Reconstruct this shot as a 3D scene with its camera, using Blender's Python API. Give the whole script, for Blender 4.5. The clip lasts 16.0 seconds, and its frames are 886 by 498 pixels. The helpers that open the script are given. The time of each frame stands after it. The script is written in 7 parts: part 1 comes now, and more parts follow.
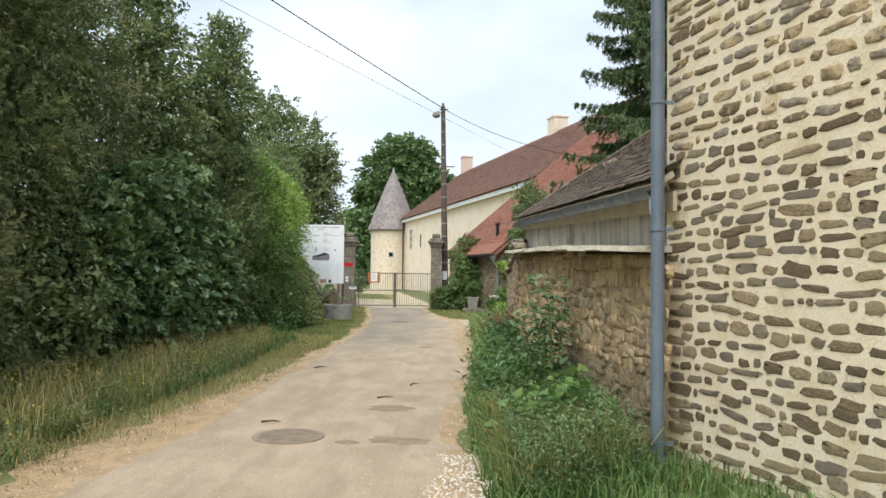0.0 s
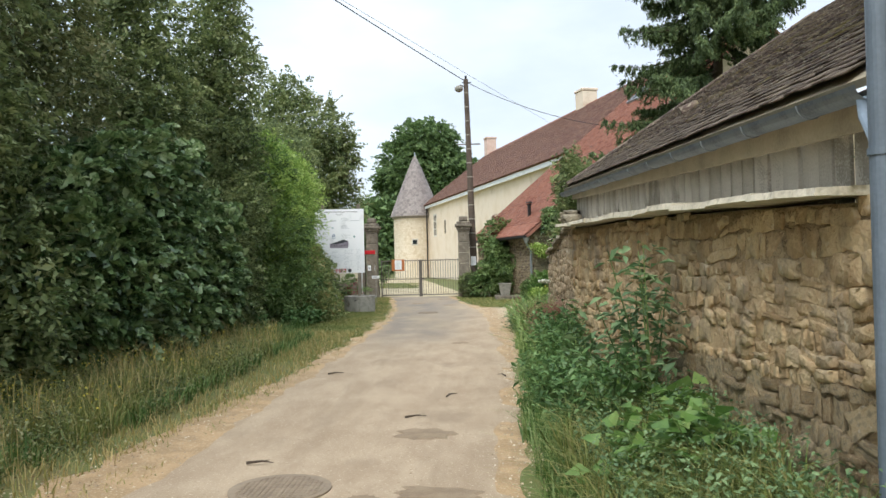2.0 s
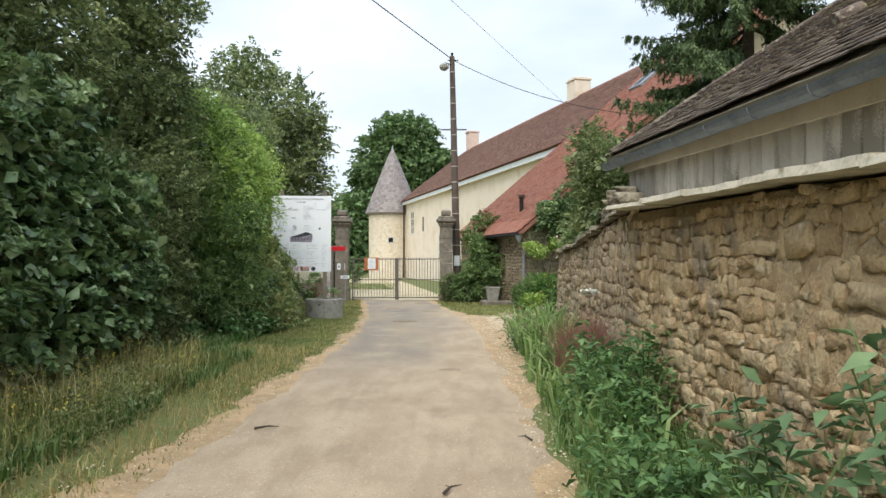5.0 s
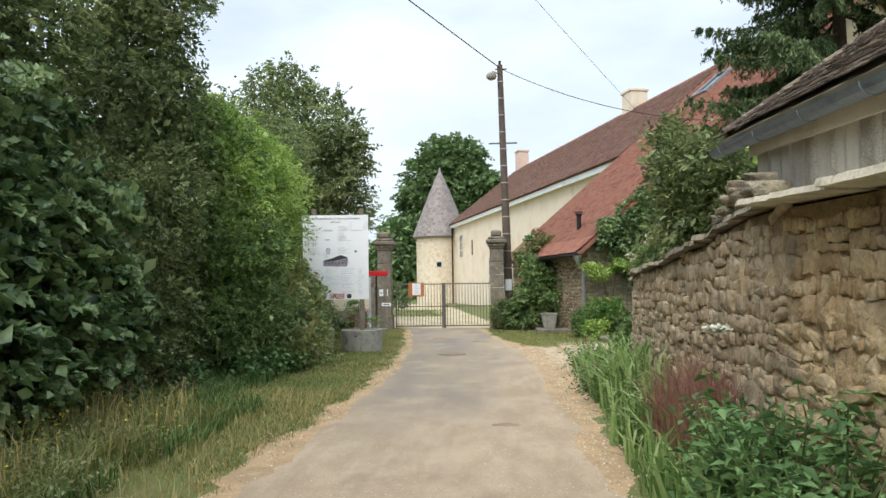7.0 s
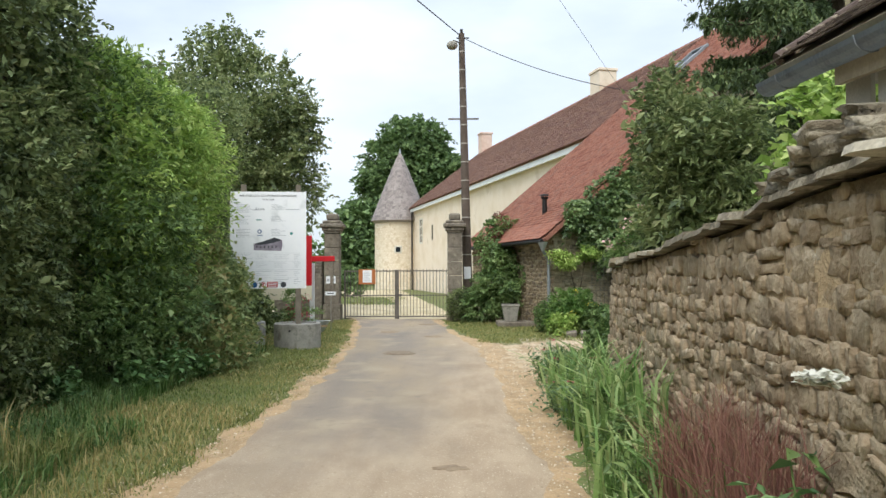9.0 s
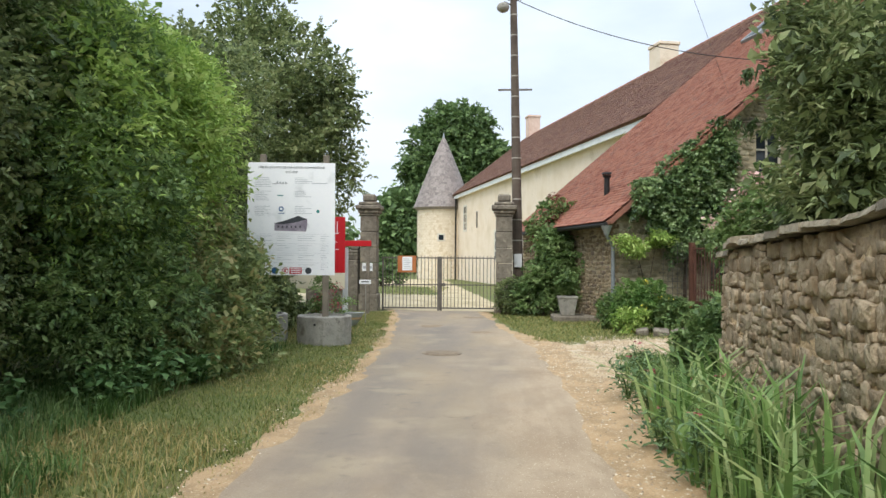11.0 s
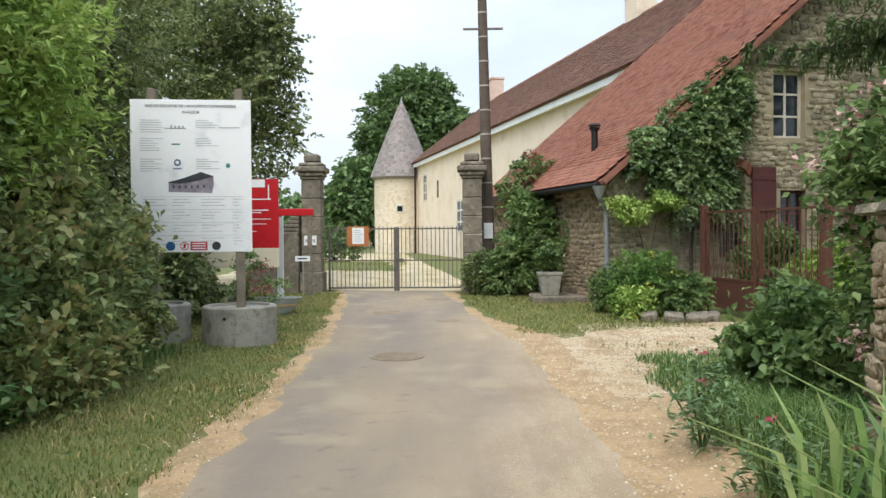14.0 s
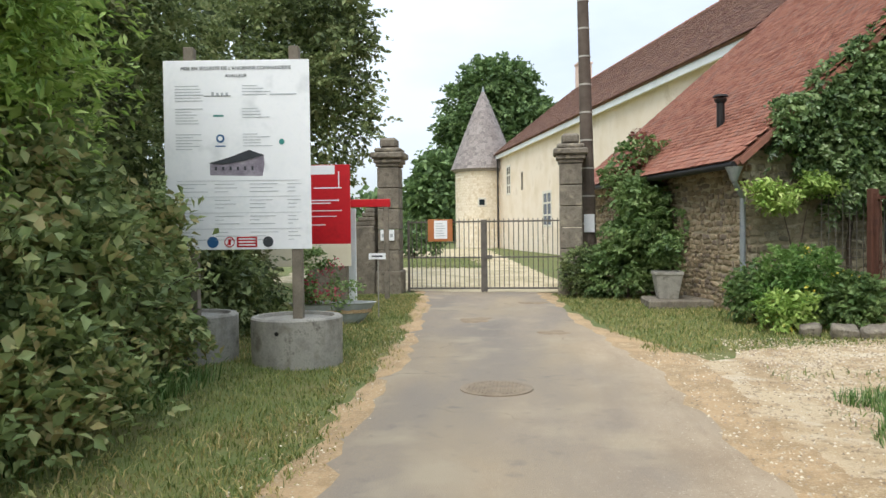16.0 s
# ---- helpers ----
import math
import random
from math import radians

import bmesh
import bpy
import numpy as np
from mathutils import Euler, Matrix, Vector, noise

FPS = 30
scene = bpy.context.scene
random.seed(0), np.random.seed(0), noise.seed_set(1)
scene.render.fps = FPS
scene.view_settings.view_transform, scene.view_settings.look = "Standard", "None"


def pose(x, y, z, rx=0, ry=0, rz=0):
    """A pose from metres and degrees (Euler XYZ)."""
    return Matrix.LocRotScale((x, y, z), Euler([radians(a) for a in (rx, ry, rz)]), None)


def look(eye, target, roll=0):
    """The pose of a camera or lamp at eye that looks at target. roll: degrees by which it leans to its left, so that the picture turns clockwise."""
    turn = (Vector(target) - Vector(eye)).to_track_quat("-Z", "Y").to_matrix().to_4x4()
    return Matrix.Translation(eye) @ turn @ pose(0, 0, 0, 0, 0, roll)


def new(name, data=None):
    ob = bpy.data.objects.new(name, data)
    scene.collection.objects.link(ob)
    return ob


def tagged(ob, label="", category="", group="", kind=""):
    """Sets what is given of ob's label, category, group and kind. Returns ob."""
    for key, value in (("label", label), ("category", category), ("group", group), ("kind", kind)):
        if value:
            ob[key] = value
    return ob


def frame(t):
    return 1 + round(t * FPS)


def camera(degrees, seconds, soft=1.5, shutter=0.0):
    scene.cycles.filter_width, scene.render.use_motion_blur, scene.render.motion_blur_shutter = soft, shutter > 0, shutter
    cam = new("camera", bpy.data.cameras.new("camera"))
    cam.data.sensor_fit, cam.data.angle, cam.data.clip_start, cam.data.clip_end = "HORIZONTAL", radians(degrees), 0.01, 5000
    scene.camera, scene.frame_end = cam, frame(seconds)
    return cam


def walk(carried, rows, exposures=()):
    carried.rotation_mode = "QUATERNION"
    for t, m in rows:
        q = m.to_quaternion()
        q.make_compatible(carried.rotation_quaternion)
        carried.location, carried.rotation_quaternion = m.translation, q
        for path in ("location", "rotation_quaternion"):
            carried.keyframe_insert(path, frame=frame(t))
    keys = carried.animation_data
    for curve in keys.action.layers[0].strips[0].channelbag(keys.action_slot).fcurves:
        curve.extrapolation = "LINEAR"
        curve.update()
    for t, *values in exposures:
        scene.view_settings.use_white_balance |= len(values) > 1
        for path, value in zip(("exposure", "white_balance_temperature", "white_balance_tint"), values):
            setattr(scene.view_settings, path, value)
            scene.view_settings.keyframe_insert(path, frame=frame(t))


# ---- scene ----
cam = camera(59.8, 16.0)
PATH = [
    (0, (-0.004, 0.114, 1.671), (-0.015, 2.113, 1.733), 0.6),
    (0.5, (-0.052, 0.637, 1.638), (-0.018, 2.636, 1.651), 1.0),
    (1, (-0.066, 1.248, 1.643), (-0.064, 3.248, 1.634), 1.2),
    (1.5, (-0.156, 1.85, 1.617), (-0.233, 3.849, 1.636), -0.1),
    (2, (-0.201, 2.501, 1.592), (-0.274, 4.499, 1.622), -1.3),
    (2.5, (-0.265, 3.083, 1.561), (-0.412, 5.077, 1.59), -1.7),
    (3, (-0.291, 3.745, 1.547), (-0.329, 5.744, 1.581), -0.0),
    (3.5, (-0.366, 4.346, 1.565), (-0.495, 6.341, 1.606), -0.2),
    (4, (-0.461, 5.022, 1.548), (-0.48, 7.022, 1.587), 0.2),
    (4.2, (-0.476, 5.27, 1.545), (-0.47, 7.269, 1.589), -0.3),
    (6.3, (-0.505, 7.806, 1.589), (-0.59, 9.804, 1.59), -0.8),
    (6.5, (-0.497, 8.015, 1.585), (-0.598, 10.012, 1.625), -1.1),
    (7, (-0.521, 8.556, 1.558), (-0.659, 10.549, 1.653), -0.9),
    (7.5, (-0.432, 9.16, 1.545), (-0.41, 11.159, 1.54), -0.2),
    (8, (-0.386, 9.73, 1.57), (-0.372, 11.729, 1.505), 0.4),
    (8.5, (-0.384, 10.279, 1.602), (-0.37, 12.279, 1.602), 0.0),
    (9, (-0.375, 10.809, 1.627), (-0.417, 12.808, 1.683), -0.2),
    (9.2, (-0.394, 11.046, 1.598), (-0.485, 13.043, 1.674), 0.1),
    (11.3, (-0.617, 13.585, 1.515), (-0.798, 15.576, 1.542), 0.4),
    (11.5, (-0.645, 13.812, 1.495), (-0.847, 15.802, 1.525), 0.4),
    (12, (-0.698, 14.433, 1.49), (-0.861, 16.426, 1.501), -0.2),
    (12.5, (-0.671, 14.988, 1.505), (-0.786, 16.984, 1.512), -0.1),
    (13, (-0.699, 15.562, 1.497), (-0.764, 17.561, 1.487), -0.1),
    (13.5, (-0.678, 16.119, 1.485), (-0.683, 18.119, 1.459), 0.4),
    (14, (-0.772, 16.705, 1.486), (-0.822, 18.704, 1.446), -0.4),
    (14.5, (-0.873, 17.249, 1.476), (-1.053, 19.241, 1.444), -0.7),
    (15, (-1.031, 17.79, 1.437), (-1.525, 19.728, 1.459), -1.0),
    (15.5, (-1.159, 18.34, 1.463), (-1.646, 20.28, 1.454), -1.2),
    (16, (-1.141, 18.99, 1.453), (-1.397, 20.972, 1.402), -0.7),
]
walk(cam, [(t, look(eye, target, roll)) for t, eye, target, roll in PATH])

# ---------------------------------------------------------------- world, sun
world = bpy.data.worlds.new("world")
scene.world = world
world.use_nodes = True
wn, wl = world.node_tree.nodes, world.node_tree.links
wn.clear()
sky = wn.new("ShaderNodeTexSky")
sky.sky_type = "NISHITA"
sky.sun_disc = False
sky.sun_elevation, sky.sun_rotation = radians(51), radians(200)
sky.air_density, sky.dust_density = 1.0, 2.5
coord = wn.new("ShaderNodeTexCoord")
stretch = wn.new("ShaderNodeMapping")
stretch.inputs["Scale"].default_value = (1.0, 1.0, 2.6)
cloud = wn.new("ShaderNodeTexNoise")
cloud.inputs["Scale"].default_value, cloud.inputs["Detail"].default_value = 1.9, 6
ramp = wn.new("ShaderNodeValToRGB")
ramp.color_ramp.elements[0].position, ramp.color_ramp.elements[1].position = 0.30, 0.62
ramp.color_ramp.elements[0].color = (0.38, 0.38, 0.38, 1)
ramp.color_ramp.elements[1].color = (0.97, 0.97, 0.97, 1)
mixer = wn.new("ShaderNodeMix")
mixer.data_type = "RGBA"
mixer.inputs["B"].default_value = (6.4, 7.1, 7.8, 1)
backg = wn.new("ShaderNodeBackground")
backg.inputs["Strength"].default_value = 0.16
wout = wn.new("ShaderNodeOutputWorld")
wl.new(coord.outputs["Generated"], stretch.inputs["Vector"])
wl.new(stretch.outputs["Vector"], cloud.inputs["Vector"])
wl.new(cloud.outputs["Fac"], ramp.inputs["Fac"])
wl.new(ramp.outputs["Color"], mixer.inputs["Factor"])
wl.new(sky.outputs["Color"], mixer.inputs["A"])
# a hazy sky is brighter overhead than near the horizon
height = wn.new("ShaderNodeSeparateXYZ")
square, gain, glow = wn.new("ShaderNodeMath"), wn.new("ShaderNodeMath"), wn.new("ShaderNodeVectorMath")
square.operation, gain.operation, glow.operation = "MULTIPLY", "MULTIPLY_ADD", "SCALE"
gain.inputs[1].default_value, gain.inputs[2].default_value = 0.95, 0.95
wl.new(coord.outputs["Generated"], height.inputs[0])
wl.new(height.outputs["Z"], square.inputs[0])
wl.new(height.outputs["Z"], square.inputs[1])
wl.new(square.outputs[0], gain.inputs[0])
wl.new(mixer.outputs["Result"], glow.inputs[0])
wl.new(gain.outputs[0], glow.inputs["Scale"])
wl.new(glow.outputs[0], backg.inputs["Color"])
wl.new(backg.outputs["Background"], wout.inputs["Surface"])

sun = new("sun", bpy.data.lights.new("sun", "SUN"))
sun.data.energy, sun.data.angle, sun.data.color = 2.2, radians(32), (1.0, 0.96, 0.92)
sun.matrix_world = look((-5.0, -13.9, 18.5), (0, 0, 0))
scene.view_settings.exposure = 0.0

# ---------------------------------------------------------------- materials


def rgb(h):
    v = [int(h[i:i + 2], 16) / 255 for i in (0, 2, 4)]
    return tuple(c / 12.92 if c <= 0.04045 else ((c + 0.055) / 1.055) ** 2.4 for c in v) + (1,)


def surface(name, cols, scale=6.0, fine=60.0, rough=0.85, bump=0.3, depth=0.01, vary="", amount=0.25, metal=0.0,
            spots=None, spot_scale=3.0, spot_at=0.6, leaf=0.0, stretch=None, specks=None, cracks=0.0):
    """A material whose colour runs over cols by noise at two scales, with fine relief; vary: 'object' or 'island'."""
    m = bpy.data.materials.new(name)
    m.use_nodes = True
    n, l = m.node_tree.nodes, m.node_tree.links
    b = n["Principled BSDF"]
    tc = n.new("ShaderNodeTexCoord")
    big, small = n.new("ShaderNodeTexNoise"), n.new("ShaderNodeTexNoise")
    for t, s in ((big, scale), (small, fine)):
        t.inputs["Scale"].default_value, t.inputs["Detail"].default_value = s, 5
        l.new(tc.outputs["Object"], t.inputs["Vector"])
    if stretch:
        mp = n.new("ShaderNodeMapping")
        mp.inputs["Scale"].default_value = stretch
        l.new(tc.outputs["Object"], mp.inputs["Vector"])
        l.new(mp.outputs["Vector"], big.inputs["Vector"])
    mix = n.new("ShaderNodeMath")
    mix.operation = "MULTIPLY_ADD"
    mix.inputs[1].default_value, mix.inputs[2].default_value = 0.45, -0.225
    l.new(small.outputs["Fac"], mix.inputs[0])
    add = n.new("ShaderNodeMath")
    add.operation = "ADD"
    l.new(big.outputs["Fac"], add.inputs[0])
    l.new(mix.outputs[0], add.inputs[1])
    fac = add.outputs[0]
    if vary:
        src = n.new("ShaderNodeObjectInfo" if vary == "object" else "ShaderNodeNewGeometry")
        out = src.outputs["Random" if vary == "object" else "Random Per Island"]
        v = n.new("ShaderNodeMath")
        v.operation = "MULTIPLY_ADD"
        v.inputs[1].default_value, v.inputs[2].default_value = amount * 2, -amount
        l.new(out, v.inputs[0])
        a2 = n.new("ShaderNodeMath")
        a2.operation = "ADD"
        l.new(fac, a2.inputs[0])
        l.new(v.outputs[0], a2.inputs[1])
        fac = a2.outputs[0]
    cr = n.new("ShaderNodeValToRGB")
    e = cr.color_ramp.elements
    while len(e) < len(cols):
        e.new(0.5)
    for i, c in enumerate(cols):
        e[i].position = 0.25 + 0.5 * i / max(1, len(cols) - 1)
        e[i].color = rgb(c)
    l.new(fac, cr.inputs["Fac"])
    colour = cr.outputs["Color"]
    for tint, sp_scale, sp_at in ([(spots, spot_scale, spot_at)] if spots else []) + ([specks] if specks else []):
        sp = n.new("ShaderNodeTexNoise")
        sp.inputs["Scale"].default_value, sp.inputs["Detail"].default_value = sp_scale, 7
        l.new(tc.outputs["Object"], sp.inputs["Vector"])
        sr = n.new("ShaderNodeValToRGB")
        sr.color_ramp.elements[0].position, sr.color_ramp.elements[1].position = sp_at - 0.06, sp_at + 0.10
        l.new(sp.outputs["Fac"], sr.inputs["Fac"])
        mx = n.new("ShaderNodeMix")
        mx.data_type = "RGBA"
        mx.inputs["B"].default_value = rgb(tint)
        l.new(sr.outputs["Color"], mx.inputs["Factor"])
        l.new(colour, mx.inputs["A"])
        colour = mx.outputs["Result"]
    if cracks:
        # fine wandering cracks where a broad noise lets them through
        wob = n.new("ShaderNodeTexNoise")
        wob.inputs["Scale"].default_value, wob.inputs["Detail"].default_value = 1.6, 6
        l.new(tc.outputs["Object"], wob.inputs["Vector"])
        va = n.new("ShaderNodeVectorMath")
        va.operation = "MULTIPLY_ADD"
        va.inputs[1].default_value = (1.1, 1.1, 0)
        l.new(wob.outputs["Color"], va.inputs[0])
        l.new(tc.outputs["Object"], va.inputs[2])
        vo = n.new("ShaderNodeTexVoronoi")
        vo.feature = "DISTANCE_TO_EDGE"
        vo.inputs["Scale"].default_value = cracks
        l.new(va.outputs[0], vo.inputs["Vector"])
        cm = n.new("ShaderNodeMapRange")
        cm.inputs["From Min"].default_value, cm.inputs["From Max"].default_value = 0.001, 0.005
        cm.inputs["To Min"].default_value, cm.inputs["To Max"].default_value = 0.65, 0.0
        l.new(vo.outputs["Distance"], cm.inputs["Value"])
        gate = n.new("ShaderNodeMapRange")
        gate.inputs["From Min"].default_value, gate.inputs["From Max"].default_value = 0.46, 0.56
        l.new(big.outputs["Fac"], gate.inputs["Value"])
        both = n.new("ShaderNodeMath")
        both.operation = "MULTIPLY"
        l.new(cm.outputs["Result"], both.inputs[0])
        l.new(gate.outputs["Result"], both.inputs[1])
        mc = n.new("ShaderNodeMix")
        mc.data_type = "RGBA"
        mc.inputs["B"].default_value = rgb("4f463b")
        l.new(both.outputs[0], mc.inputs["Factor"])
        l.new(colour, mc.inputs["A"])
        colour = mc.outputs["Result"]
    l.new(colour, b.inputs["Base Color"])
    b.inputs["Roughness"].default_value, b.inputs["Metallic"].default_value = rough, metal
    if bump:
        bp = n.new("ShaderNodeBump")
        bp.inputs["Strength"].default_value, bp.inputs["Distance"].default_value = bump, depth
        l.new(small.outputs["Fac"], bp.inputs["Height"])
        l.new(bp.outputs["Normal"], b.inputs["Normal"])
    if leaf:
        b.inputs["Specular IOR Level"].default_value = 0.4
        tr = n.new("ShaderNodeBsdfTranslucent")
        l.new(colour, tr.inputs["Color"])
        ms = n.new("ShaderNodeMixShader")
        ms.inputs["Fac"].default_value = leaf
        l.new(b.outputs[0], ms.inputs[1])
        l.new(tr.outputs[0], ms.inputs[2])
        l.new(ms.outputs[0], n["Material Output"].inputs["Surface"])
    return m


M_GROUND = surface("turf", ["6b5f3c", "6f7040", "5c6a36", "857a50"], 1.3, 30, 0.95, 0.6, 0.03)
M_DIRT = surface("dry_soil", ["ab8f69", "bda07a", "a08764", "c9b08c"], 2.5, 70, 0.95, 0.8, 0.02, spots="c9b79b", spot_scale=38, spot_at=0.62)
M_ROAD = surface("dusty_asphalt", ["7d756b", "8a8074", "9a8c77", "a9967a"], 0.8, 120, 0.92, 0.9, 0.010, spots="a39680", spot_scale=1.3, spot_at=0.6, stretch=(1.0, 0.3, 1.0), specks=("7d756b", 5.0, 0.66), cracks=0.5)


def dusty_lane(m):
    """Tan dust and grit over the asphalt: more of it at the near end of the lane and along the right edge."""
    n, l = m.node_tree.nodes, m.node_tree.links
    base = n["Principled BSDF"].inputs["Base Color"]
    colour = base.links[0].from_socket
    tc = n.new("ShaderNodeTexCoord")

    def maths(op, a, b):
        q = n.new("ShaderNodeMath")
        q.operation = op
        for i, v in enumerate((a, b)):
            if isinstance(v, (int, float)):
                q.inputs[i].default_value = v
            else:
                l.new(v, q.inputs[i])
        return q.outputs[0]

    def clouds(scale, detail, stretch):
        mp, t = n.new("ShaderNodeMapping"), n.new("ShaderNodeTexNoise")
        mp.inputs["Scale"].default_value = stretch
        t.inputs["Scale"].default_value, t.inputs["Detail"].default_value = scale, detail
        t.inputs["Roughness"].default_value = 0.62
        l.new(tc.outputs["Object"], mp.inputs["Vector"])
        l.new(mp.outputs["Vector"], t.inputs["Vector"])
        return t.outputs["Fac"]

    def span(v, a, b):
        q = n.new("ShaderNodeMapRange")
        q.interpolation_type = "SMOOTHSTEP"
        q.inputs["From Min"].default_value, q.inputs["From Max"].default_value = a, b
        l.new(v, q.inputs["Value"])
        return q.outputs["Result"]

    def blend(fac, a, b):
        q = n.new("ShaderNodeMix")
        q.data_type = "RGBA"
        l.new(fac, q.inputs["Factor"])
        for key, v in (("A", a), ("B", b)):
            if isinstance(v, str):
                q.inputs[key].default_value = rgb(v)
            else:
                l.new(v, q.inputs[key])
        return q.outputs["Result"]

    xyz = n.new("ShaderNodeSeparateXYZ")
    l.new(tc.outputs["Object"], xyz.inputs[0])
    x, y = xyz.outputs["X"], xyz.outputs["Y"]
    fine = clouds(55, 4, (1, 1, 1))
    tan = blend(span(clouds(2.2, 6, (1, 0.45, 1)), 0.3, 0.7), "a59178", "b8a58b")
    tan = blend(span(fine, 0.58, 0.68), tan, "d2c4aa")
    tan = blend(span(clouds(34, 3, (1, 1, 1)), 0.62, 0.7), tan, "937f64")
    tan = blend(maths("MULTIPLY", span(clouds(2.6, 7, (1, 0.12, 1)), 0.47, 0.68), 0.34), tan, "8a7862")
    tan = blend(maths("MULTIPLY", span(clouds(1.1, 8, (1, 0.6, 1)), 0.55, 0.68), 0.5), tan, "8f7e69")
    # dust: near end, right edge, and the crown between the wheel tracks
    dust = maths("ADD", clouds(0.55, 7, (1.0, 0.3, 1.0)), maths("MULTIPLY", clouds(3.0, 5, (1, 0.5, 1)), 0.25))
    dust = maths("ADD", dust, span(maths("MULTIPLY", y, -1.0), -24.0, -4.0))
    dust = maths("ADD", dust, maths("MULTIPLY", span(x, -1.1, 0.3), 0.42))
    dust = maths("SUBTRACT", dust, maths("MULTIPLY", span(maths("MULTIPLY", maths("ABSOLUTE", maths("ADD", x, 1.95), 0.0), -1.0), -0.5, 0.0), 0.12))
    l.new(blend(span(dust, 0.5, 1.12), colour, tan), base)


dusty_lane(M_ROAD)
M_GRAVEL = surface("pale_gravel", ["a38b69", "b69d7a", "cbb898", "aa9370"], 1.6, 70, 0.95, 0.9, 0.02, spots="d9cdb4", spot_scale=2.2, spot_at=0.62, specks=("8f7b60", 9.0, 0.62))
M_COURT = surface("courtyard_gravel", ["b5a686", "c9bb9b", "a19472", "d5cab0"], 0.9, 40, 0.95, 0.5, 0.02)
M_MORTAR = surface("lime_mortar", ["d3c29e", "e0d1b0", "e9dcc1", "c9b48c"], 3, 45, 0.95, 0.6, 0.01)
HSTONE = ["77664e", "907d61", "ab9671", "bfaa83", "8b8070"]
M_HSTONE = surface("dark_rubble_stone", HSTONE, 7, 45, 0.92, 0.9, 0.012, "object", 0.42, spots="b9a682", spot_scale=14, spot_at=0.62)
M_OCHRE = surface("earth_mortar", ["947e5d", "a9926d", "baa37d", "84704f"], 4, 50, 0.97, 1.0, 0.03, spots="6f614c", spot_scale=7, spot_at=0.62, specks=("c4b28f", 11, 0.66))
M_WSTONE = surface("ochre_wall_stone", ["a48b66", "b9a17b", "cdb892", "ae9d80"], 5, 35, 0.95, 1.0, 0.02, "object", 0.2, spots="8d7f69", spot_scale=2.6, spot_at=0.6, specks=("d8cfb8", 9.0, 0.68))
M_WSTONE_O = surface("ochre_wall_stone_rest", ["9d8562", "b39a75", "c6b08a", "a89678"], 5, 35, 0.95, 1.0, 0.02, "island", 0.2, spots="8d7f69", spot_scale=2.6, spot_at=0.6, specks=("d8cfb8", 9.0, 0.68))
M_WSTONE_I = surface("grey_wall_stone_rest", ["8d7c62", "a39176", "b8a78b", "96886f"], 5, 35, 0.95, 1.0, 0.02, "island", 0.2, spots="8d7f69", spot_scale=2.6, spot_at=0.6, specks=("d8cfb8", 9.0, 0.68))
M_SLAB = surface("pale_limestone_slab", ["a19a88", "c2bba6", "d6cfba", "8f8672"], 4, 40, 0.9, 0.7, 0.012, spots="8b8368", spot_scale=9, spot_at=0.63)
M_PLANK = surface("weathered_grey_plank", ["aaa396", "bdb6aa", "cbc4b8", "958e82"], 3, 70, 0.88, 0.5, 0.006, "object", 0.25)
M_FASCIA = surface("pale_fascia_board", ["9a8f7c", "b3a78f", "bfb49c"], 3, 50, 0.85, 0.3, 0.005)
M_ZINC = surface("zinc_sheet", ["848a8e", "9aa1a4", "747b80"], 4, 60, 0.5, 0.1, 0.003, metal=0.55)
M_TUB = surface("galvanised_tub", ["8f9494", "a3a8a8", "b3b7b6"], 5, 50, 0.6, 0.2, 0.004)
M_PIPE = surface("grey_plastic_pipe", ["5a656f", "65717c", "717d88"], 3, 50, 0.45, 0.05, 0.002)
M_BLUEPIPE = surface("pale_blue_pipe", ["8b9caf", "9db0c4", "aabccd"], 3, 50, 0.45, 0.05, 0.002)
M_OLDTILE = surface("lichened_brown_tile", ["40352f", "55473f", "67584d", "7a6d5e"], 5, 50, 0.92, 0.7, 0.008, "object", 0.3, spots="a29a84", spot_scale=22, spot_at=0.60, specks=("7f7444", 3.0, 0.62))
M_OLDTILE_I = surface("lichened_brown_tile_rest", ["40352f", "55473f", "67584d", "7a6d5e"], 5, 50, 0.92, 0.7, 0.008, "island", 0.3, spots="a29a84", spot_scale=22, spot_at=0.60, specks=("7f7444", 3.0, 0.62))
M_REDTILE = surface("red_clay_tile", ["7d4937", "925c48", "a46e58", "875d4e"], 2, 40, 0.88, 0.5, 0.006, "object", 0.25)
M_REDTILE_I = surface("red_clay_tile_rest", ["7d4937", "925c48", "a46e58", "875d4e"], 2, 40, 0.88, 0.5, 0.006, "island", 0.25)
M_BROWNROOF = surface("mixed_brown_tile", ["6b4a40", "7a584a", "8a6a58", "6f5248"], 1.2, 25, 0.9, 0.5, 0.01, "island", 0.3)
M_PINKBRICK = surface("pale_pink_brick", ["c4a797", "d2b9aa", "dcc9bd"], 3, 30, 0.9, 0.4, 0.01)
M_RENDER = surface("cream_lime_render", ["d3c4aa", "dccdb6", "e3d6c3", "c9b89d"], 0.7, 25, 0.93, 0.25, 0.008)
M_TOWERWALL = surface("cream_tower_stone", ["ddd0b8", "e5dac5", "d6c7aa", "ebe1ce"], 3, 30, 0.93, 0.4, 0.01)
M_SLATE = surface("grey_slate", ["7f7672", "8f8580", "9d948e", "736b67"], 5, 40, 0.6, 0.3, 0.006, "island", 0.28)
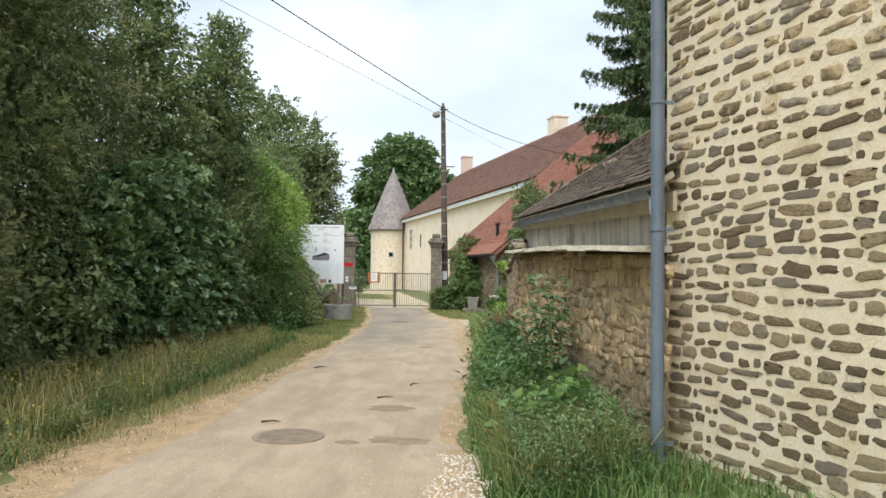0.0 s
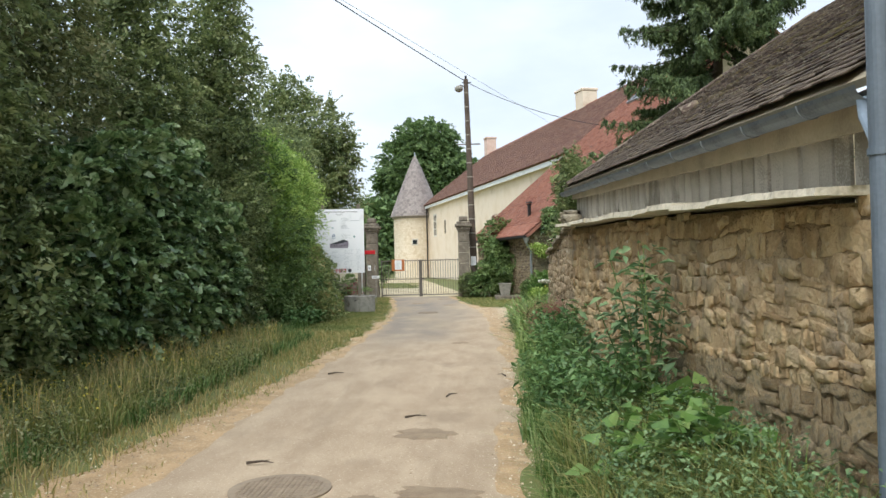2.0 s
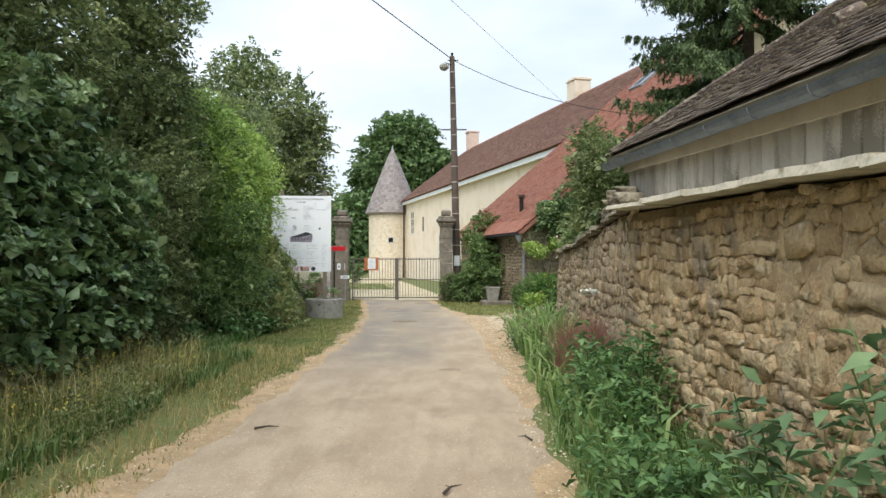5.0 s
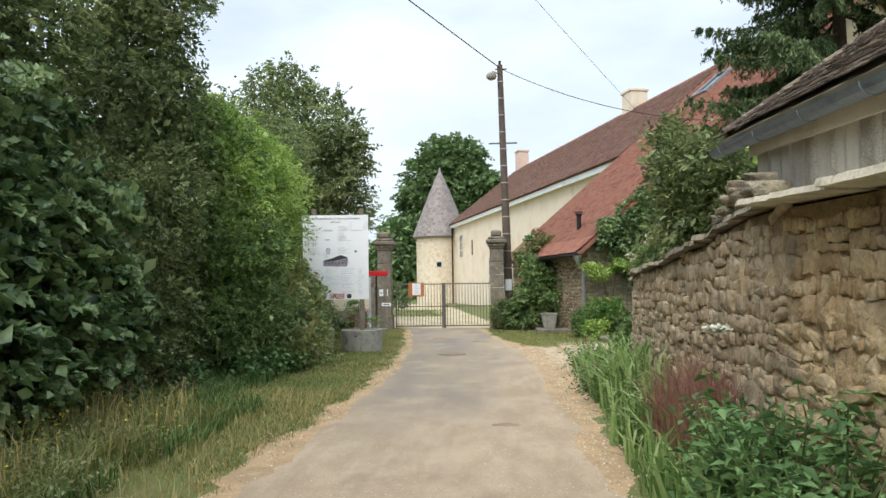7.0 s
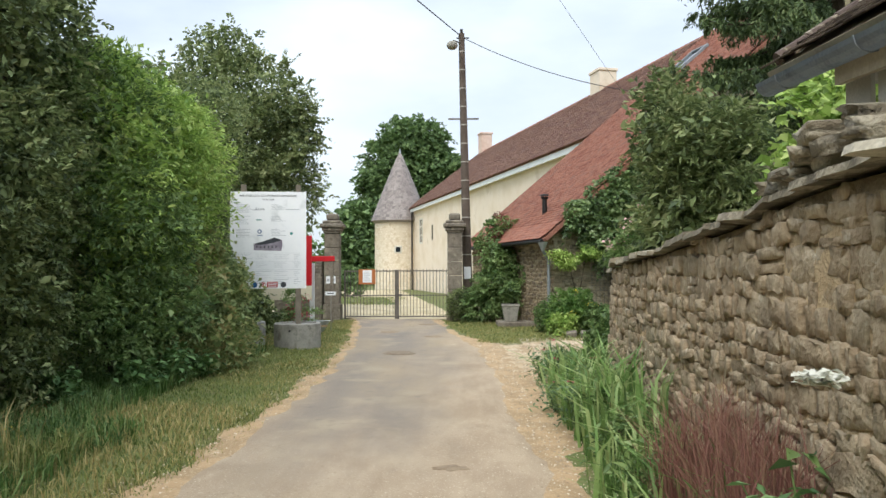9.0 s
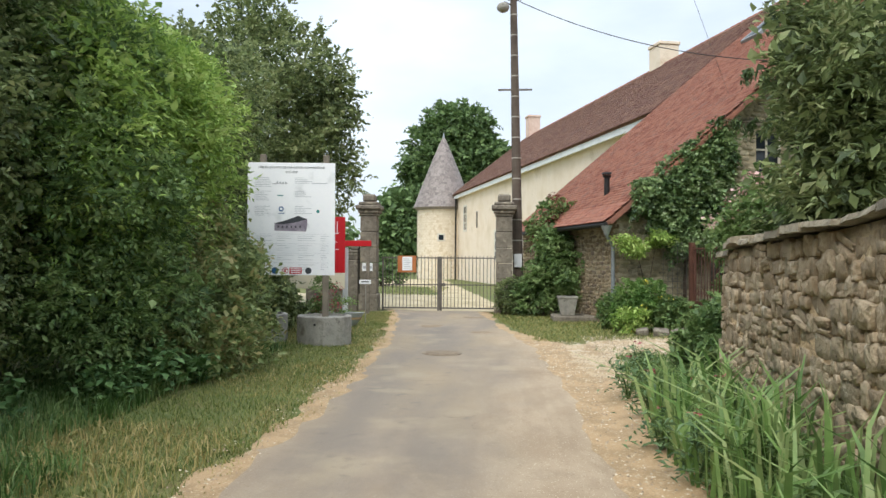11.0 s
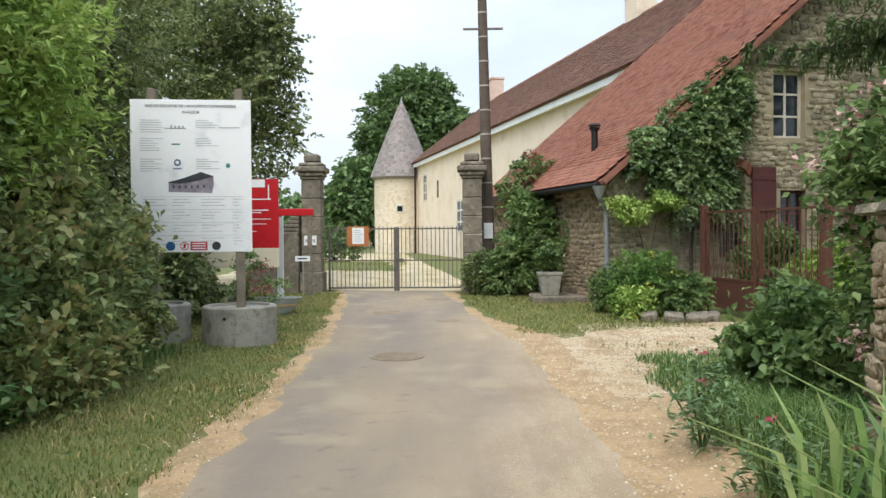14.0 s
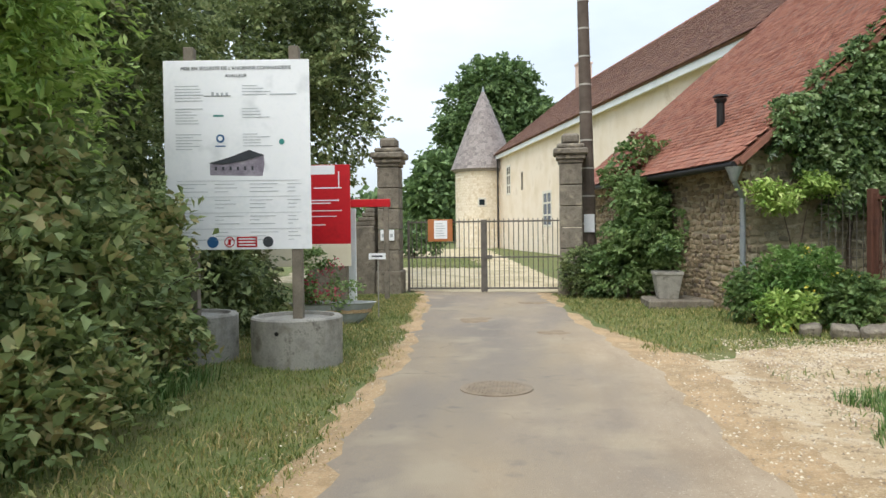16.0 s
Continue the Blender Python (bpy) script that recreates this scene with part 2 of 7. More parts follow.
M_GREYSTONE = surface("weathered_pier_stone", ["5c554b", "716a5e", "867e70", "4c463d"], 4, 35, 0.93, 0.7, 0.015, spots="9a927f", spot_scale=6, spot_at=0.62)
M_HOUSESTONE = surface("grey_brown_house_stone", ["8f866f", "a59b82", "b9af96", "827a68"], 4, 30, 0.93, 0.7, 0.015, "island", 0.3)
M_SIDESTONE = surface("brown_house_stone", ["7d6e57", "94836a", "a8977b", "74675a"], 4, 30, 0.93, 0.7, 0.015, "island", 0.3)
M_HOUSEMORTAR = surface("grey_mortar", ["958a70", "a69a80", "b3a78e"], 3, 40, 0.95, 0.6, 0.01)
M_CONCRETE = surface("stained_concrete", ["7b7972", "8f8c84", "a09d93", "6a675f"], 5, 45, 0.9, 0.5, 0.006, spots="6f6a5c", spot_scale=4, spot_at=0.64)
M_WOODPOLE = surface("brown_timber_post", ["665f53", "797163", "8a8171"], 4, 50, 0.88, 0.5, 0.006)
M_POLE = surface("dark_concrete_pole", ["4c423a", "5d5248", "6a5f54"], 4, 50, 0.88, 0.4, 0.006)
M_BAND = surface("pale_pole_band", ["a5a197", "bdb9ae"], 4, 50, 0.6, 0.1, 0.003, metal=0.3)
M_IRON = surface("grey_painted_iron", ["5a5550", "6b665f", "77716a"], 6, 60, 0.55, 0.2, 0.002, metal=0.4)
M_RUST = surface("rusty_brown_iron", ["4c3026", "613f31", "573629"], 5, 60, 0.75, 0.4, 0.004, metal=0.2)
M_DARKIRON = surface("black_stove_iron", ["1c1b1b", "282625"], 5, 60, 0.55, 0.2, 0.003, metal=0.3)
M_MANHOLE = surface("worn_cast_iron", ["7f7160", "8f806c", "9c8d78"], 7, 60, 0.8, 0.4, 0.003, metal=0.1)
M_WHITE = surface("white_panel", ["e6eaec", "edf0f1", "dfe3e4"], 1.5, 20, 0.45, 0.03, 0.001)
M_SIGN = surface("stained_sign_panel", ["eceff1", "f1f3f4", "e6eaec"], 1.5, 20, 0.5, 0.03, 0.001, spots="cfd3d4", spot_scale=2.4, spot_at=0.63)
M_RED = surface("red_panel", ["b5121c", "bf1621", "a90f19"], 2, 20, 0.45, 0.03, 0.001)
M_CREAMPANEL = surface("cream_panel", ["d8cfb4", "e0d8c0"], 2, 20, 0.5, 0.03, 0.001)
M_INK = surface("grey_print", ["a3a9ad", "b4babd"], 8, 40, 0.6, 0)
M_DARKINK = surface("dark_print", ["2d3136", "3b3f45"], 8, 40, 0.6, 0)
M_BLUEINK = surface("blue_print", ["20507c", "2b6291"], 8, 40, 0.6, 0)
M_PHOTO = surface("grey_violet_print", ["6b6470", "8a828e", "aaa3ad"], 9, 60, 0.5, 0)
M_TEALINK = surface("teal_print", ["2f7d7a", "3f8f86"], 8, 40, 0.6, 0)
M_GLASS = surface("dark_window_glass", ["20262b", "2d353b"], 2, 20, 0.08, 0)
M_FRAME = surface("weathered_window_frame", ["c9c4b6", "d6d1c3"], 4, 40, 0.7, 0.1, 0.003)
M_SHUTTER = surface("dark_red_shutter", ["4f2827", "5c302e"], 4, 50, 0.75, 0.2, 0.004)
M_ORANGEWOOD = surface("orange_board", ["a5643a", "b67343"], 4, 40, 0.8, 0.2, 0.004)
M_BARK = surface("grey_brown_bark", ["3b3128", "4d4135", "5c5043"], 6, 40, 0.95, 0.9, 0.02)
M_LEAF = surface("dark_hedge_leaf", ["4b5a3b", "68784b", "86955f", "a3aa78"], 1.7, 9, 0.55, 0, 0, "island", 0.2, leaf=0.3)
M_IVY = surface("ivy_leaf", ["41573a", "5c764b", "7b945f", "a2b584"], 1.7, 9, 0.27, 0, 0, "island", 0.2, leaf=0.25)
M_LIGHTLEAF = surface("light_green_leaf", ["739247", "90ae56", "aec76b", "c6d684"], 1.7, 9, 0.5, 0, 0, "island", 0.2, leaf=0.35)
M_OLIVE = surface("olive_leaf", ["525c3b", "6b7449", "858b5c", "9c9b70"], 1.7, 9, 0.55, 0, 0, "island", 0.2, leaf=0.25)
M_MIDLEAF = surface("garden_leaf", ["4d683c", "65804a", "80995c", "9bb074"], 1.7, 9, 0.5, 0, 0, "island", 0.2, leaf=0.35)
M_BURDOCK = surface("burdock_leaf", ["4f7437", "668b45", "809f57", "97b06c"], 1.7, 9, 0.5, 0, 0, "island", 0.2, leaf=0.35)
M_NETTLE = surface("nettle_leaf", ["45663a", "5a7c48", "72945a", "8aa76e"], 1.7, 9, 0.6, 0, 0, "island", 0.2, leaf=0.3)
M_BRAMBLE = surface("bramble_leaf", ["66774a", "80925a", "9ba66c", "ab9f6c"], 1.7, 9, 0.55, 0, 0, "island", 0.2, leaf=0.3)
M_GREYLEAF = surface("grey_green_leaf", ["546f4c", "6b875b", "87a170"], 1.7, 9, 0.6, 0, 0, "island", 0.2, leaf=0.25)
M_NEEDLE = surface("spruce_needle", ["3b4d31", "4f633d", "64794a", "768454"], 1.7, 9, 0.6, 0, 0, "island", 0.2, leaf=0.1)
M_FARLEAF = surface("far_tree_leaf", ["4a6240", "5d7749", "718b56", "849c64"], 1.7, 9, 0.6, 0, 0, "island", 0.2, leaf=0.2)
M_RUSSET = surface("russet_leaf", ["6b3b33", "7d4a3c", "8a5a44"], 0.5, 3, 0.6, 0, 0, "island", 0.3, leaf=0.25)
M_PINK = surface("pink_rose_petal", ["cf9d9a", "deb3ae", "eac9c2"], 3, 20, 0.6, 0, 0, "island", 0.3, leaf=0.25)
M_REDFLOWER = surface("crimson_petal", ["9c3a4c", "b0505e"], 3, 20, 0.6, 0, 0, "island", 0.3, leaf=0.25)
M_WHITEFLOWER = surface("white_umbel", ["d5d6c6", "e4e4d8"], 3, 20, 0.7, 0, 0, "island", 0.2, leaf=0.25)
M_YELLOW = surface("yellow_petal", ["c9b53a", "d8c64c"], 3, 20, 0.6, 0, 0, "island", 0.2, leaf=0.25)
M_GRASS = surface("green_grass_blade", ["5e6f38", "728143", "8b9352", "a39f68"], 0.7, 4, 0.6, 0, 0, "island", 0.4, leaf=0.3)
M_DRYGRASS = surface("dry_grass_blade", ["a39560", "bba973", "cdbb88", "97965a"], 0.9, 4, 0.7, 0, 0, "island", 0.4, leaf=0.3)
M_LUSH = surface("lush_grass_blade", ["46652f", "58793c", "708d4e", "8aa066"], 0.7, 4, 0.5, 0, 0, "island", 0.4, leaf=0.35)
M_IRIS = surface("sword_leaf_green", ["5f8044", "769853", "90ac68", "a6b87a"], 1.4, 9, 0.5, 0, 0, "island", 0.3, leaf=0.35)
M_RUSSETGRASS = surface("russet_seed_grass", ["855c52", "9c7064", "937660"], 0.7, 4, 0.7, 0, 0, "island", 0.4, leaf=0.3)
M_CABLE = surface("black_cable", ["191919", "232323"], 4, 40, 0.6, 0)

# ---------------------------------------------------------------- mesh helpers


def part(name, bm, material, parent=None, label=""):
    me = bpy.data.meshes.new(name)
    bm.to_mesh(me)
    bm.free()
    me.materials.append(material)
    ob = new(name, me)
    ob.parent = parent
    return tagged(ob, label)


def empty(name, m, label, category, group="", kind=""):
    ob = new(name)
    ob.matrix_world = m
    return tagged(ob, label, category, group, kind)


def raw_mesh(name, verts, faces, material, smooth=False):
    """A mesh from arrays; all faces have the same number of corners."""
    verts, faces = np.asarray(verts, np.float32), np.asarray(faces, np.int32)
    me = bpy.data.meshes.new(name)
    k = faces.shape[1]
    me.vertices.add(len(verts))
    me.vertices.foreach_set("co", verts.ravel())
    me.loops.add(faces.size)
    me.loops.foreach_set("vertex_index", faces.ravel())
    me.polygons.add(len(faces))
    me.polygons.foreach_set("loop_start", np.arange(0, faces.size, k, dtype=np.int32))
    me.polygons.foreach_set("loop_total", np.full(len(faces), k, np.int32))
    me.update(calc_edges=True)
    if smooth:
        me.polygons.foreach_set("use_smooth", np.ones(len(faces), bool))
    me.materials.append(material)
    return me


def mesh_part(name, me, parent=None, label=""):
    ob = new(name, me)
    ob.parent = parent
    return tagged(ob, label)


def box(bm, x0, x1, y0, y1, z0, z1, bevel=0.0, m=None):
    r = bmesh.ops.create_cube(bm, size=1, matrix=Matrix.LocRotScale(((x0 + x1) / 2, (y0 + y1) / 2, (z0 + z1) / 2), None, (x1 - x0, y1 - y0, z1 - z0)))
    vs = r["verts"]
    if bevel:
        es = list({e for v in vs for e in v.link_edges})
        vs = list({v for f in bmesh.ops.bevel(bm, geom=es, offset=bevel, segments=1, affect="EDGES")["faces"] for v in f.verts} | {v for v in vs if v.is_valid})
    if m is not None:
        bmesh.ops.transform(bm, matrix=m, verts=vs)
    return bm


def tube(bm, pts, radii, seg=6):
    """One bent, tapering rod along pts."""
    rings = []
    for i, p in enumerate(pts):
        d = Vector(pts[min(i + 1, len(pts) - 1)]) - Vector(pts[max(i - 1, 0)])
        m = d.to_track_quat("Z", "Y").to_matrix()
        rings.append([bm.verts.new(Vector(p) + m @ Vector((radii[i] * math.cos(2 * math.pi * k / seg), radii[i] * math.sin(2 * math.pi * k / seg), 0))) for k in range(seg)])
    for a, b in zip(rings, rings[1:]):
        for k in range(seg):
            bm.faces.new((a[k], a[(k + 1) % seg], b[(k + 1) % seg], b[k]))
    return bm


def cyl(bm, p, q, r0, r1=None, seg=12, cap=True):
    """A tapered rod from p to q."""
    p, q = Vector(p), Vector(q)
    d = q - p
    m = Matrix.Translation((p + q) / 2) @ d.to_track_quat("Z", "Y").to_matrix().to_4x4()
    bmesh.ops.create_cone(bm, cap_ends=cap, segments=seg, radius1=r0, radius2=r0 if r1 is None else r1, depth=d.length, matrix=m)
    return bm


def poly(bm, pts, thick):
    """A flat plate from an outline, thickened along its normal."""
    vs = [bm.verts.new(p) for p in pts]
    f = bm.faces.new(vs)
    r = bmesh.ops.extrude_face_region(bm, geom=[f])
    n = f.normal if f.normal.length else Vector((0, 0, 1))
    f.normal_update()
    n = f.normal
    bmesh.ops.translate(bm, vec=n * thick, verts=[v for v in r["geom"] if isinstance(v, bmesh.types.BMVert)])
    bmesh.ops.recalc_face_normals(bm, faces=bm.faces[:])
    return bm


def B():
    return bmesh.new()


def lerp_table(x, table):
    return float(np.interp(x, [a for a, _ in table], [b for _, b in table]))


rng = np.random.default_rng(7)


def leaf_mesh(name, pts, out, size, material, aspect=0.55, droop=0.25, spread=0.9, along=None):
    """Folded leaves at pts, facing roughly along out, pointing along a given way or anywhere."""
    n = len(pts)
    s = size * rng.uniform(0.6, 1.35, (n, 1))
    nor = out * 0.8 + rng.normal(0, spread, (n, 3)) + np.array([0, 0, 0.75 if along is None else 0.0])
    nor /= np.linalg.norm(nor, axis=1, keepdims=True) + 1e-9
    t = rng.normal(0, 1, (n, 3)) + np.array([0, 0, -droop]) if along is None else along + rng.normal(0, 0.3, (n, 3))
    t -= nor * np.sum(t * nor, axis=1, keepdims=True)
    t /= np.linalg.norm(t, axis=1, keepdims=True) + 1e-9
    b = np.cross(nor, t)
    base = pts - t * s * 0.5
    tip = pts + t * s * 0.5 - nor * s * 0.12
    left = pts + b * s * aspect * 0.5 + nor * s * 0.1 - t * s * 0.06
    right = pts - b * s * aspect * 0.5 + nor * s * 0.1 - t * s * 0.06
    v = np.stack([base, left, tip, right], 1).reshape(-1, 3)
    i = np.arange(n)[:, None] * 4
    f = np.concatenate([i + [0, 2, 1], i + [0, 3, 2]], 1).reshape(-1, 3)
    return raw_mesh(name, v, f, material)


def crown_points(blobs, n, clump=0.18, clumps=90, inner=0.0):
    """Points in clumps over lumpy ellipsoids (x, y, z, rx, ry, rz); with the ways outward."""
    w = np.array([b[3] * b[4] + b[4] * b[5] + b[3] * b[5] for b in blobs])
    w = w / w.sum()
    pts, outs = [], []
    for b, share in zip(blobs, w):
        k = max(8, int(clumps * share * len(blobs)))
        d = rng.normal(0, 1, (k, 3))
        d /= np.linalg.norm(d, axis=1, keepdims=True)
        if inner:
            c = np.array(b[:3]) + d * rng.uniform(0.2, inner, (k, 1)) * np.array(b[3:6])
        else:
            # boughs over the ellipsoid, each a small lump with its leaf clumps on the outside
            kb = max(7, min(34, int(9 * (b[3] * b[4] * b[5]) ** (2 / 3) + 6)))
            db = rng.normal(0, 1, (kb, 3))
            db /= np.linalg.norm(db, axis=1, keepdims=True)
            cb = np.array(b[:3]) + db * rng.uniform(0.62, 0.86, (kb, 1)) * np.array(b[3:6])
            rb = (b[3] * b[4] * b[5]) ** (1 / 3) * rng.uniform(0.22, 0.42, (kb, 1))
            which = rng.integers(0, kb, k)
            dl = d + 0.9 * db[which] + np.array([0, 0, 0.25])
            dl /= np.linalg.norm(dl, axis=1, keepdims=True)
            c = cb[which] + dl * rb[which] * rng.uniform(0.75, 1.1, (k, 1))
            d = dl
        m = int(n * share)
        pick = rng.integers(0, k, m)
        rad = clump * (0.6 + 0.8 * rng.random((k, 1)))
        p = c[pick] + np.clip(rng.normal(0, 1, (m, 3)), -1.5, 1.5) * rad[pick] * np.array([1.15, 1.15, 0.6])
        pts.append(p)
        outs.append(d[pick])
    p, o = np.concatenate(pts), np.concatenate(outs)
    keep = p[:, 2] > 0.02
    return p[keep], o[keep]


def unit(a):
    return a / (np.linalg.norm(a, axis=-1, keepdims=True) + 1e-9)


def spray_points(blobs, n, length, per=22, droop=0.3, lift=0.3):
    """Leafy sprays that stand out of lumpy ellipsoids: leaf places, the ways they face, the ways they point."""
    a = np.array(blobs, float)
    w = a[:, 3] * a[:, 4] + a[:, 4] * a[:, 5] + a[:, 3] * a[:, 5]
    k = int(n / per * 1.5)
    which = rng.choice(len(a), k, p=w / w.sum())
    d = unit(rng.normal(0, 1, (k, 3)))
    c, r = a[which, :3], a[which, 3:6]
    # boughs swell and hollows sink, differently on each lump
    waves, shift = rng.normal(0, 1, (5, 3)) * np.array([[2.5], [3.5], [5], [7], [9]]), rng.uniform(0, 6.28, (5, len(a)))
    swell = sum(np.sin(d @ waves[i] + shift[i][which]) * (0.12, 0.11, 0.09, 0.07, 0.05)[i] for i in range(5))
    o = c + d * r * (0.97 + swell[:, None]) * rng.uniform(0.82, 1.03, (k, 1))
    deep = np.min(np.linalg.norm((o[:, None, :] - a[None, :, :3]) / a[None, :, 3:6], axis=2), axis=1)
    ok = (deep > 0.7) & (o[:, 2] > 0.05) & (d[:, 2] > -0.85)
    o, d = o[ok][:n // per], d[ok][:n // per]
    k = len(o)
    axis = unit(d * 0.9 + np.array([0, 0, lift]) + rng.normal(0, 0.42, (k, 3)))
    nor = d * 0.55 + np.array([0, 0, 0.85]) + rng.normal(0, 0.3, (k, 3))
    nor = unit(nor - axis * np.sum(nor * axis, axis=1, keepdims=True))
    side = np.cross(nor, axis)
    ln = (length * rng.uniform(0.55, 1.3, k))[:, None, None]
    t = rng.random((k, per))[:, :, None]
    sg = rng.choice((-1.0, 1.0), (k, per))[:, :, None]
    p = o[:, None] + axis[:, None] * ln * (t - 0.4) + side[:, None] * sg * ln * 0.34 * (1.05 - 0.8 * t) * rng.uniform(0.25, 1, (k, per, 1))
    p = p + np.array([0, 0, -1.0]) * droop * ln * t * t + rng.normal(0, 0.03 * length, (k, per, 3))
    along = axis[:, None] * 0.7 + side[:, None] * sg * 0.75 + np.array([0, 0, -0.25])
    face = np.repeat(nor[:, None], per, axis=1)
    p, face, along = p.reshape(-1, 3), face.reshape(-1, 3), along.reshape(-1, 3)
    keep = p[:, 2] > 0.02
    return p[keep], face[keep], along[keep]


def limbs(bm, base, tops, r):
    """A tapered trunk that forks to the tops, each limb in bent pieces."""
    base = Vector(base)
    mid = base + (sum((Vector(t) for t in tops), Vector()) / len(tops) - base) * 0.4
    prev = base
    for k in range(1, 5):
        nxt = base.lerp(mid, k / 4) + Vector((random.uniform(-1, 1), random.uniform(-1, 1), 0)) * r * 0.3
        cyl(bm, prev, nxt, r * (1.15 - 0.12 * k + 0.1), r * (1.15 - 0.12 * k), 9)
        prev = nxt
    for t in tops:
        p = prev.copy()
        for k in range(1, 5):
            q = prev.lerp(Vector(t), k / 4) + Vector((random.uniform(-1, 1), random.uniform(-1, 1), random.uniform(-0.5, 1))) * r * 0.8
            cyl(bm, p, q, r * (0.62 - 0.13 * (k - 1)), r * (0.62 - 0.13 * k), 7)
            p = q
    return bm


def bush(name, at, blobs, n, size, material, label, category, clump=0.18, clumps=90, trunk=0.06, aspect=0.55, group="", inner_size=1.5, dark=None, extra=(), length=0.0, droop=0.3):
    """A shrub or tree: trunk with limbs, and a crown of clumped leaves. blobs are relative to its foot."""
    th = empty(name, pose(*at), label, category, group)
    bm = B()
    pick = blobs[:7]
    limbs(bm, (0, 0, -0.15), [(b[0], b[1], b[2] + 0.3 * b[5]) for b in pick], trunk)
    part("trunk", bm, M_BARK, th, "grey-brown bark")
    p, o, along = spray_points(blobs, n, length or max(0.2, clump * 2.4), droop=droop)
    mesh_part("crown", leaf_mesh("crown", p, o * 1.25, size * 1.08, material, aspect, 0.25, 0.34, along), th)
    p, o = crown_points(blobs, max(200, n // 3), clump * 1.3, clumps, inner=0.74)
    mesh_part("inner_foliage", leaf_mesh("inner_foliage", p, o, size * inner_size, dark or material, 0.6), th)
    for nm, mat, cnt, sz, lab in extra:
        p, o = crown_points(blobs, cnt, clump * 0.6, max(10, cnt // 12))
        tagged(mesh_part(nm, leaf_mesh(nm, p, o, sz, mat, 0.9), th, lab), kind="stuff")
    return th


def blades(name, xy, z, h, w, material, lean=0.35, curl=0.3):
    """Grass blades of two bent pieces on the ground points xy."""
    n = len(xy)
    h = h * rng.uniform(0.5, 1.3, (n, 1)) if np.isscalar(h) else h[:, None] * rng.uniform(0.6, 1.2, (n, 1))
    a = rng.uniform(0, 2 * np.pi, n)
    side = np.stack([np.cos(a), np.sin(a), np.zeros(n)], 1) * w * rng.uniform(0.6, 1.4, (n, 1))
    a2 = rng.uniform(0, 2 * np.pi, n)
    tilt = np.stack([np.cos(a2), np.sin(a2), np.zeros(n)], 1) * rng.uniform(0, 1, (n, 1))
    base = np.concatenate([xy, z[:, None]], 1)
    mid = base + tilt * h * lean * 0.5 + np.array([0, 0, 1.0]) * h * 0.6
    tip = base + tilt * h * (lean + curl) + np.array([0, 0, 1.0]) * h * (1 - 0.3 * curl)
    v = np.stack([base - side, base + side, mid - side * 0.7, mid + side * 0.7, tip], 1).reshape(-1, 3)
    i = np.arange(n)[:, None] * 5
    f = np.concatenate([i + [0, 1, 3], i + [0, 3, 2], i + [2, 3, 4]], 1).reshape(-1, 3)
    return raw_mesh(name, v, f, material)


# ---------------------------------------------------------------- ground and lane
LEFT = [(-12, -3.3), (0, -3.1), (6, -2.95), (8.5, -2.68), (14, -2.6), (20, -2.5), (23.3, -2.5), (25.5, -2.65), (29, -2.9), (33.6, -3.4), (36.2, -3.9), (37, -3.9)]
RIGHT = [(-12, 0.3), (0, 0.1), (6.2, 0.05), (8.4, 0.1), (13.5, 0.35), (17, 0.4), (20, 0.3), (23.5, 0.3), (26.8, 0.05), (30.3, -0.42), (33, -0.8), (36.2, -1.15), (37, -1.2)]
SOIL_L = [(-12, -4.2), (0, -3.85), (6, -3.6), (10, -3.25), (14, -2.98), (20, -2.75), (25, -2.9), (29, -3.15), (34, -3.75), (37, -4.2)]
SOIL_R = [(-12, 0.8), (0, 0.5), (6, 0.38), (9, 0.3), (13.5, 0.55), (17, 0.75), (20, 0.9), (22, 1.05), (24, 1.3), (26, 1.5), (28, 0.6), (30, -0.2), (33, -0.6), (37, -1.0)]


def smooth(a, b, x):
    t = min(1.0, max(0.0, (x - a) / (b - a)))
    return t * t * (3 - 2 * t)


def ground_z(x, y):
    z = 0.05 * smooth(-2.9, -4.2, x) * (1 - smooth(60, 80, y)) + 0.10 * smooth(-4.2, -6.0, x) * (1 - smooth(28, 32, y))
    near = 1 - smooth(20.5, 24.0, y)
    z += near * (0.24 * smooth(0.5, 1.45, x) + 0.1 * smooth(1.5, 3, x))
    z += 0.02 * noise.noise((x * 0.9, y * 0.9, 0)) * smooth(0.1, 0.5, max(-2.9 - x, x - 0.4))
    return z


def grid_sheet(name, xs, ys, material, zf):
    v = [(x, y, zf(x, y)) for y in ys for x in xs]
    nx = len(xs)
    f = [(j * nx + i, j * nx + i + 1, (j + 1) * nx + i + 1, (j + 1) * nx + i) for j in range(len(ys) - 1) for i in range(nx - 1)]
    return raw_mesh(name, v, f, material, True)


xs = [-1500, -600, -200, -80, -40, -25, -16, -11] + [-8 + 0.35 * i for i in range(60)] + [14, 18, 26, 40, 80, 200, 600, 1500]
ys = [-1500, -600, -200, -80, -40, -20] + [-12 + 0.5 * i for i in range(150)] + [66, 72, 80, 100, 140, 220, 600, 1500]
tagged(mesh_part("ground", grid_sheet("ground", xs, ys, M_GROUND, lambda x, y: ground_z(x, y) - 0.012)), "mown summer turf with dry patches", "ground", kind="structure")


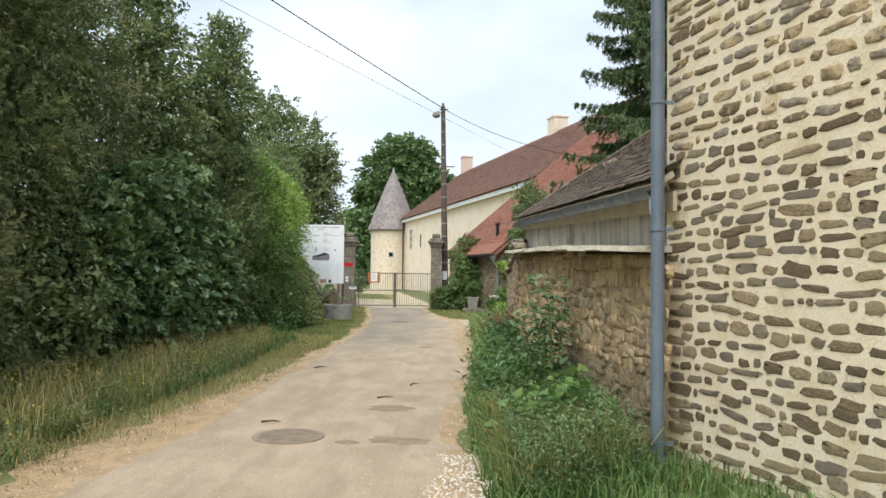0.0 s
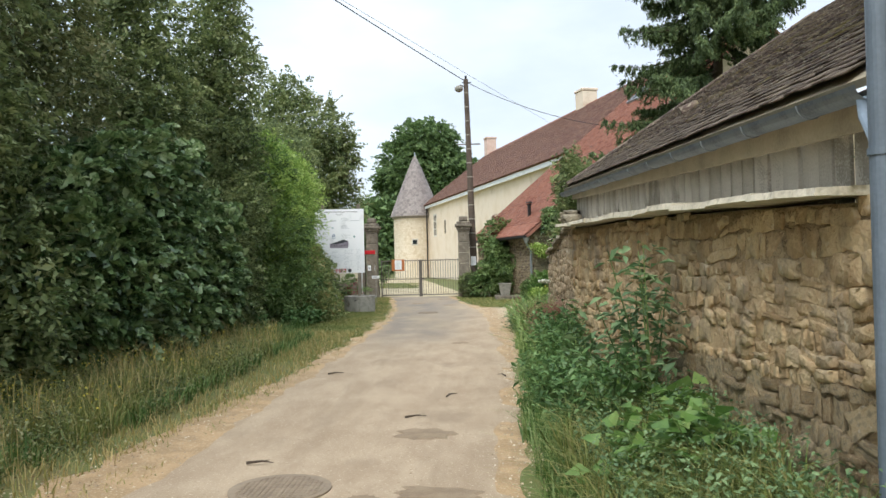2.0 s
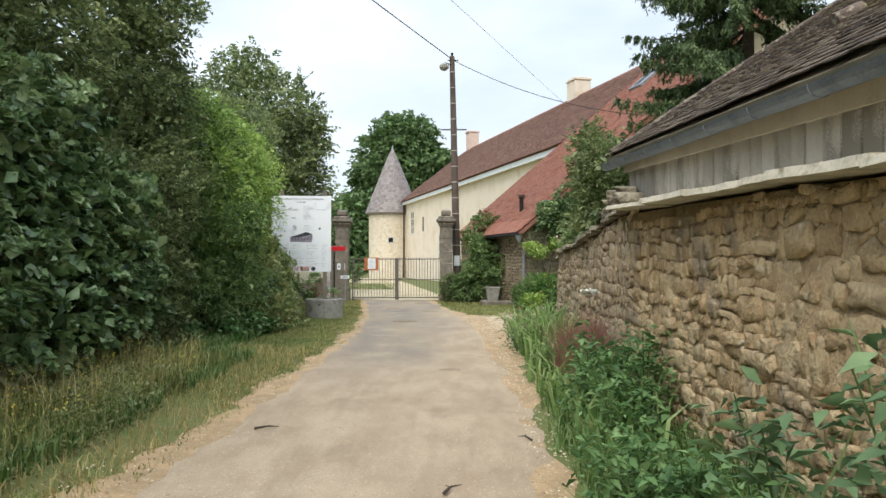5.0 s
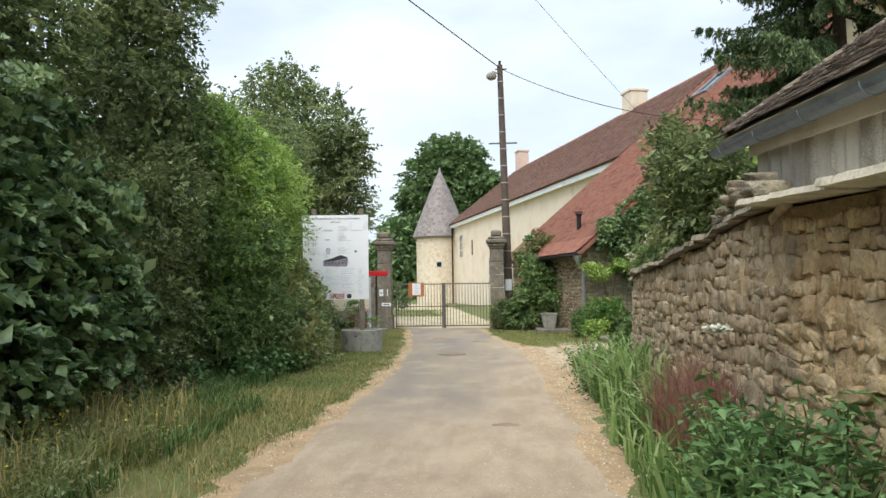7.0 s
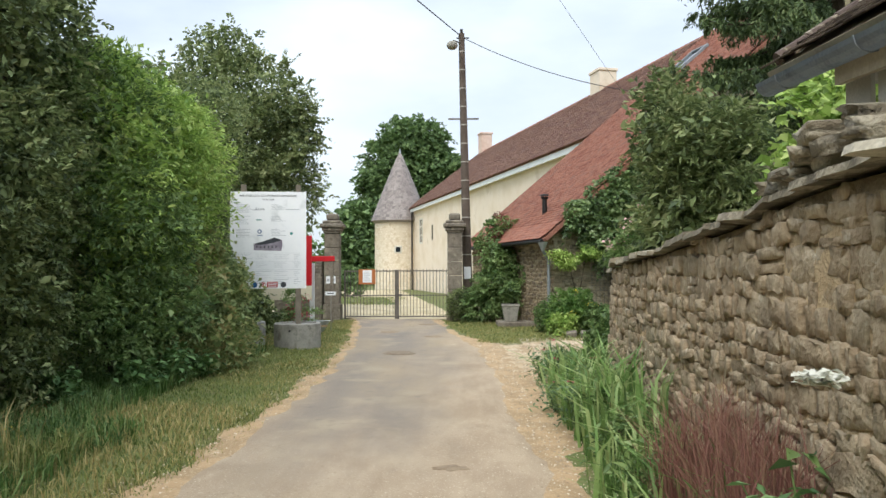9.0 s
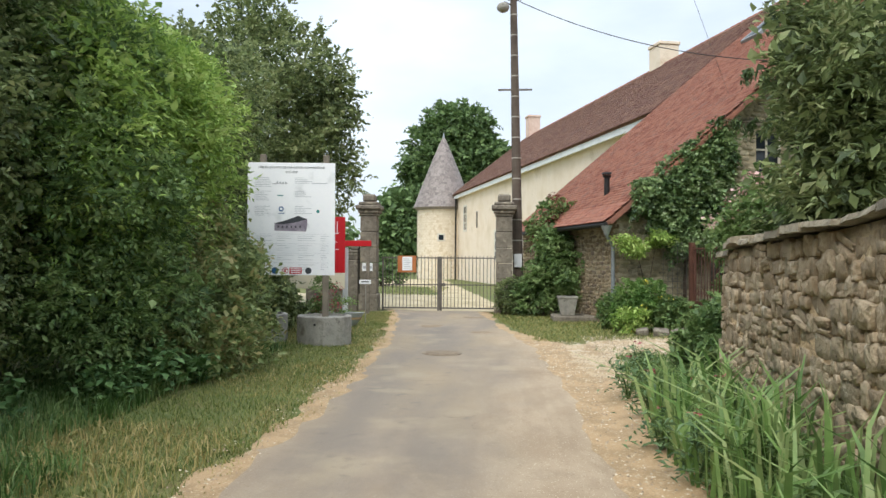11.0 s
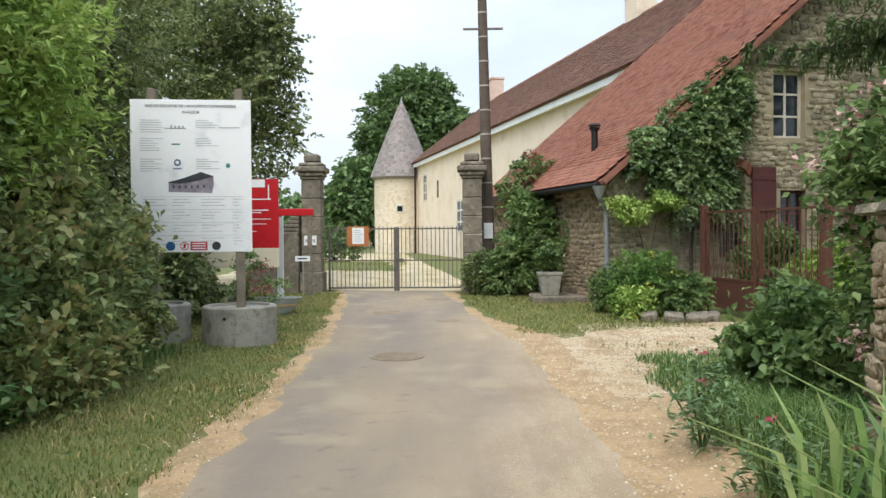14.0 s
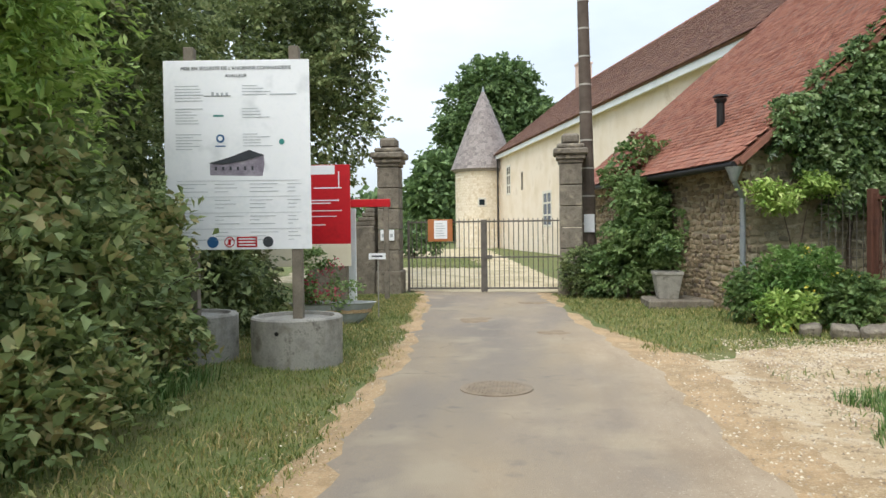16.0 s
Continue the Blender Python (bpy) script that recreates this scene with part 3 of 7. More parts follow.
def strip(name, left, right, y0, y1, lift, wob, material, label, category, step=0.2, cols=14):
    ys = np.arange(y0, y1 + 1e-6, step)
    v, f = [], []
    for y in ys:
        a = lerp_table(y, left) + wob * noise.noise((y * 1.7, 3.1, lift * 100)) + wob * 0.5 * noise.noise((y * 5.1, 7.7, lift * 90))
        b = lerp_table(y, right) + wob * noise.noise((y * 1.5, 9.3, lift * 80)) + wob * 0.5 * noise.noise((y * 4.7, 1.7, lift * 70))
        for i in range(cols + 1):
            x = a + (b - a) * i / cols
            edge = 0.0 if 0 < i < cols else -0.03
            v.append((x, y, ground_z(x, y) + lift + edge + 0.006 * noise.noise((x * 1.2, y * 0.8, 5))))
    for j in range(len(ys) - 1):
        for i in range(cols):
            q = j * (cols + 1) + i
            f.append((q, q + 1, q + cols + 2, q + cols + 1))
    return tagged(mesh_part(name, raw_mesh(name, v, f, material, True)), label, category, kind="structure")


strip("soil_verge", SOIL_L, SOIL_R, -12, 36.4, 0.008, 0.22, M_DIRT, "dry tan soil and grit beside the lane", "verge")
strip("road", LEFT, RIGHT, -12, 36.4, 0.022, 0.15, M_ROAD, "dusty tan and grey asphalt lane", "road")
# gravel way to the garden gate
strip("gravel_entrance", [(23.6, 0.5), (25, 0.3), (27.2, 0.25), (28.2, 1.0), (29.4, 3.2)], [(23.6, 1.4), (24.6, 2.6), (26.0, 3.9), (28, 4.4), (29.4, 4.2)], 23.6, 29.4, 0.010, 0.3, M_GRAVEL, "pale limestone gravel before the garden gate", "gravel")
strip("courtyard", [(36.4, -4.4), (40, -9), (75, -14)], [(36.4, -0.6), (39.6, -0.4), (75, -5.2)], 36.4, 75, 0.012, 0.2, M_COURT, "cream gravel courtyard behind the gate", "courtyard", 0.6)
strip("courtyard_lawn", [(46, -9.5), (56, -12)], [(46, -2.8), (56, -4.5)], 47, 56, 0.03, 0.4, M_GROUND, "worn grass strip across the courtyard", "lawn", 0.6)


# ---------------------------------------------------------------- stones, tiles
def stone_shape(seed, cut=(0.03, 0.16), jag=0.12, inset=(0.82, 0.94)):
    """A rough stone: its face looks to -x, 1 wide in y and 1 high in z, 1 deep."""
    r = random.Random(seed)
    lo, hi = cut
    j = 0.5 * jag
    ring = []
    for sy, sz in ((1, 1), (-1, 1), (-1, -1), (1, -1)):
        # each corner is cut off unevenly, and a point is set on the edge that follows
        a, c = r.uniform(lo, hi), r.uniform(lo, hi)
        p, q = (sy * 0.5, sz * (0.5 - c)), (sy * (0.5 - a), sz * 0.5)
        first, second = (p, q) if sy * sz > 0 else (q, p)
        ring += [first, second]
        ring.append((r.uniform(-0.15, 0.15), sz * 0.5 + r.uniform(-j, j)) if sy * sz > 0 else (sy * 0.5 + r.uniform(-j, j), r.uniform(-0.15, 0.15)))
    seg = len(ring)
    ta, tb = r.uniform(-0.35, 0.35), r.uniform(-0.3, 0.3)
    v = [(0.4, y, z) for y, z in ring] + [(-0.72 + r.uniform(-0.14, 0.14) + ta * y + tb * z, y * 0.995, z * 0.99) for y, z in ring] + [(-0.85 + r.uniform(-0.15, 0.15) + ta * y + tb * z, y * r.uniform(*inset), z * r.uniform(*inset)) for y, z in ring] + [(-0.85 + r.uniform(-0.15, 0.1), r.uniform(-0.1, 0.1), r.uniform(-0.1, 0.1))]
    f = []
    for lev in (0, 1):
        for i in range(seg):
            a, b = lev * seg + i, lev * seg + (i + 1) % seg
            f += [(a, a + seg, b + seg), (a, b + seg, b)]
    f += [(2 * seg + i, 3 * seg, 2 * seg + (i + 1) % seg) for i in range(seg)]
    return np.array(v), np.array(f)


SHAPES = [stone_shape(i, (0.04, 0.28), 0.26, (0.8, 0.95)) for i in range(14)]
RUBBLE = [stone_shape(80 + i, (0.01, 0.2), 0.34, (0.92, 0.99)) for i in range(14)]


def lay(items, shapes, material, rest_material, parent, name, rest_name, limit=300):
    """Pieces (index, matrix): the first ones are parts of their own on shared meshes, the rest one joined part."""
    shared = {}
    for k, m in items[:limit]:
        if k not in shared:
            shared[k] = raw_mesh(name, *shapes[k], material)
        ob = new(name, shared[k])
        ob.parent, ob.matrix_basis = parent, m
    if len(items) > limit:
        vs, fs, o = [], [], 0
        for k, m in items[limit:]:
            v, f = shapes[k]
            a = np.array(m)
            vs.append(v @ a[:3, :3].T + a[:3, 3])
            fs.append(f + o)
            o += len(v)
        tagged(mesh_part(rest_name, raw_mesh(rest_name, np.concatenate(vs), np.concatenate(fs), rest_material), parent), kind="stuff")


def course_stones(y0, y1, z0, z1, rows, lens, fill, depth, seed, top=None, sizes=(0.85, 1.0, 1.0, 1.1)):
    """Stones in wandering courses on the plane x = 0 of their parent: (shape, y, z, w, h, depth)."""
    r = random.Random(seed)
    out, z = [], z0
    while z < z1:
        h = r.uniform(*rows)
        y = y0 + r.uniform(-0.2, 0.0)
        while y < y1:
            w = r.uniform(*lens) * r.choice((0.6, 1, 1, 1.25))
            c = y + w / 2
            zz = z + h / 2 + 0.05 * noise.noise((c * 0.8, z * 2, seed)) + r.uniform(-0.022, 0.022)
            if top is None or zz + h * 0.5 < top(c):
                out.append((r.randrange(14), c, zz, w * fill, h * fill * r.choice(sizes) * r.uniform(0.93, 1.07), depth * r.uniform(0.5, 1.6), r.uniform(-0.12, 0.12)))
            y += w
        z += h
    return out


def ragged_shape(seed):
    """A flat rubble stone in pointing, of ragged outline: its face looks to -x, 1 wide and 1 high."""
    r = random.Random(seed)
    seg = 16
    ring = []
    skew, pinch = r.uniform(-0.12, 0.12), r.uniform(-0.18, 0.18)
    for i in range(seg):
        a = 2 * math.pi * (i + r.uniform(-0.3, 0.3)) / seg
        c, q = math.cos(a), math.sin(a)
        k = r.uniform(0.8, 1.12)
        yy = 0.5 * math.copysign(abs(c) ** 0.5, c) * k
        zz = 0.5 * math.copysign(abs(q) ** 0.52, q) * r.uniform(0.74, 1.16) * (1 + pinch * c)
        ring.append((yy + skew * zz, zz))
    v = [(0.4, y, z) for y, z in ring] + [(-0.25 + r.uniform(-0.25, 0.15), y, z) for y, z in ring] + [(-0.75 + r.uniform(-0.3, 0.25), y * r.uniform(0.78, 0.93), z * r.uniform(0.68, 0.9)) for y, z in ring] + [(-0.8, r.uniform(-0.15, 0.15), r.uniform(-0.1, 0.1))]
    f = []
    for lev in (0, 1):
        for i in range(seg):
            a, b = lev * seg + i, lev * seg + (i + 1) % seg
            f += [(a, a + seg, b + seg), (a, b + seg, b)]
    f += [(2 * seg + i, 3 * seg, 2 * seg + (i + 1) % seg) for i in range(seg)]
    return np.array(v), np.array(f)


RAGGED = [ragged_shape(300 + i) for i in range(18)]


def rubble_courses(y0, y1, z0, z1, rows, seed, top, gap=0.01):
    """Rubble packed between wandering bed joints: (shape, y, z, width, height, tilt)."""
    r = random.Random(seed)
    beds, z = [z0], z0
    while z < z1:
        z += r.uniform(*rows)
        beds.append(z)

    def bed(j, y):
        return beds[j] + 0.06 * noise.noise((y * 0.7, j * 0.6, seed)) + 0.04 * noise.noise((y * 2.6, j * 5.1, seed + 3))

    out = []
    for j in range(len(beds) - 1):
        y = y0 + r.uniform(-0.2, 0.0)
        while y < y1:
            h = bed(j + 1, y) - bed(j, y)
            w = h * r.choice((0.6, 0.85, 1.1, 1.3, 1.6, 2.1)) * r.uniform(0.8, 1.2)
            c = y + w / 2
            lo, hi = bed(j, c), bed(j + 1, c)
            tilt = math.atan2(bed(j, y + w) - bed(j, y), w) + r.gauss(0, 0.13)
            pieces = [(lo, hi)]
            if hi - lo > 0.1 and w > 0.14 and r.random() < 0.38:
                m = lo + (hi - lo) * r.uniform(0.35, 0.65)
                pieces = [(lo, m), (m, hi)]
            for a, b in pieces:
                if b < top(c) and b - a > 0.025:
                    out.append((r.randrange(14), c, (a + b) / 2 + r.uniform(-0.012, 0.012), max(0.03, w - gap * r.uniform(0.1, 1.8)), ((b - a) - gap * r.uniform(0.0, 1.2)) * r.uniform(0.86, 1.12), tilt))
            y += w
    return out


TILE = (np.array([(x, y, z) for x in (-0.5, 0.5) for y in (-0.5, 0.5) for z in (0, 1)], float),
        np.array([(0, 1, 3), (0, 3, 2), (4, 6, 7), (4, 7, 5), (0, 4, 5), (0, 5, 1), (2, 3, 7), (2, 7, 6), (1, 5, 7), (1, 7, 3), (0, 2, 6), (0, 6, 4)]))


def tile_items(n_along, n_up, w, gauge, length, thick, seed, jitter=0.012, skip=None):
    """Tiles on a plane: x along the eave, y up the slope, z outward. Nearest rows (low ones) first."""
    r = random.Random(seed)
    out = []
    for j in range(n_up):
        for i in range(n_along):
            x = (i + 0.5 + 0.5 * (j % 2)) * w
            if skip and skip(x, j * gauge):
                continue
            m = Matrix.Translation((x + r.uniform(-1, 1) * 0.004, j * gauge + length / 2 + r.uniform(-1, 1) * jitter, 0.012 + r.uniform(0, 0.006)))
            m = m @ Matrix.Rotation(-math.atan2(thick * 1.6, gauge) * 0.55 + r.uniform(-0.02, 0.02), 4, "X") @ Matrix.Rotation(r.uniform(-0.02, 0.02), 4, "Z") @ Matrix.Diagonal((w * 0.965, length, thick, 1))
            out.append((0, m))
    return out


# ---------------------------------------------------------------- near stone house
HOUSE = pose(1.78, 6.02, 0, 0, 0, 17) @ Matrix.Translation((0, 0.18, 0))
house = empty("stone_house", HOUSE, "house of dark rubble stone in cream lime mortar", "house")
part("wall", box(B(), 0, 6, -9, 0, -0.3, 6.5), M_MORTAR, house)
roof = B()
poly(roof, [(-0.35, -9.3, 6.35), (-0.35, 0.3, 6.35), (3, 0.3, 9.2), (3, -9.3, 9.2)], 0.12)
poly(roof, [(3, -9.3, 9.2), (3, 0.3, 9.2), (6.35, 0.3, 6.35), (6.35, -9.3, 6.35)], 0.12)
part("roof", roof, M_BROWNROOF, house)
dp = empty("downpipe", pose(1.56, 5.85, 0), "grey plastic downpipe strapped to the house corner", "downpipe")
b = B()
cyl(b, (0, 0, 0.26), (0, 0, 6.3), 0.05, seg=20)
part("pipe", b, M_PIPE, dp)
b = B()
cyl(b, (0, 0, 0.30), (-0.02, -0.03, 0.22), 0.056, seg=20)
cyl(b, (-0.02, -0.03, 0.225), (-0.10, -0.06, 0.15), 0.056, seg=20)
part("shoe", b, M_PIPE, dp, "angled pipe shoe")
for z in (0.42, 2.0, 2.95, 4.3, 5.6):
    b = B()
    cyl(b, (0, 0, z), (0, 0, z + 0.03), 0.058, seg=20)
    box(b, 0.0, 0.12, -0.012, 0.012, z, z + 0.025)
    part("clip", b, M_PIPE, dp)

# ---------------------------------------------------------------- garden wall and shed
FACE = [(5.9, 1.58), (7.5, 1.47), (10.5, 1.33), (13.4, 1.16), (14.5, 1.22), (16.5, 1.33), (18.9, 1.45), (20.4, 1.55), (21.3, 1.62)]
TOP = [(5.9, 1.86), (7.5, 1.92), (10.5, 2.0), (13.9, 2.05), (14.6, 2.02), (15.4, 1.94), (18.0, 1.80), (19.4, 1.74), (20.9, 1.71), (21.3, 1.62)]
gw = empty("garden_wall", pose(0, 0, 0), "ochre rubble stone garden wall, worn and leaning", "wall", kind="structure")
v, f = [], []
ysw = np.arange(6.2, 21.31, 0.3)
for y in ysw:
    x = lerp_table(y, FACE)
    t = lerp_table(y, TOP) - 0.05
    v += [(x + 0.012, y, -0.2), (x + 0.077, y, t), (x + 0.45, y, t), (x + 0.5, y, -0.2)]
n = len(ysw)
for j in range(n - 1):
    for i in range(3):
        f.append((4 * j + i, 4 * j + i + 1, 4 * j + 4 + i + 1, 4 * j + 4 + i))
f += [(3, 2, 1, 0), tuple(4 * (n - 1) + i for i in range(4))]
mesh_part("core", raw_mesh("core", v, f, M_OCHRE), gw, "earth mortar core")

shed = empty("shed", pose(0, 0, 0), "timber-clad shed with a lichened tile roof behind the wall", "shed")
GUT0, GUT1 = Vector((1.643, 5.75, 2.297)), Vector((1.40, 15.0, 2.62))


def shed_at(y):
    return GUT0.lerp(GUT1, (y - 5.75) / 9.25)


r = random.Random(4)
y = 5.97
k = 0
while y < 14.35:
    w = r.uniform(0.15, 0.24)
    g = shed_at(y + w / 2)
    b = box(B(), 1.80, 1.825, 0, w - 0.012, 1.8, g.z + 0.08, 0.003)
    ob = part("plank", b, M_PLANK, shed)
    ob.matrix_basis = pose(-0.34 * (y - 6) / 8 + r.uniform(-0.006, 0.006), y, 0, r.uniform(-0.6, 0.6), 0, 1)
    y += w
b = B()
poly(b, [(1.735, 5.95, 2.16), (1.40, 14.4, 2.48), (1.40, 14.4, 2.63), (1.735, 5.95, 2.31)], 0.03)
part("fascia", b, M_FASCIA, shed, "pale fascia board under the eave")
b = box(B(), 1.62, 5.5, 14.3, 14.4, 0, 2.5)
poly(b, [(1.5, 14.4, 2.5), (5.2, 14.4, 2.5), (5.2, 14.4, 5.0)], 0.06)
part("end_wall", b, M_PLANK, shed, "weathered grey boards")
SL = 0.66
b = B()
poly(b, [(1.57, 5.95, 2.325), (1.34, 15.05, 2.67), (5.4, 15.05, 2.67 + 4.06 * SL), (5.4, 7.3, 2.36 + 3.86 * SL), (1.80, 6.24, 2.335 + 0.23 * SL), (1.72, 5.95, 2.325 + 0.15 * SL)], 0.04)
shed_deck = part("roof_deck", b, M_FASCIA, shed, "roof boarding")
b = B()
# half-round gutter as a bent sheet
segs = 10
rows_g = []
for yy in np.linspace(5.93, 15.05, 40):
    g = shed_at(yy)
    rows_g.append([b.verts.new((g.x - 0.075 + 0.068 * math.cos(a), yy, g.z + 0.02 + 0.068 * math.sin(a) + 0.005 * noise.noise((yy, 0, 0)))) for a in np.linspace(math.pi, 2 * math.pi, segs)])
for ra, rb in zip(rows_g, rows_g[1:]):
    for i in range(segs - 1):
        b.faces.new((ra[i], rb[i], rb[i + 1], ra[i + 1]))
bmesh.ops.solidify(b, geom=b.faces[:], thickness=0.004)
gutter = part("gutter", b, M_ZINC, shed, "dented zinc half-round gutter")
for yy in np.linspace(6.5, 14.8, 12):
    g = shed_at(yy)
    b = B()
    for a0, a1 in zip(np.linspace(math.pi, 2 * math.pi, 7)[:-1], np.linspace(math.pi, 2 * math.pi, 7)[1:]):
        cyl(b, (g.x - 0.075 + 0.073 * math.cos(a0), yy, g.z + 0.02 + 0.073 * math.sin(a0)), (g.x - 0.075 + 0.073 * math.cos(a1), yy, g.z + 0.02 + 0.073 * math.sin(a1)), 0.004, seg=6)
    part("bracket", b, M_ZINC, gutter)
b = B()
cyl(b, (1.565, 5.985, 2.27), (1.565, 5.97, 2.18), 0.036, seg=16)
cyl(b, (1.565, 5.97, 2.19), (1.56, 5.87, 2.06), 0.036, seg=16)
part("outlet", b, M_BLUEPIPE, shed, "pale blue plastic gutter outlet")
b = B()
cyl(b, (1.535, 5.885, 1.90), (1.525, 5.90, 2.06), 0.05, 0.058, 18)
cyl(b, (1.525, 5.90, 2.06), (1.523, 5.902, 2.12), 0.066, 0.066, 18)
part("branch_pipe", b, M_BLUEPIPE, dp, "pale blue branch joining from the shed gutter")

# ---------------------------------------------------------------- manor: long building with a lower front part
# local x runs inward from the eave, local y along the eave, away from the lane
YAW = 15.0
MANOR = pose(2.01, 31.8, 0, 0, 0, YAW)
manor = empty("manor_house", MANOR, "long cream-rendered manor with steep tiled roof and lower front part", "manor house")
EZ, RS, RV, UE, U1 = 2.51, 0.84, 10.3, 8.1, 45.3   # front eave height, roof slope, ridge distance, front part's length, far end
WV = 5.5                                           # facade distance from the front eave line
RZ = EZ + RS * RV


def pierced(b, x0, x1, y0, y1, z0, z1, holes):
    """A wall slab along y with rectangular openings (y0, y1, z0, z1), made of butted blocks."""
    cuts = sorted({y0, y1, *[h[0] for h in holes], *[h[1] for h in holes]})
    for a, c in zip(cuts, cuts[1:]):
        zs = sorted((h[2], h[3]) for h in holes if h[0] <= a and h[1] >= c)
        z = z0
        levels = sorted({z0, z1, *[h[2] for h in holes], *[h[3] for h in holes]})
        for lo, hi in zip(levels, levels[1:]):
            if not any(q0 <= lo and q1 >= hi for q0, q1 in zs):
                box(b, x0, x1, a, c, lo, hi)
    bmesh.ops.remove_doubles(b, verts=b.verts[:], dist=0.001)
    return b


def gable_strips(b, y0, y1, z0, line, cuts, holes):
    """A gable slab between y0 and y1, its top along line(x), in upright strips with openings (x0, x1, z0, z1)."""
    for a, c in zip(cuts, cuts[1:]):
        zs = sorted((h[2], h[3]) for h in holes if h[0] <= a and h[1] >= c)
        z = z0
        for lo, hi in zs + [(None, None)]:
            ta, tc = (line(a), line(c)) if lo is None else (lo, lo)
            vs = [b.verts.new(q) for q in ((a, y0, z), (c, y0, z), (c, y0, tc), (a, y0, ta), (a, y1, z), (c, y1, z), (c, y1, tc), (a, y1, ta))]
            for f in ((0, 1, 2, 3), (5, 4, 7, 6), (4, 0, 3, 7), (1, 5, 6, 2), (3, 2, 6, 7), (4, 5, 1, 0)):
                b.faces.new([vs[i] for i in f])
            z = hi
    bmesh.ops.remove_doubles(b, verts=b.verts[:], dist=0.001)
    return b


# front part: side wall and gable
b = box(B(), 0.25, 0.75, 0.25, UE, -0.3, EZ + 0.15)
part("side_wall", b, M_HOUSEMORTAR, manor)
G_HOLES = [(3.95, 4.72, 3.45, 4.86), (2.68, 3.28, 0.95, 2.75), (4.12, 4.75, 0.9, 2.35)]
G_CUTS = [0.75, 2.68, 3.28, 3.95, 4.12, 4.72, 4.75, 6.5, RV, 2 * RV - 0.25]
b = gable_strips(B(), 0.25, 0.75, -0.3, lambda x: EZ + 0.02 + RS * min(x, 2 * RV - x), G_CUTS, G_HOLES)
gable = part("gable_wall", b, M_HOUSEMORTAR, manor)
# cream facade and far walls
F_HOLES = [(41.0, 42.3, 3.8, 5.9), (37.4, 38.0, 3.95, 5.15), (30.6, 32.5, 1.5, 3.6), (24.0, 25.2, 1.2, 2.9)]
b = pierced(B(), WV, WV + 0.6, UE - 0.2, U1, -0.3, EZ + RS * WV - 0.05, F_HOLES)
part("facade_wall", b, M_RENDER, manor)
b = B()
poly(b, [(WV, U1, -0.3), (2 * RV - 0.25, U1, -0.3), (2 * RV - 0.25, U1, 6.8), (WV, U1, 6.8)], 0.5)
part("end_wall", b, M_RENDER, manor)
b = box(B(), 2 * RV - 0.7, 2 * RV - 0.25, 0.3, U1, -0.3, EZ + 0.15)
part("back_wall", b, M_RENDER, manor)
b = B()
poly(b, [(0.3, UE, -0.3), (WV, UE, -0.3), (WV, UE, EZ + RS * WV - 0.1), (0.3, UE, EZ + RS * 0.3 - 0.1)], -0.4)
part("return_wall", b, M_RENDER, manor)
# roof decks
b = B()
poly(b, [(-0.12, -0.12, EZ - 0.1), (-0.12, UE + 0.1, EZ - 0.1), (RV, UE + 0.1, RZ), (RV, -0.12, RZ)], 0.08)
front_deck = part("front_roof_deck", b, M_REDTILE, manor)
b = B()
HIP = 4.2
EV = 5.15
poly(b, [(EV, UE, EZ + RS * EV), (EV, U1 + 0.3, EZ + RS * EV), (RV, U1 - HIP, RZ), (RV, UE, RZ)], 0.08)
poly(b, [(EV, U1 + 0.3, EZ + RS * EV), (2 * RV - EV, U1 + 0.3, EZ + RS * EV), (RV, U1 - HIP, RZ)], 0.08)
poly(b, [(RV, -0.12, RZ), (RV, U1 - HIP, RZ), (2 * RV - EV, U1 + 0.3, EZ + RS * EV), (2 * RV + 0.1, U1 + 0.3, EZ), (2 * RV + 0.1, -0.12, EZ)], 0.08)
main_deck = part("main_roof_deck", b, M_BROWNROOF, manor)
# white eave board and gutter of the main roof
b = box(B(), EV + 0.02, EV + 0.10, UE + 0.05, U1 + 0.2, EZ + RS * EV - 0.27, EZ + RS * EV - 0.02)
part("eave_board", b, M_WHITE, manor, "white painted eave board")
b = box(B(), EV + 0.1, WV, UE + 0.05, U1, EZ + RS * EV - 0.2, EZ + RS * EV - 0.15)
part("soffit", b, M_CREAMPANEL, manor, "pale soffit")
# ridge chimneys
for (v0, u0, w, h, top, mat_, lab) in ((RV - 0.3, 17.7, 1.2, 1.0, 1.2, M_RENDER, "cream rendered chimney"), (RV - 0.3, 39.5, 0.9, 0.9, 1.6, M_PINKBRICK, "pale pink brick chimney")):
    b = box(B(), v0, v0 + h, u0, u0 + w, RZ - 1.2, RZ + top - 0.15, 0.02)
    box(b, v0 - 0.06, v0 + h + 0.06, u0 - 0.06, u0 + w + 0.06, RZ + top - 0.15, RZ + top, 0.02)
    part("chimney", b, mat_, manor, lab)

# round stair tower
tw = empty("stair_tower", pose(-5.55, 78.2, 0), "round cream stair tower with a conical slate roof", "tower")
b = B()
cyl(b, (0, 0, -0.3), (0, 0, 5.9), 2.2, 2.15, 40)
part("wall", b, M_TOWERWALL, tw)
b = B()
cyl(b, (0, 0, 5.75), (0, 0, 6.0), 2.28, 2.45, 40)
part("cornice", b, M_SLATE, tw, "grey moulded cornice")

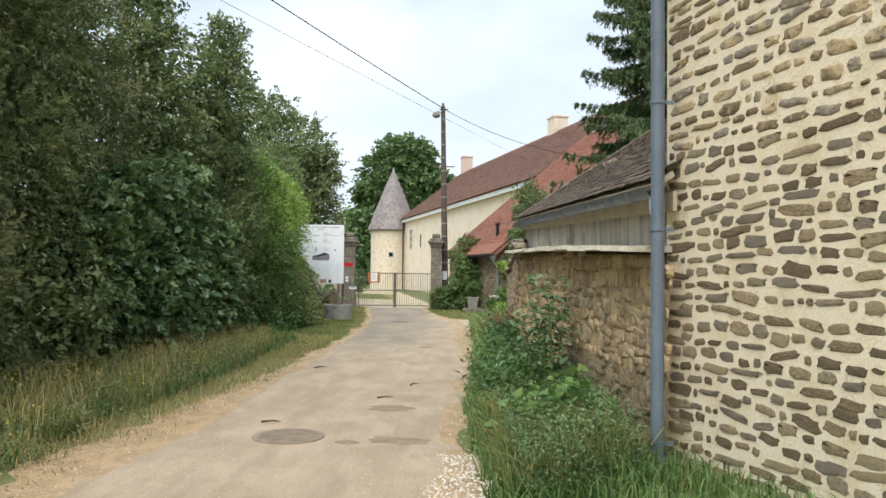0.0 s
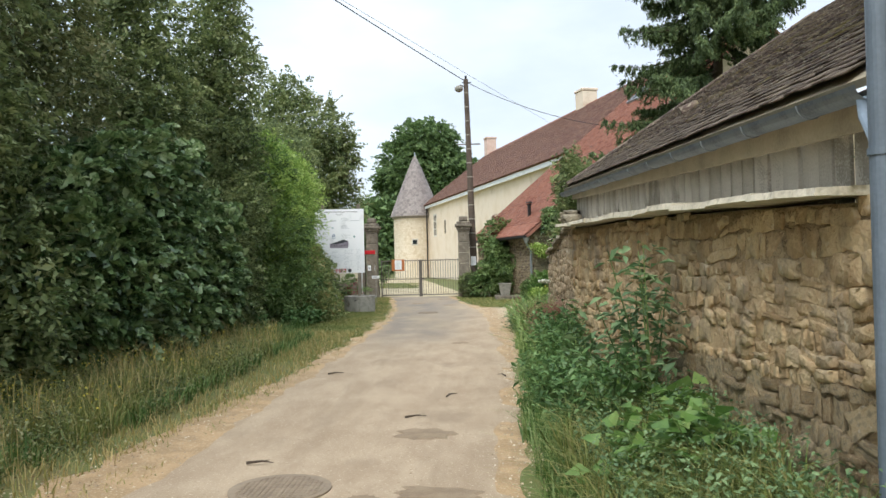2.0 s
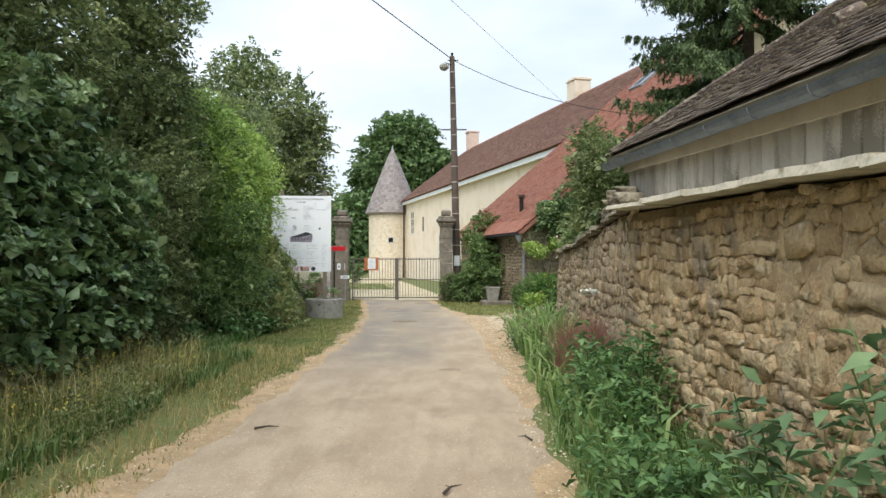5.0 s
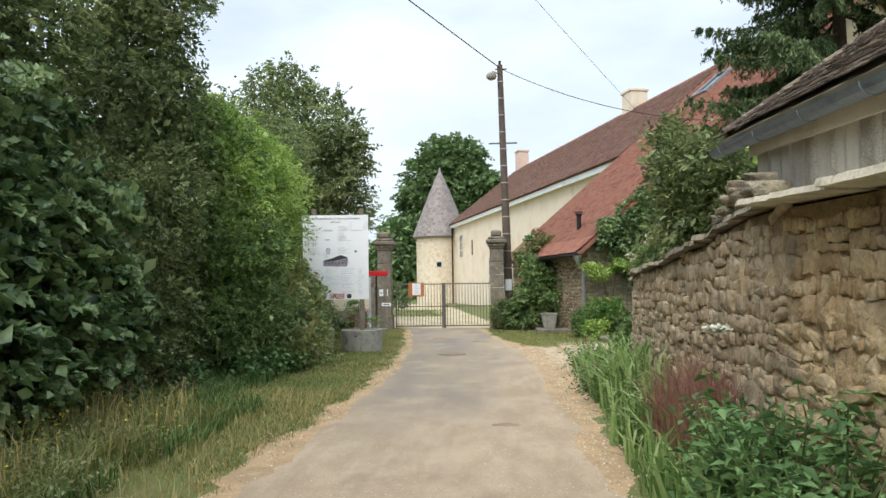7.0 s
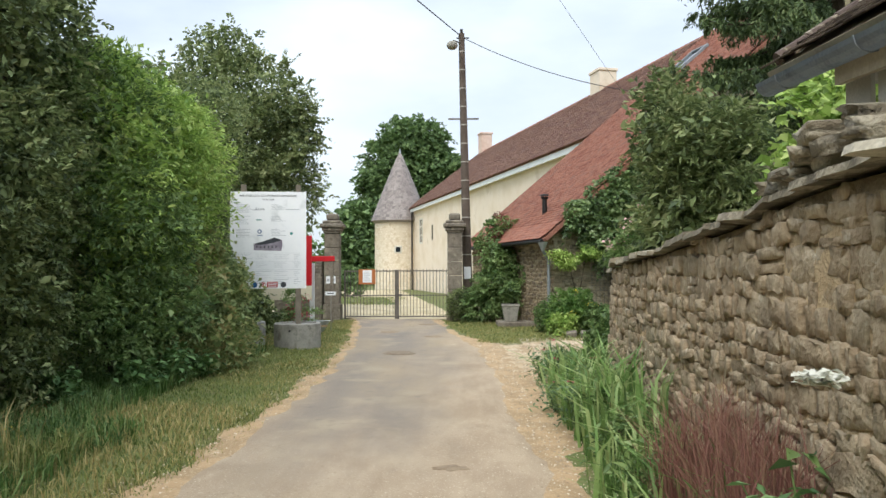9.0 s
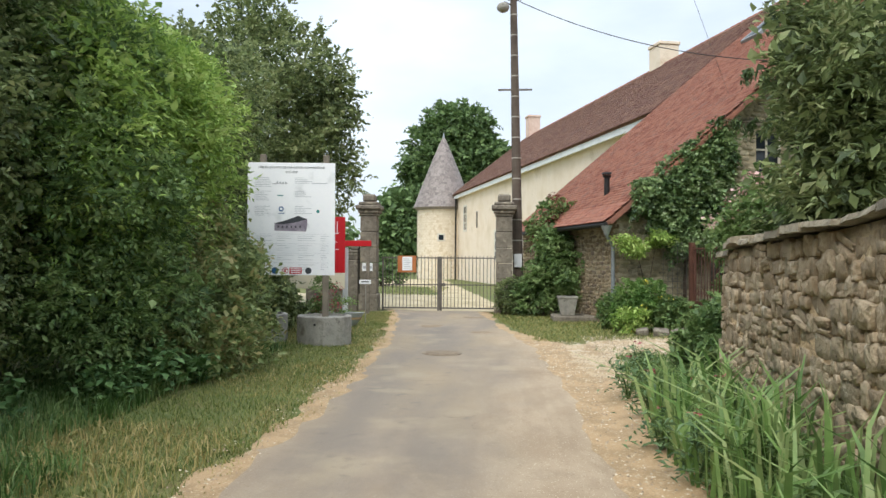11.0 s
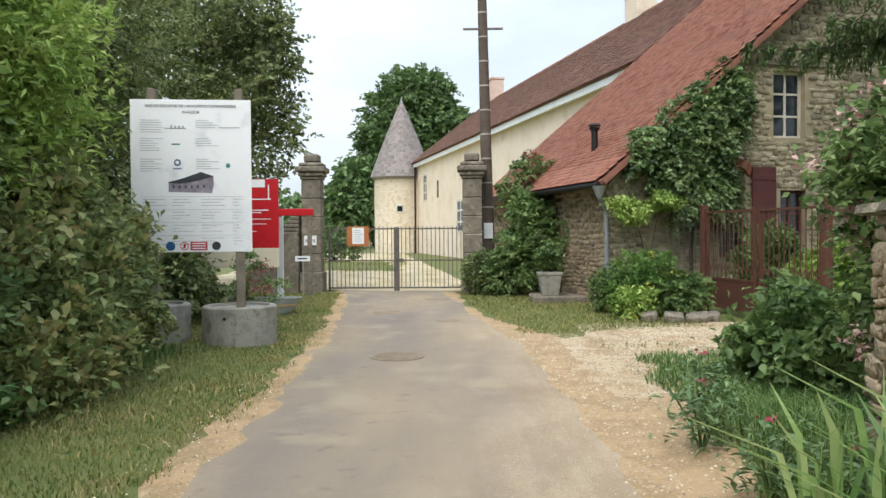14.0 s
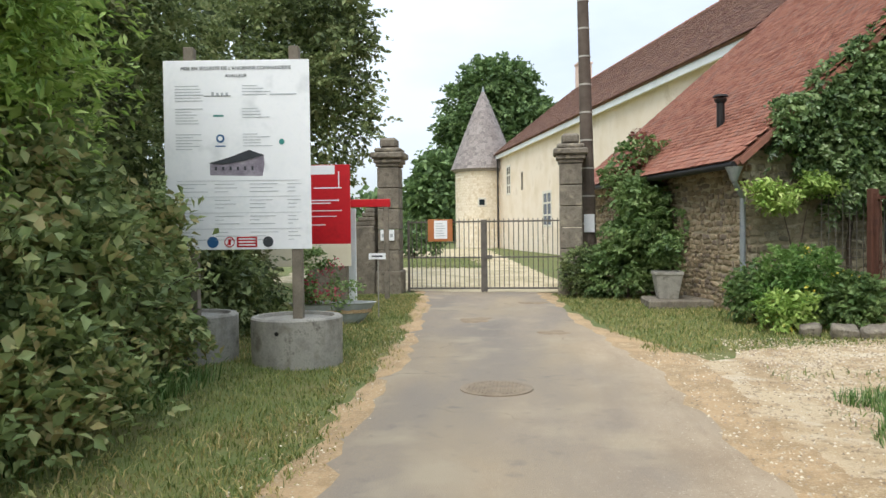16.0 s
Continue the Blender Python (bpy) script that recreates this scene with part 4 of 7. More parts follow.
# gate piers, gate
def pier(x, y, s=0.86):
    p = empty("gate_pier", pose(x, y, 0), "weathered grey stone gate pier with moulded cap", "gate pier", "gate piers")
    b = box(B(), -0.33 * s, 0.33 * s, -0.33 * s, 0.33 * s, -0.2, 0.55, 0.02)
    part("plinth", b, M_GREYSTONE, p)
    b = B()
    for k in range(5):
        box(b, -0.28 * s, 0.28 * s, -0.28 * s, 0.28 * s, 0.55 + k * 0.46, 0.55 + (k + 1) * 0.46 - 0.012, 0.015)
    part("shaft", b, M_GREYSTONE, p)
    b = box(B(), -0.31 * s, 0.31 * s, -0.31 * s, 0.31 * s, 2.85, 2.93, 0.02)
    box(b, -0.36 * s, 0.36 * s, -0.36 * s, 0.36 * s, 2.93, 3.03, 0.02)
    box(b, -0.43 * s, 0.43 * s, -0.43 * s, 0.43 * s, 3.03, 3.17, 0.03)
    box(b, -0.34 * s, 0.34 * s, -0.34 * s, 0.34 * s, 3.17, 3.27, 0.03)
    part("cap", b, M_GREYSTONE, p)
    b = box(B(), -0.22 * s, 0.22 * s, -0.22 * s, 0.22 * s, 3.27, 3.5, 0.05)
    part("finial", b, M_GREYSTONE, p, "worn stone block")
    return p


pier(-4.52, 36.0)
pier(-0.52, 36.1)
gate = empty("iron_gate", pose(-4.18, 36.25, 0), "closed grey iron double gate with upright bars", "gate")
W2 = 1.72
for leafx in (0.0, W2 + 0.04):
    lf = part("leaf_frame", box(box(box(box(box(B(), leafx, leafx + W2, -0.02, 0.02, 0.10, 0.14), leafx, leafx + W2, -0.02, 0.02, 1.60, 1.635), leafx, leafx + 0.05, -0.025, 0.025, 0.04, 1.66), leafx + W2 - 0.05, leafx + W2, -0.025, 0.025, 0.04, 1.66), leafx, leafx + W2, -0.018, 0.018, 0.80, 0.83), M_IRON, gate)
    nb = 15
    for i in range(nb):
        x = leafx + 0.05 + (W2 - 0.1) * (i + 0.5) / nb
        b = B()
        cyl(b, (x, 0, 0.12), (x, 0, 1.68), 0.011, seg=6)
        part("bar", b, M_IRON, lf)
b = box(box(B(), W2 - 0.02, W2 + 0.06, -0.035, 0.0, 0.05, 1.66, 0.004), W2 + 0.02, W2 + 0.2, -0.05, 0.03, 0.78, 0.86, 0.004)
part("lock_post", b, M_IRON, gate, "lock case and meeting stile")

# utility pole
up = empty("utility_pole", pose(-0.12, 36.55, 0), "tall dark utility pole with a street lamp", "utility pole")
b = B()
cyl(b, (0.05, 0, -0.2), (-0.15, 0, 9.6), 0.17, 0.10, 14)
part("pole", b, M_POLE, up)
for z in np.arange(0.9, 9.0, 0.62):
    b = B()
    f = z / 9.8
    cyl(b, (0.05 - 0.2 * f, 0, z), (0.05 - 0.2 * f, 0, z + 0.035), 0.176 - 0.07 * f, seg=14)
    part("band", b, M_BAND, up, "pale strap round the pole")
b = box(B(), -0.6, 0.42, -0.06, -0.01, 6.68, 6.73)
part("crossbar", b, M_IRON, up)
b = B()
cyl(b, (-0.15, -0.05, 9.25), (-0.42, -0.25, 9.3), 0.025, seg=8)
lamp = part("lamp_arm", b, M_IRON, up)
b = B()
bmesh.ops.create_uvsphere(b, u_segments=16, v_segments=10, radius=0.19, matrix=Matrix.Translation((-0.46, -0.3, 9.12)) @ Matrix.Diagonal((1, 1, 0.8, 1)))
part("lamp_globe", b, M_CONCRETE, up, "grey weathered lamp housing")
b = B()
cyl(b, (-0.15, 0, 9.55), (-0.15, 0, 9.75), 0.05, seg=10)
cyl(b, (-0.32, 0, 9.45), (0.1, 0, 9.45), 0.025, seg=8)
part("insulator", b, M_DARKIRON, up)
b = box(B(), -0.1, 0.13, -0.2, -0.165, 1.35, 1.75, 0.004)
part("notice", b, M_WHITE, up, "small white warning plates")


def cable(a, c, sag, r, label):
    cu = bpy.data.curves.new("overhead_cable", "CURVE")
    cu.dimensions, cu.bevel_depth = "3D", r
    sp = cu.splines.new("POLY")
    n = 40
    sp.points.add(n)
    for i in range(n + 1):
        t = i / n
        p = Vector(a).lerp(Vector(c), t)
        sp.points[i].co = (p.x, p.y, p.z - 4 * sag * t * (1 - t), 1)
    cu.materials.append(M_CABLE)
    return tagged(new("overhead_cable", cu), label, "cable")


cable((-0.27, 36.55, 9.5), (-20.0, -11.0, 12.8), 0.35, 0.018, "black overhead cable slung from the pole along the lane")
cable((-0.2, 36.55, 9.45), (6.9, 33.2, 6.6), 0.45, 0.012, "thin dark service cable from pole to house gable")
cable((4.9, 32.4, 5.62), (-8.7, -6.0, 5.0), 0.05, 0.003, "thin grey overhead wire crossing the lane")
# ---------------------------------------------------------------- manor: windows, trim
def window_in(parent, x, y0, y1, z0, z1, axis, cols, rows, frame_mat, sunk=0.12, label="window", bar=0.05):
    """A casement in an opening of a wall; axis 'y': the wall runs along local y, its face at local x; axis 'x': along local x, face at local y."""
    def put(a0, a1, d0, d1, c0, c1, b):
        return box(b, d0, d1, a0, a1, c0, c1) if axis == "y" else box(b, a0, a1, d0, d1, c0, c1)
    b = B()
    put(y0, y0 + bar, x + sunk, x + sunk + 0.06, z0, z1, b)
    put(y1 - bar, y1, x + sunk, x + sunk + 0.06, z0, z1, b)
    put(y0 + bar, y1 - bar, x + sunk, x + sunk + 0.06, z0, z0 + bar, b)
    put(y0 + bar, y1 - bar, x + sunk, x + sunk + 0.06, z1 - bar, z1, b)
    win = part("window", b, frame_mat, parent, label)
    b = B()
    for i in range(1, cols):
        c = y0 + (y1 - y0) * i / cols
        put(c - bar * 0.4, c + bar * 0.4, x + sunk + 0.005, x + sunk + 0.05, z0 + bar, z1 - bar, b)
    for j in range(1, rows):
        c = z0 + (z1 - z0) * j / rows
        put(y0 + bar, y1 - bar, x + sunk + 0.008, x + sunk + 0.045, c - bar * 0.35, c + bar * 0.35, b)
    part("glazing_bar", b, frame_mat, win)
    b = B()
    put(y0 + 0.01, y1 - 0.01, x + sunk + 0.03, x + sunk + 0.036, z0 + 0.01, z1 - 0.01, b)
    part("pane", b, M_GLASS, win, "dark reflecting glass")
    return win


window_in(manor, WV, 41.0, 42.3, 3.8, 5.9, "y", 2, 3, M_FRAME, -0.03, "pale stone cross window", 0.14)
window_in(manor, WV, 37.4, 38.0, 3.95, 5.15, "y", 1, 2, M_GREYSTONE, 0.02, "narrow slit window", 0.07)
window_in(manor, WV, 30.6, 32.5, 1.5, 3.6, "y", 2, 3, M_FRAME, -0.03, "pale stone cross window", 0.15)
window_in(manor, WV, 24.0, 25.2, 1.2, 2.9, "y", 2, 3, M_FRAME, -0.03, "pale stone cross window", 0.12)
window_in(manor, 0.25, 3.95, 4.72, 3.45, 4.86, "x", 2, 3, M_FRAME, 0.14, "weathered upper casement window", 0.06)
window_in(manor, 0.25, 2.68, 3.28, 0.95, 2.75, "x", 2, 3, M_SHUTTER, 0.14, "dark red arched casement", 0.06)
window_in(manor, 0.25, 4.12, 4.75, 0.9, 2.35, "x", 2, 3, M_SHUTTER, 0.14, "dark red ground-floor casement", 0.06)
b = box(B(), 3.36, 3.92, 0.105, 0.15, 0.95, 2.82, 0.006)
for z in (1.2, 1.9, 2.55):
    box(b, 3.38, 3.90, 0.09, 0.105, z, z + 0.1, 0.004)
part("shutter", b, M_SHUTTER, manor, "open dark red timber shutter")
b = box(B(), 3.55, 5.2, 0.19, 0.4, 4.95, 5.1, 0.01)
part("lintel", b, M_WOODPOLE, manor, "old timber lintel")
b = B()
for i in range(9):
    a = math.radians(20 + 140 * i / 8)
    box(b, -0.06, 0.06, 0.2, 0.25, 0.0, 0.2, 0.01, Matrix.Translation((2.98 + 0.34 * math.cos(a), 0, 2.62 + 0.2 * math.sin(a))) @ Matrix.Rotation(math.pi / 2 - a, 4, "Y"))
part("brick_arch", b, M_REDTILE_I, manor, "dusty red brick arch")
# gable stones, quoins, verge board
items = []
for k, y, z, w, h, d, ro in course_stones(0.25, 8.5, 0.0, 8.6, (0.09, 0.15), (0.12, 0.32), 0.9, 0.016, 11):
    if z + h * 0.6 > EZ + RS * y - 0.12 or any(a - w * 0.5 < y < c + w * 0.5 and lo - h * 0.5 < z < hi + h * 0.5 for a, c, lo, hi in G_HOLES):
        continue
    items.append((k, Matrix.Translation((y, 0.245, z)) @ Matrix.Rotation(math.pi / 2, 4, "Z") @ Matrix.Rotation(ro, 4, "X") @ Matrix.Diagonal((d, w, h, 1))))
lay(items, RAGGED, M_HOUSESTONE, M_HOUSESTONE, gable, "gable_stone", "gable_rubble", 0)
items = []
side = [o for o in manor.children if o.name.startswith("side_wall")][0]
for k, y, z, w, h, d, ro in course_stones(0.3, UE, 0.0, EZ, (0.075, 0.125), (0.12, 0.28), 0.92, 0.016, 12):
    items.append((k, Matrix.Translation((0.245, y, z)) @ Matrix.Rotation(ro, 4, "X") @ Matrix.Diagonal((d, w, h, 1))))
lay(items, RAGGED, M_SIDESTONE, M_SIDESTONE, side, "side_wall_stone", "side_wall_rubble", 0)
b = B()
ang = math.atan(RS)
box(b, 0, RV / math.cos(ang), -0.16, -0.135, -0.06, 0.04, 0.004, Matrix.Translation((-0.1, 0, EZ - 0.05)) @ Matrix.Rotation(-ang, 4, "Y"))
part("verge_board", b, M_REDTILE, manor, "clay-red verge edge of the roof")
# gutter and downpipe of the front part
b = B()
cyl(b, (-0.17, -0.1, EZ - 0.09), (-0.17, UE, EZ - 0.09), 0.06, seg=12)
part("gutter", b, M_DARKIRON, manor, "dark half-round gutter")
b = B()
cyl(b, (-0.12, 0.0, EZ - 0.35), (-0.12, 0.0, EZ - 0.12), 0.045, 0.14, 14)
cyl(b, (-0.12, 0.0, EZ - 0.35), (0.1, 0.14, EZ - 0.6), 0.04, seg=12)
cyl(b, (0.1, 0.14, 0.15), (0.1, 0.14, EZ - 0.58), 0.045, seg=12)
part("downpipe", b, M_ZINC, manor, "zinc hopper and downpipe")
# stovepipe on the red roof
sv = 0.8
zb = EZ + RS * sv
b = B()
cyl(b, (sv, 2.2, zb - 0.05), (sv, 2.2, zb + 0.6), 0.075, seg=14)
cyl(b, (sv, 2.2, zb + 0.6), (sv, 2.2, zb + 0.66), 0.10, 0.12, 14)
cyl(b, (sv, 2.2, zb + 0.70), (sv, 2.2, zb + 0.74), 0.15, 0.12, 14)
for a in range(4):
    cyl(b, (sv + 0.09 * math.cos(a * 1.57), 2.2 + 0.09 * math.sin(a * 1.57), zb + 0.65), (sv + 0.09 * math.cos(a * 1.57), 2.2 + 0.09 * math.sin(a * 1.57), zb + 0.71), 0.01, seg=6)
box(b, sv - 0.2, sv + 0.16, 2.02, 2.38, -0.01, 0.02, 0, Matrix.Translation((0, 0, zb - RS * 0 - 0.0)) @ Matrix.Translation((sv, 0, 0)) @ Matrix.Rotation(-ang, 4, "Y") @ Matrix.Translation((-sv, 0, 0.05)))
part("stovepipe", b, M_DARKIRON, manor, "black iron stovepipe with cowl")
# skylight
slm = Matrix.Translation((7.5, 5.5, EZ + RS * 7.5 + 0.16)) @ Matrix.Rotation(-ang, 4, "Y")
b = B()
for q in ((0, 1.5, 0, 0.08), (0, 1.5, 1.02, 1.1), (0, 0.08, 0.08, 1.02), (1.42, 1.5, 0.08, 1.02)):
    box(b, q[0], q[1], q[2], q[3], 0, 0.12, 0.006, slm)
sk = part("skylight", b, M_ZINC, manor, "grey roof window")
part("pane", box(B(), 0.08, 1.42, 0.08, 1.02, 0.05, 0.06, 0, slm), M_GLASS, sk, "sky-reflecting glass")
# ridge tiles
b = B()
for i in range(100):
    u = -0.1 + i * 0.41
    if u > U1 - HIP:
        break
    cyl(b, (RV, u, RZ + 0.03), (RV, u + 0.43, RZ + 0.045), 0.11, 0.12, 8)
tagged(part("ridge_tiles", b, M_REDTILE_I, manor, "pale mortared ridge tiles"), kind="stuff")
# tower trim
b = B()
rows_s = 26
for j in range(rows_s):
    f0, f1 = j / rows_s, (j + 1.25) / rows_s
    def rad(f):
        f = min(f, 1.0)
        return 2.5 * (1 - f) ** 0.93 + 0.03
    n_s = max(10, int(44 * (1 - f0 * 0.8)))
    for i in range(n_s):
        a0, a1 = 2 * math.pi * (i + 0.5 * (j % 2)) / n_s, 2 * math.pi * (i + 0.97 + 0.5 * (j % 2)) / n_s
        z0, z1 = 5.95 + 6.1 * f0, 5.95 + 6.1 * min(f1, 1.0)
        r0, r1 = rad(f0) + 0.03, rad(f1)
        b.faces.new([b.verts.new((r0 * math.cos(a0), r0 * math.sin(a0), z0)), b.verts.new((r0 * math.cos(a1), r0 * math.sin(a1), z0)), b.verts.new((r1 * math.cos(a1), r1 * math.sin(a1), z1)), b.verts.new((r1 * math.cos(a0), r1 * math.sin(a0), z1))])
cone = part("roof", b, M_SLATE, tw, "conical grey slate roof")
b = B()
cyl(b, (0, 0, 5.9), (0, 0, 12.0), 2.42, 0.03, 40)
part("roof_deck", b, M_SLATE, tw)
b = B()
cyl(b, (0, 0, 11.85), (0, 0, 12.35), 0.12, 0.03, 12)
part("finial", b, M_ZINC, tw, "zinc point")
twin = box(B(), -0.32, 0.32, -2.24, -2.12, 3.1, 3.75, 0.02)
tw_w = part("window", twin, M_FRAME, tw, "small square stone-framed window")
part("pane", box(B(), -0.2, 0.2, -2.26, -2.244, 3.22, 3.63), M_GLASS, tw_w, "dark opening")
items = []
r = random.Random(31)
for j in range(28):
    for i in range(34):
        a = math.pi + math.pi * (i + 0.5 * (j % 2) + r.uniform(-0.1, 0.1)) / 34
        items.append((r.randrange(14), Matrix.Rotation(a, 4, "Z") @ Matrix.Translation((2.19, 0, 0.15 + j * 0.2)) @ Matrix.Rotation(math.pi, 4, "Z") @ Matrix.Diagonal((0.012, 0.19 * r.uniform(0.7, 1), 0.19 * r.uniform(0.7, 0.95), 1))))
M_TOWERSTONE = surface("tower_stone_block", ["ddd1ba", "e4d9c5", "ebe1d0", "d3c4a8"], 3, 30, 0.93, 0.5, 0.01, "island", 0.3)
lay(items, SHAPES, M_TOWERSTONE, M_TOWERSTONE, [o for o in tw.children if o.name.startswith("wall")][0], "tower_stone", "tower_masonry", 0)
tp = B()
cyl(tp, (-4.35, 75.75, 0), (-4.35, 75.75, 6.6), 0.07, seg=10)
tagged(part("tower_downpipe", tp, M_DARKIRON), "dark downpipe between tower and facade", "downpipe")

# ---------------------------------------------------------------- gate surroundings
b = box(B(), -6.4, -4.84, 35.8, 36.3, -0.1, 1.55, 0.03)
for i in range(6):
    box(b, -5.3 + 0.08 * i, -4.84, 35.82, 36.28, 1.55 + 0.1 * i, 1.65 + 0.1 * i, 0.02)
tagged(part("pier_wing_wall", b, M_GREYSTONE), "low grey stone wing wall curving up to the pier", "wall", kind="structure")
nb = empty("gate_notice", pose(-3.42, 36.2, 1.18), "orange board with a white paper notice on the gate", "notice board")
part("board", box(B(), -0.28, 0.28, -0.02, 0.0, 0.0, 0.5, 0.005), M_ORANGEWOOD, nb)
part("paper", box(B(), -0.14, 0.16, -0.026, -0.021, 0.06, 0.47), M_WHITE, nb, "white paper with grey lines")
for i in range(6):
    part("print", box(B(), -0.1, 0.12 - 0.03 * (i % 3), -0.029, -0.0265, 0.12 + 0.055 * i, 0.135 + 0.055 * i), M_INK, nb)
for dx, w in ((-0.17, 0.14), (0.02, 0.12)):
    pn = empty("pier_notice", pose(-4.52 + dx, 35.71, 1.22), "small white notice fixed to the gate pier", "notice", "pier notices")
    part("plate", box(B(), 0, w, -0.008, 0.0, 0, 0.24), M_WHITE, pn)
    part("print", box(B(), 0.03, w - 0.03, -0.011, -0.0085, 0.07, 0.15), M_INK, pn)

# ---------------------------------------------------------------- site sign in its concrete rings
def ring(x, y, h, label):
    rg = empty("concrete_ring", pose(x, y, ground_z(x, y)), label, "concrete ring", "concrete rings")
    b = B()
    n = 40
    loops = []
    for rr, z in ((0.49, -0.05), (0.495, h - 0.02), (0.475, h), (0.41, h), (0.40, h - 0.04)):
        loops.append([b.verts.new((rr * math.cos(2 * math.pi * i / n), rr * math.sin(2 * math.pi * i / n), z)) for i in range(n)])
    for la, lb in zip(loops, loops[1:]):
        for i in range(n):
            b.faces.new((la[i], la[(i + 1) % n], lb[(i + 1) % n], lb[i]))
    part("ring", b, M_CONCRETE, rg)
    b = B()
    cyl(b, (0, 0, 0), (0, 0, h - 0.035), 0.40, seg=30)
    part("fill", b, M_CONCRETE, rg, "rough concrete filling")
    b = B()
    cyl(b, (-0.06, -0.5, h - 0.14), (-0.06, -0.485, h - 0.14), 0.022, seg=10)
    part("lifting_hole", b, M_DARKIRON, rg)


ring(-3.81, 27.12, 0.50, "stained concrete well ring holding a sign post")
ring(-4.98, 27.05, 0.47, "stained concrete well ring half hidden by brambles")
sg = empty("site_sign", pose(-5.2, 26.93, 0, 0, 0, math.degrees(math.atan2(0.19, 1.57))), "large white printed site sign on timber posts", "sign")
SW, SB, ST = 1.585, 1.26, 3.31
part("panel", box(B(), 0, SW, -0.012, 0.0, SB, ST, 0.003), M_SIGN, sg, "white panel with grey stains")
for x in (0.27, SW - 0.17):
    part("post", box(B(), x - 0.055, x + 0.055, 0.004, 0.12, 0.42, ST + 0.15, 0.008), M_WOODPOLE, sg, "weathered square timber post")


def px2(x, z):
    """Sign coordinates: x and z as shares of the panel, from its lower left."""
    return x * SW, SB + z * (ST - SB)


def bar_at(x0, x1, z, h, mat_, nm="print"):
    a, zz = px2(x0, z)
    c, _ = px2(x1, z)
    part(nm, box(B(), a, c, -0.0155, -0.0125, zz - h / 2, zz + h / 2), mat_, sg)


def words(text, x, z, size, mat_, parent, y=-0.0165):
    cu = bpy.data.curves.new("lettering", "FONT")
    cu.body, cu.size, cu.align_x, cu.align_y, cu.extrude = text, size, "CENTER", "CENTER", 0.001
    cu.materials.append(mat_)
    ob = new("lettering", cu)
    ob.parent, ob.matrix_basis = parent, pose(x, y, z, 90)
    return ob


cx, cz = px2(0.5, 0.957)
words("MISE EN SECURITE DE L'ANCIENNE COMMANDERIE", cx, cz, 0.052, M_DARKINK, sg)
cx, cz = px2(0.5, 0.917)
words("AVALLEUR", cx, cz, 0.05, M_DARKINK, sg)
r = random.Random(5)
for x0, z0, lines in ((0.08, 0.865, 6), (0.54, 0.865, 4), (0.08, 0.745, 6), (0.54, 0.745, 4), (0.08, 0.61, 6), (0.54, 0.61, 5)):
    for i in range(lines):
        bar_at(x0, x0 + r.uniform(0.1, 0.2), z0 - i * 0.0155, 0.0065, M_INK)
bar_at(0.73, 0.91, 0.818, 0.012, M_INK)
bar_at(0.34, 0.41, 0.708, 0.018, M_TEALINK)
# coloured marks in place of the emblems
bar_at(0.28, 0.46, 0.812, 0.006, M_DARKINK, "emblem")
for q in range(4):
    bar_at(0.33 + q * 0.032, 0.347 + q * 0.032, 0.822, 0.03 if q else 0.045, M_INK, "emblem")
for fx, fz, rr, mt in ((0.385, 0.588, 0.045, M_BLUEINK), (0.805, 0.568, 0.03, M_TEALINK), (0.32, 0.04, 0.062, M_BLUEINK), (0.70, 0.04, 0.058, M_DARKINK)):
    x, z = px2(fx, fz)
    b = B()
    cyl(b, (x, -0.0155, z), (x, -0.0125, z), rr, seg=24)
    part("emblem", b, mt, sg)
x, z = px2(0.385, 0.588)
b = B()
cyl(b, (x, -0.018, z), (x, -0.0156, z), 0.026, seg=20)
part("emblem", b, M_WHITE, sg)
bar_at(0.35, 0.42, 0.548, 0.012, M_BLUEINK)
x, z = px2(0.435, 0.04)
b = B()
for i in range(24):
    a0, a1 = 2 * math.pi * i / 24, 2 * math.pi * (i + 1) / 24
    cyl(b, (x + 0.052 * math.cos(a0), -0.015, z + 0.052 * math.sin(a0)), (x + 0.052 * math.cos(a1), -0.015, z + 0.052 * math.sin(a1)), 0.005, seg=5)
box(b, x - 0.012, x + 0.012, -0.017, -0.013, z - 0.03, z + 0.032)
cyl(b, (x - 0.036, -0.0155, z - 0.036), (x + 0.036, -0.0155, z + 0.036), 0.004, seg=5)
part("prohibition_mark", b, M_RED, sg)
x0, z0 = px2(0.485, 0.012)
x1, z1 = px2(0.625, 0.068)
part("warning_field", box(B(), x0, x1, -0.0155, -0.0125, z0, z1), M_RED, sg)
for i in range(3):
    part("warning_print", box(B(), x0 + 0.02, x1 - 0.02, -0.018, -0.0157, z0 + 0.018 + i * 0.033, z0 + 0.032 + i * 0.033), M_WHITE, sg)
# printed view of a long building
b = B()
pts = [(0.31, 0.395), (0.67, 0.388), (0.685, 0.45), (0.68, 0.50), (0.58, 0.525), (0.44, 0.485), (0.31, 0.455)]
poly(b, [(px2(a, c)[0], -0.0128, px2(a, c)[1]) for a, c in pts], 0.002)
ph = part("printed_view", b, M_PHOTO, sg, "grey print of a long building")
b = B()
poly(b, [(px2(a, c)[0], -0.0165, px2(a, c)[1]) for a, c in ((0.30, 0.458), (0.44, 0.487), (0.58, 0.527), (0.685, 0.498), (0.54, 0.468), (0.40, 0.45))], 0.001)
part("printed_roof", b, M_DARKINK, ph)
for i in range(6):
    x, z = px2(0.345 + i * 0.05, 0.42)
    part("printed_window", box(B(), x, x + 0.022, -0.0172, -0.0157, z, z + 0.04), M_DARKINK, ph)
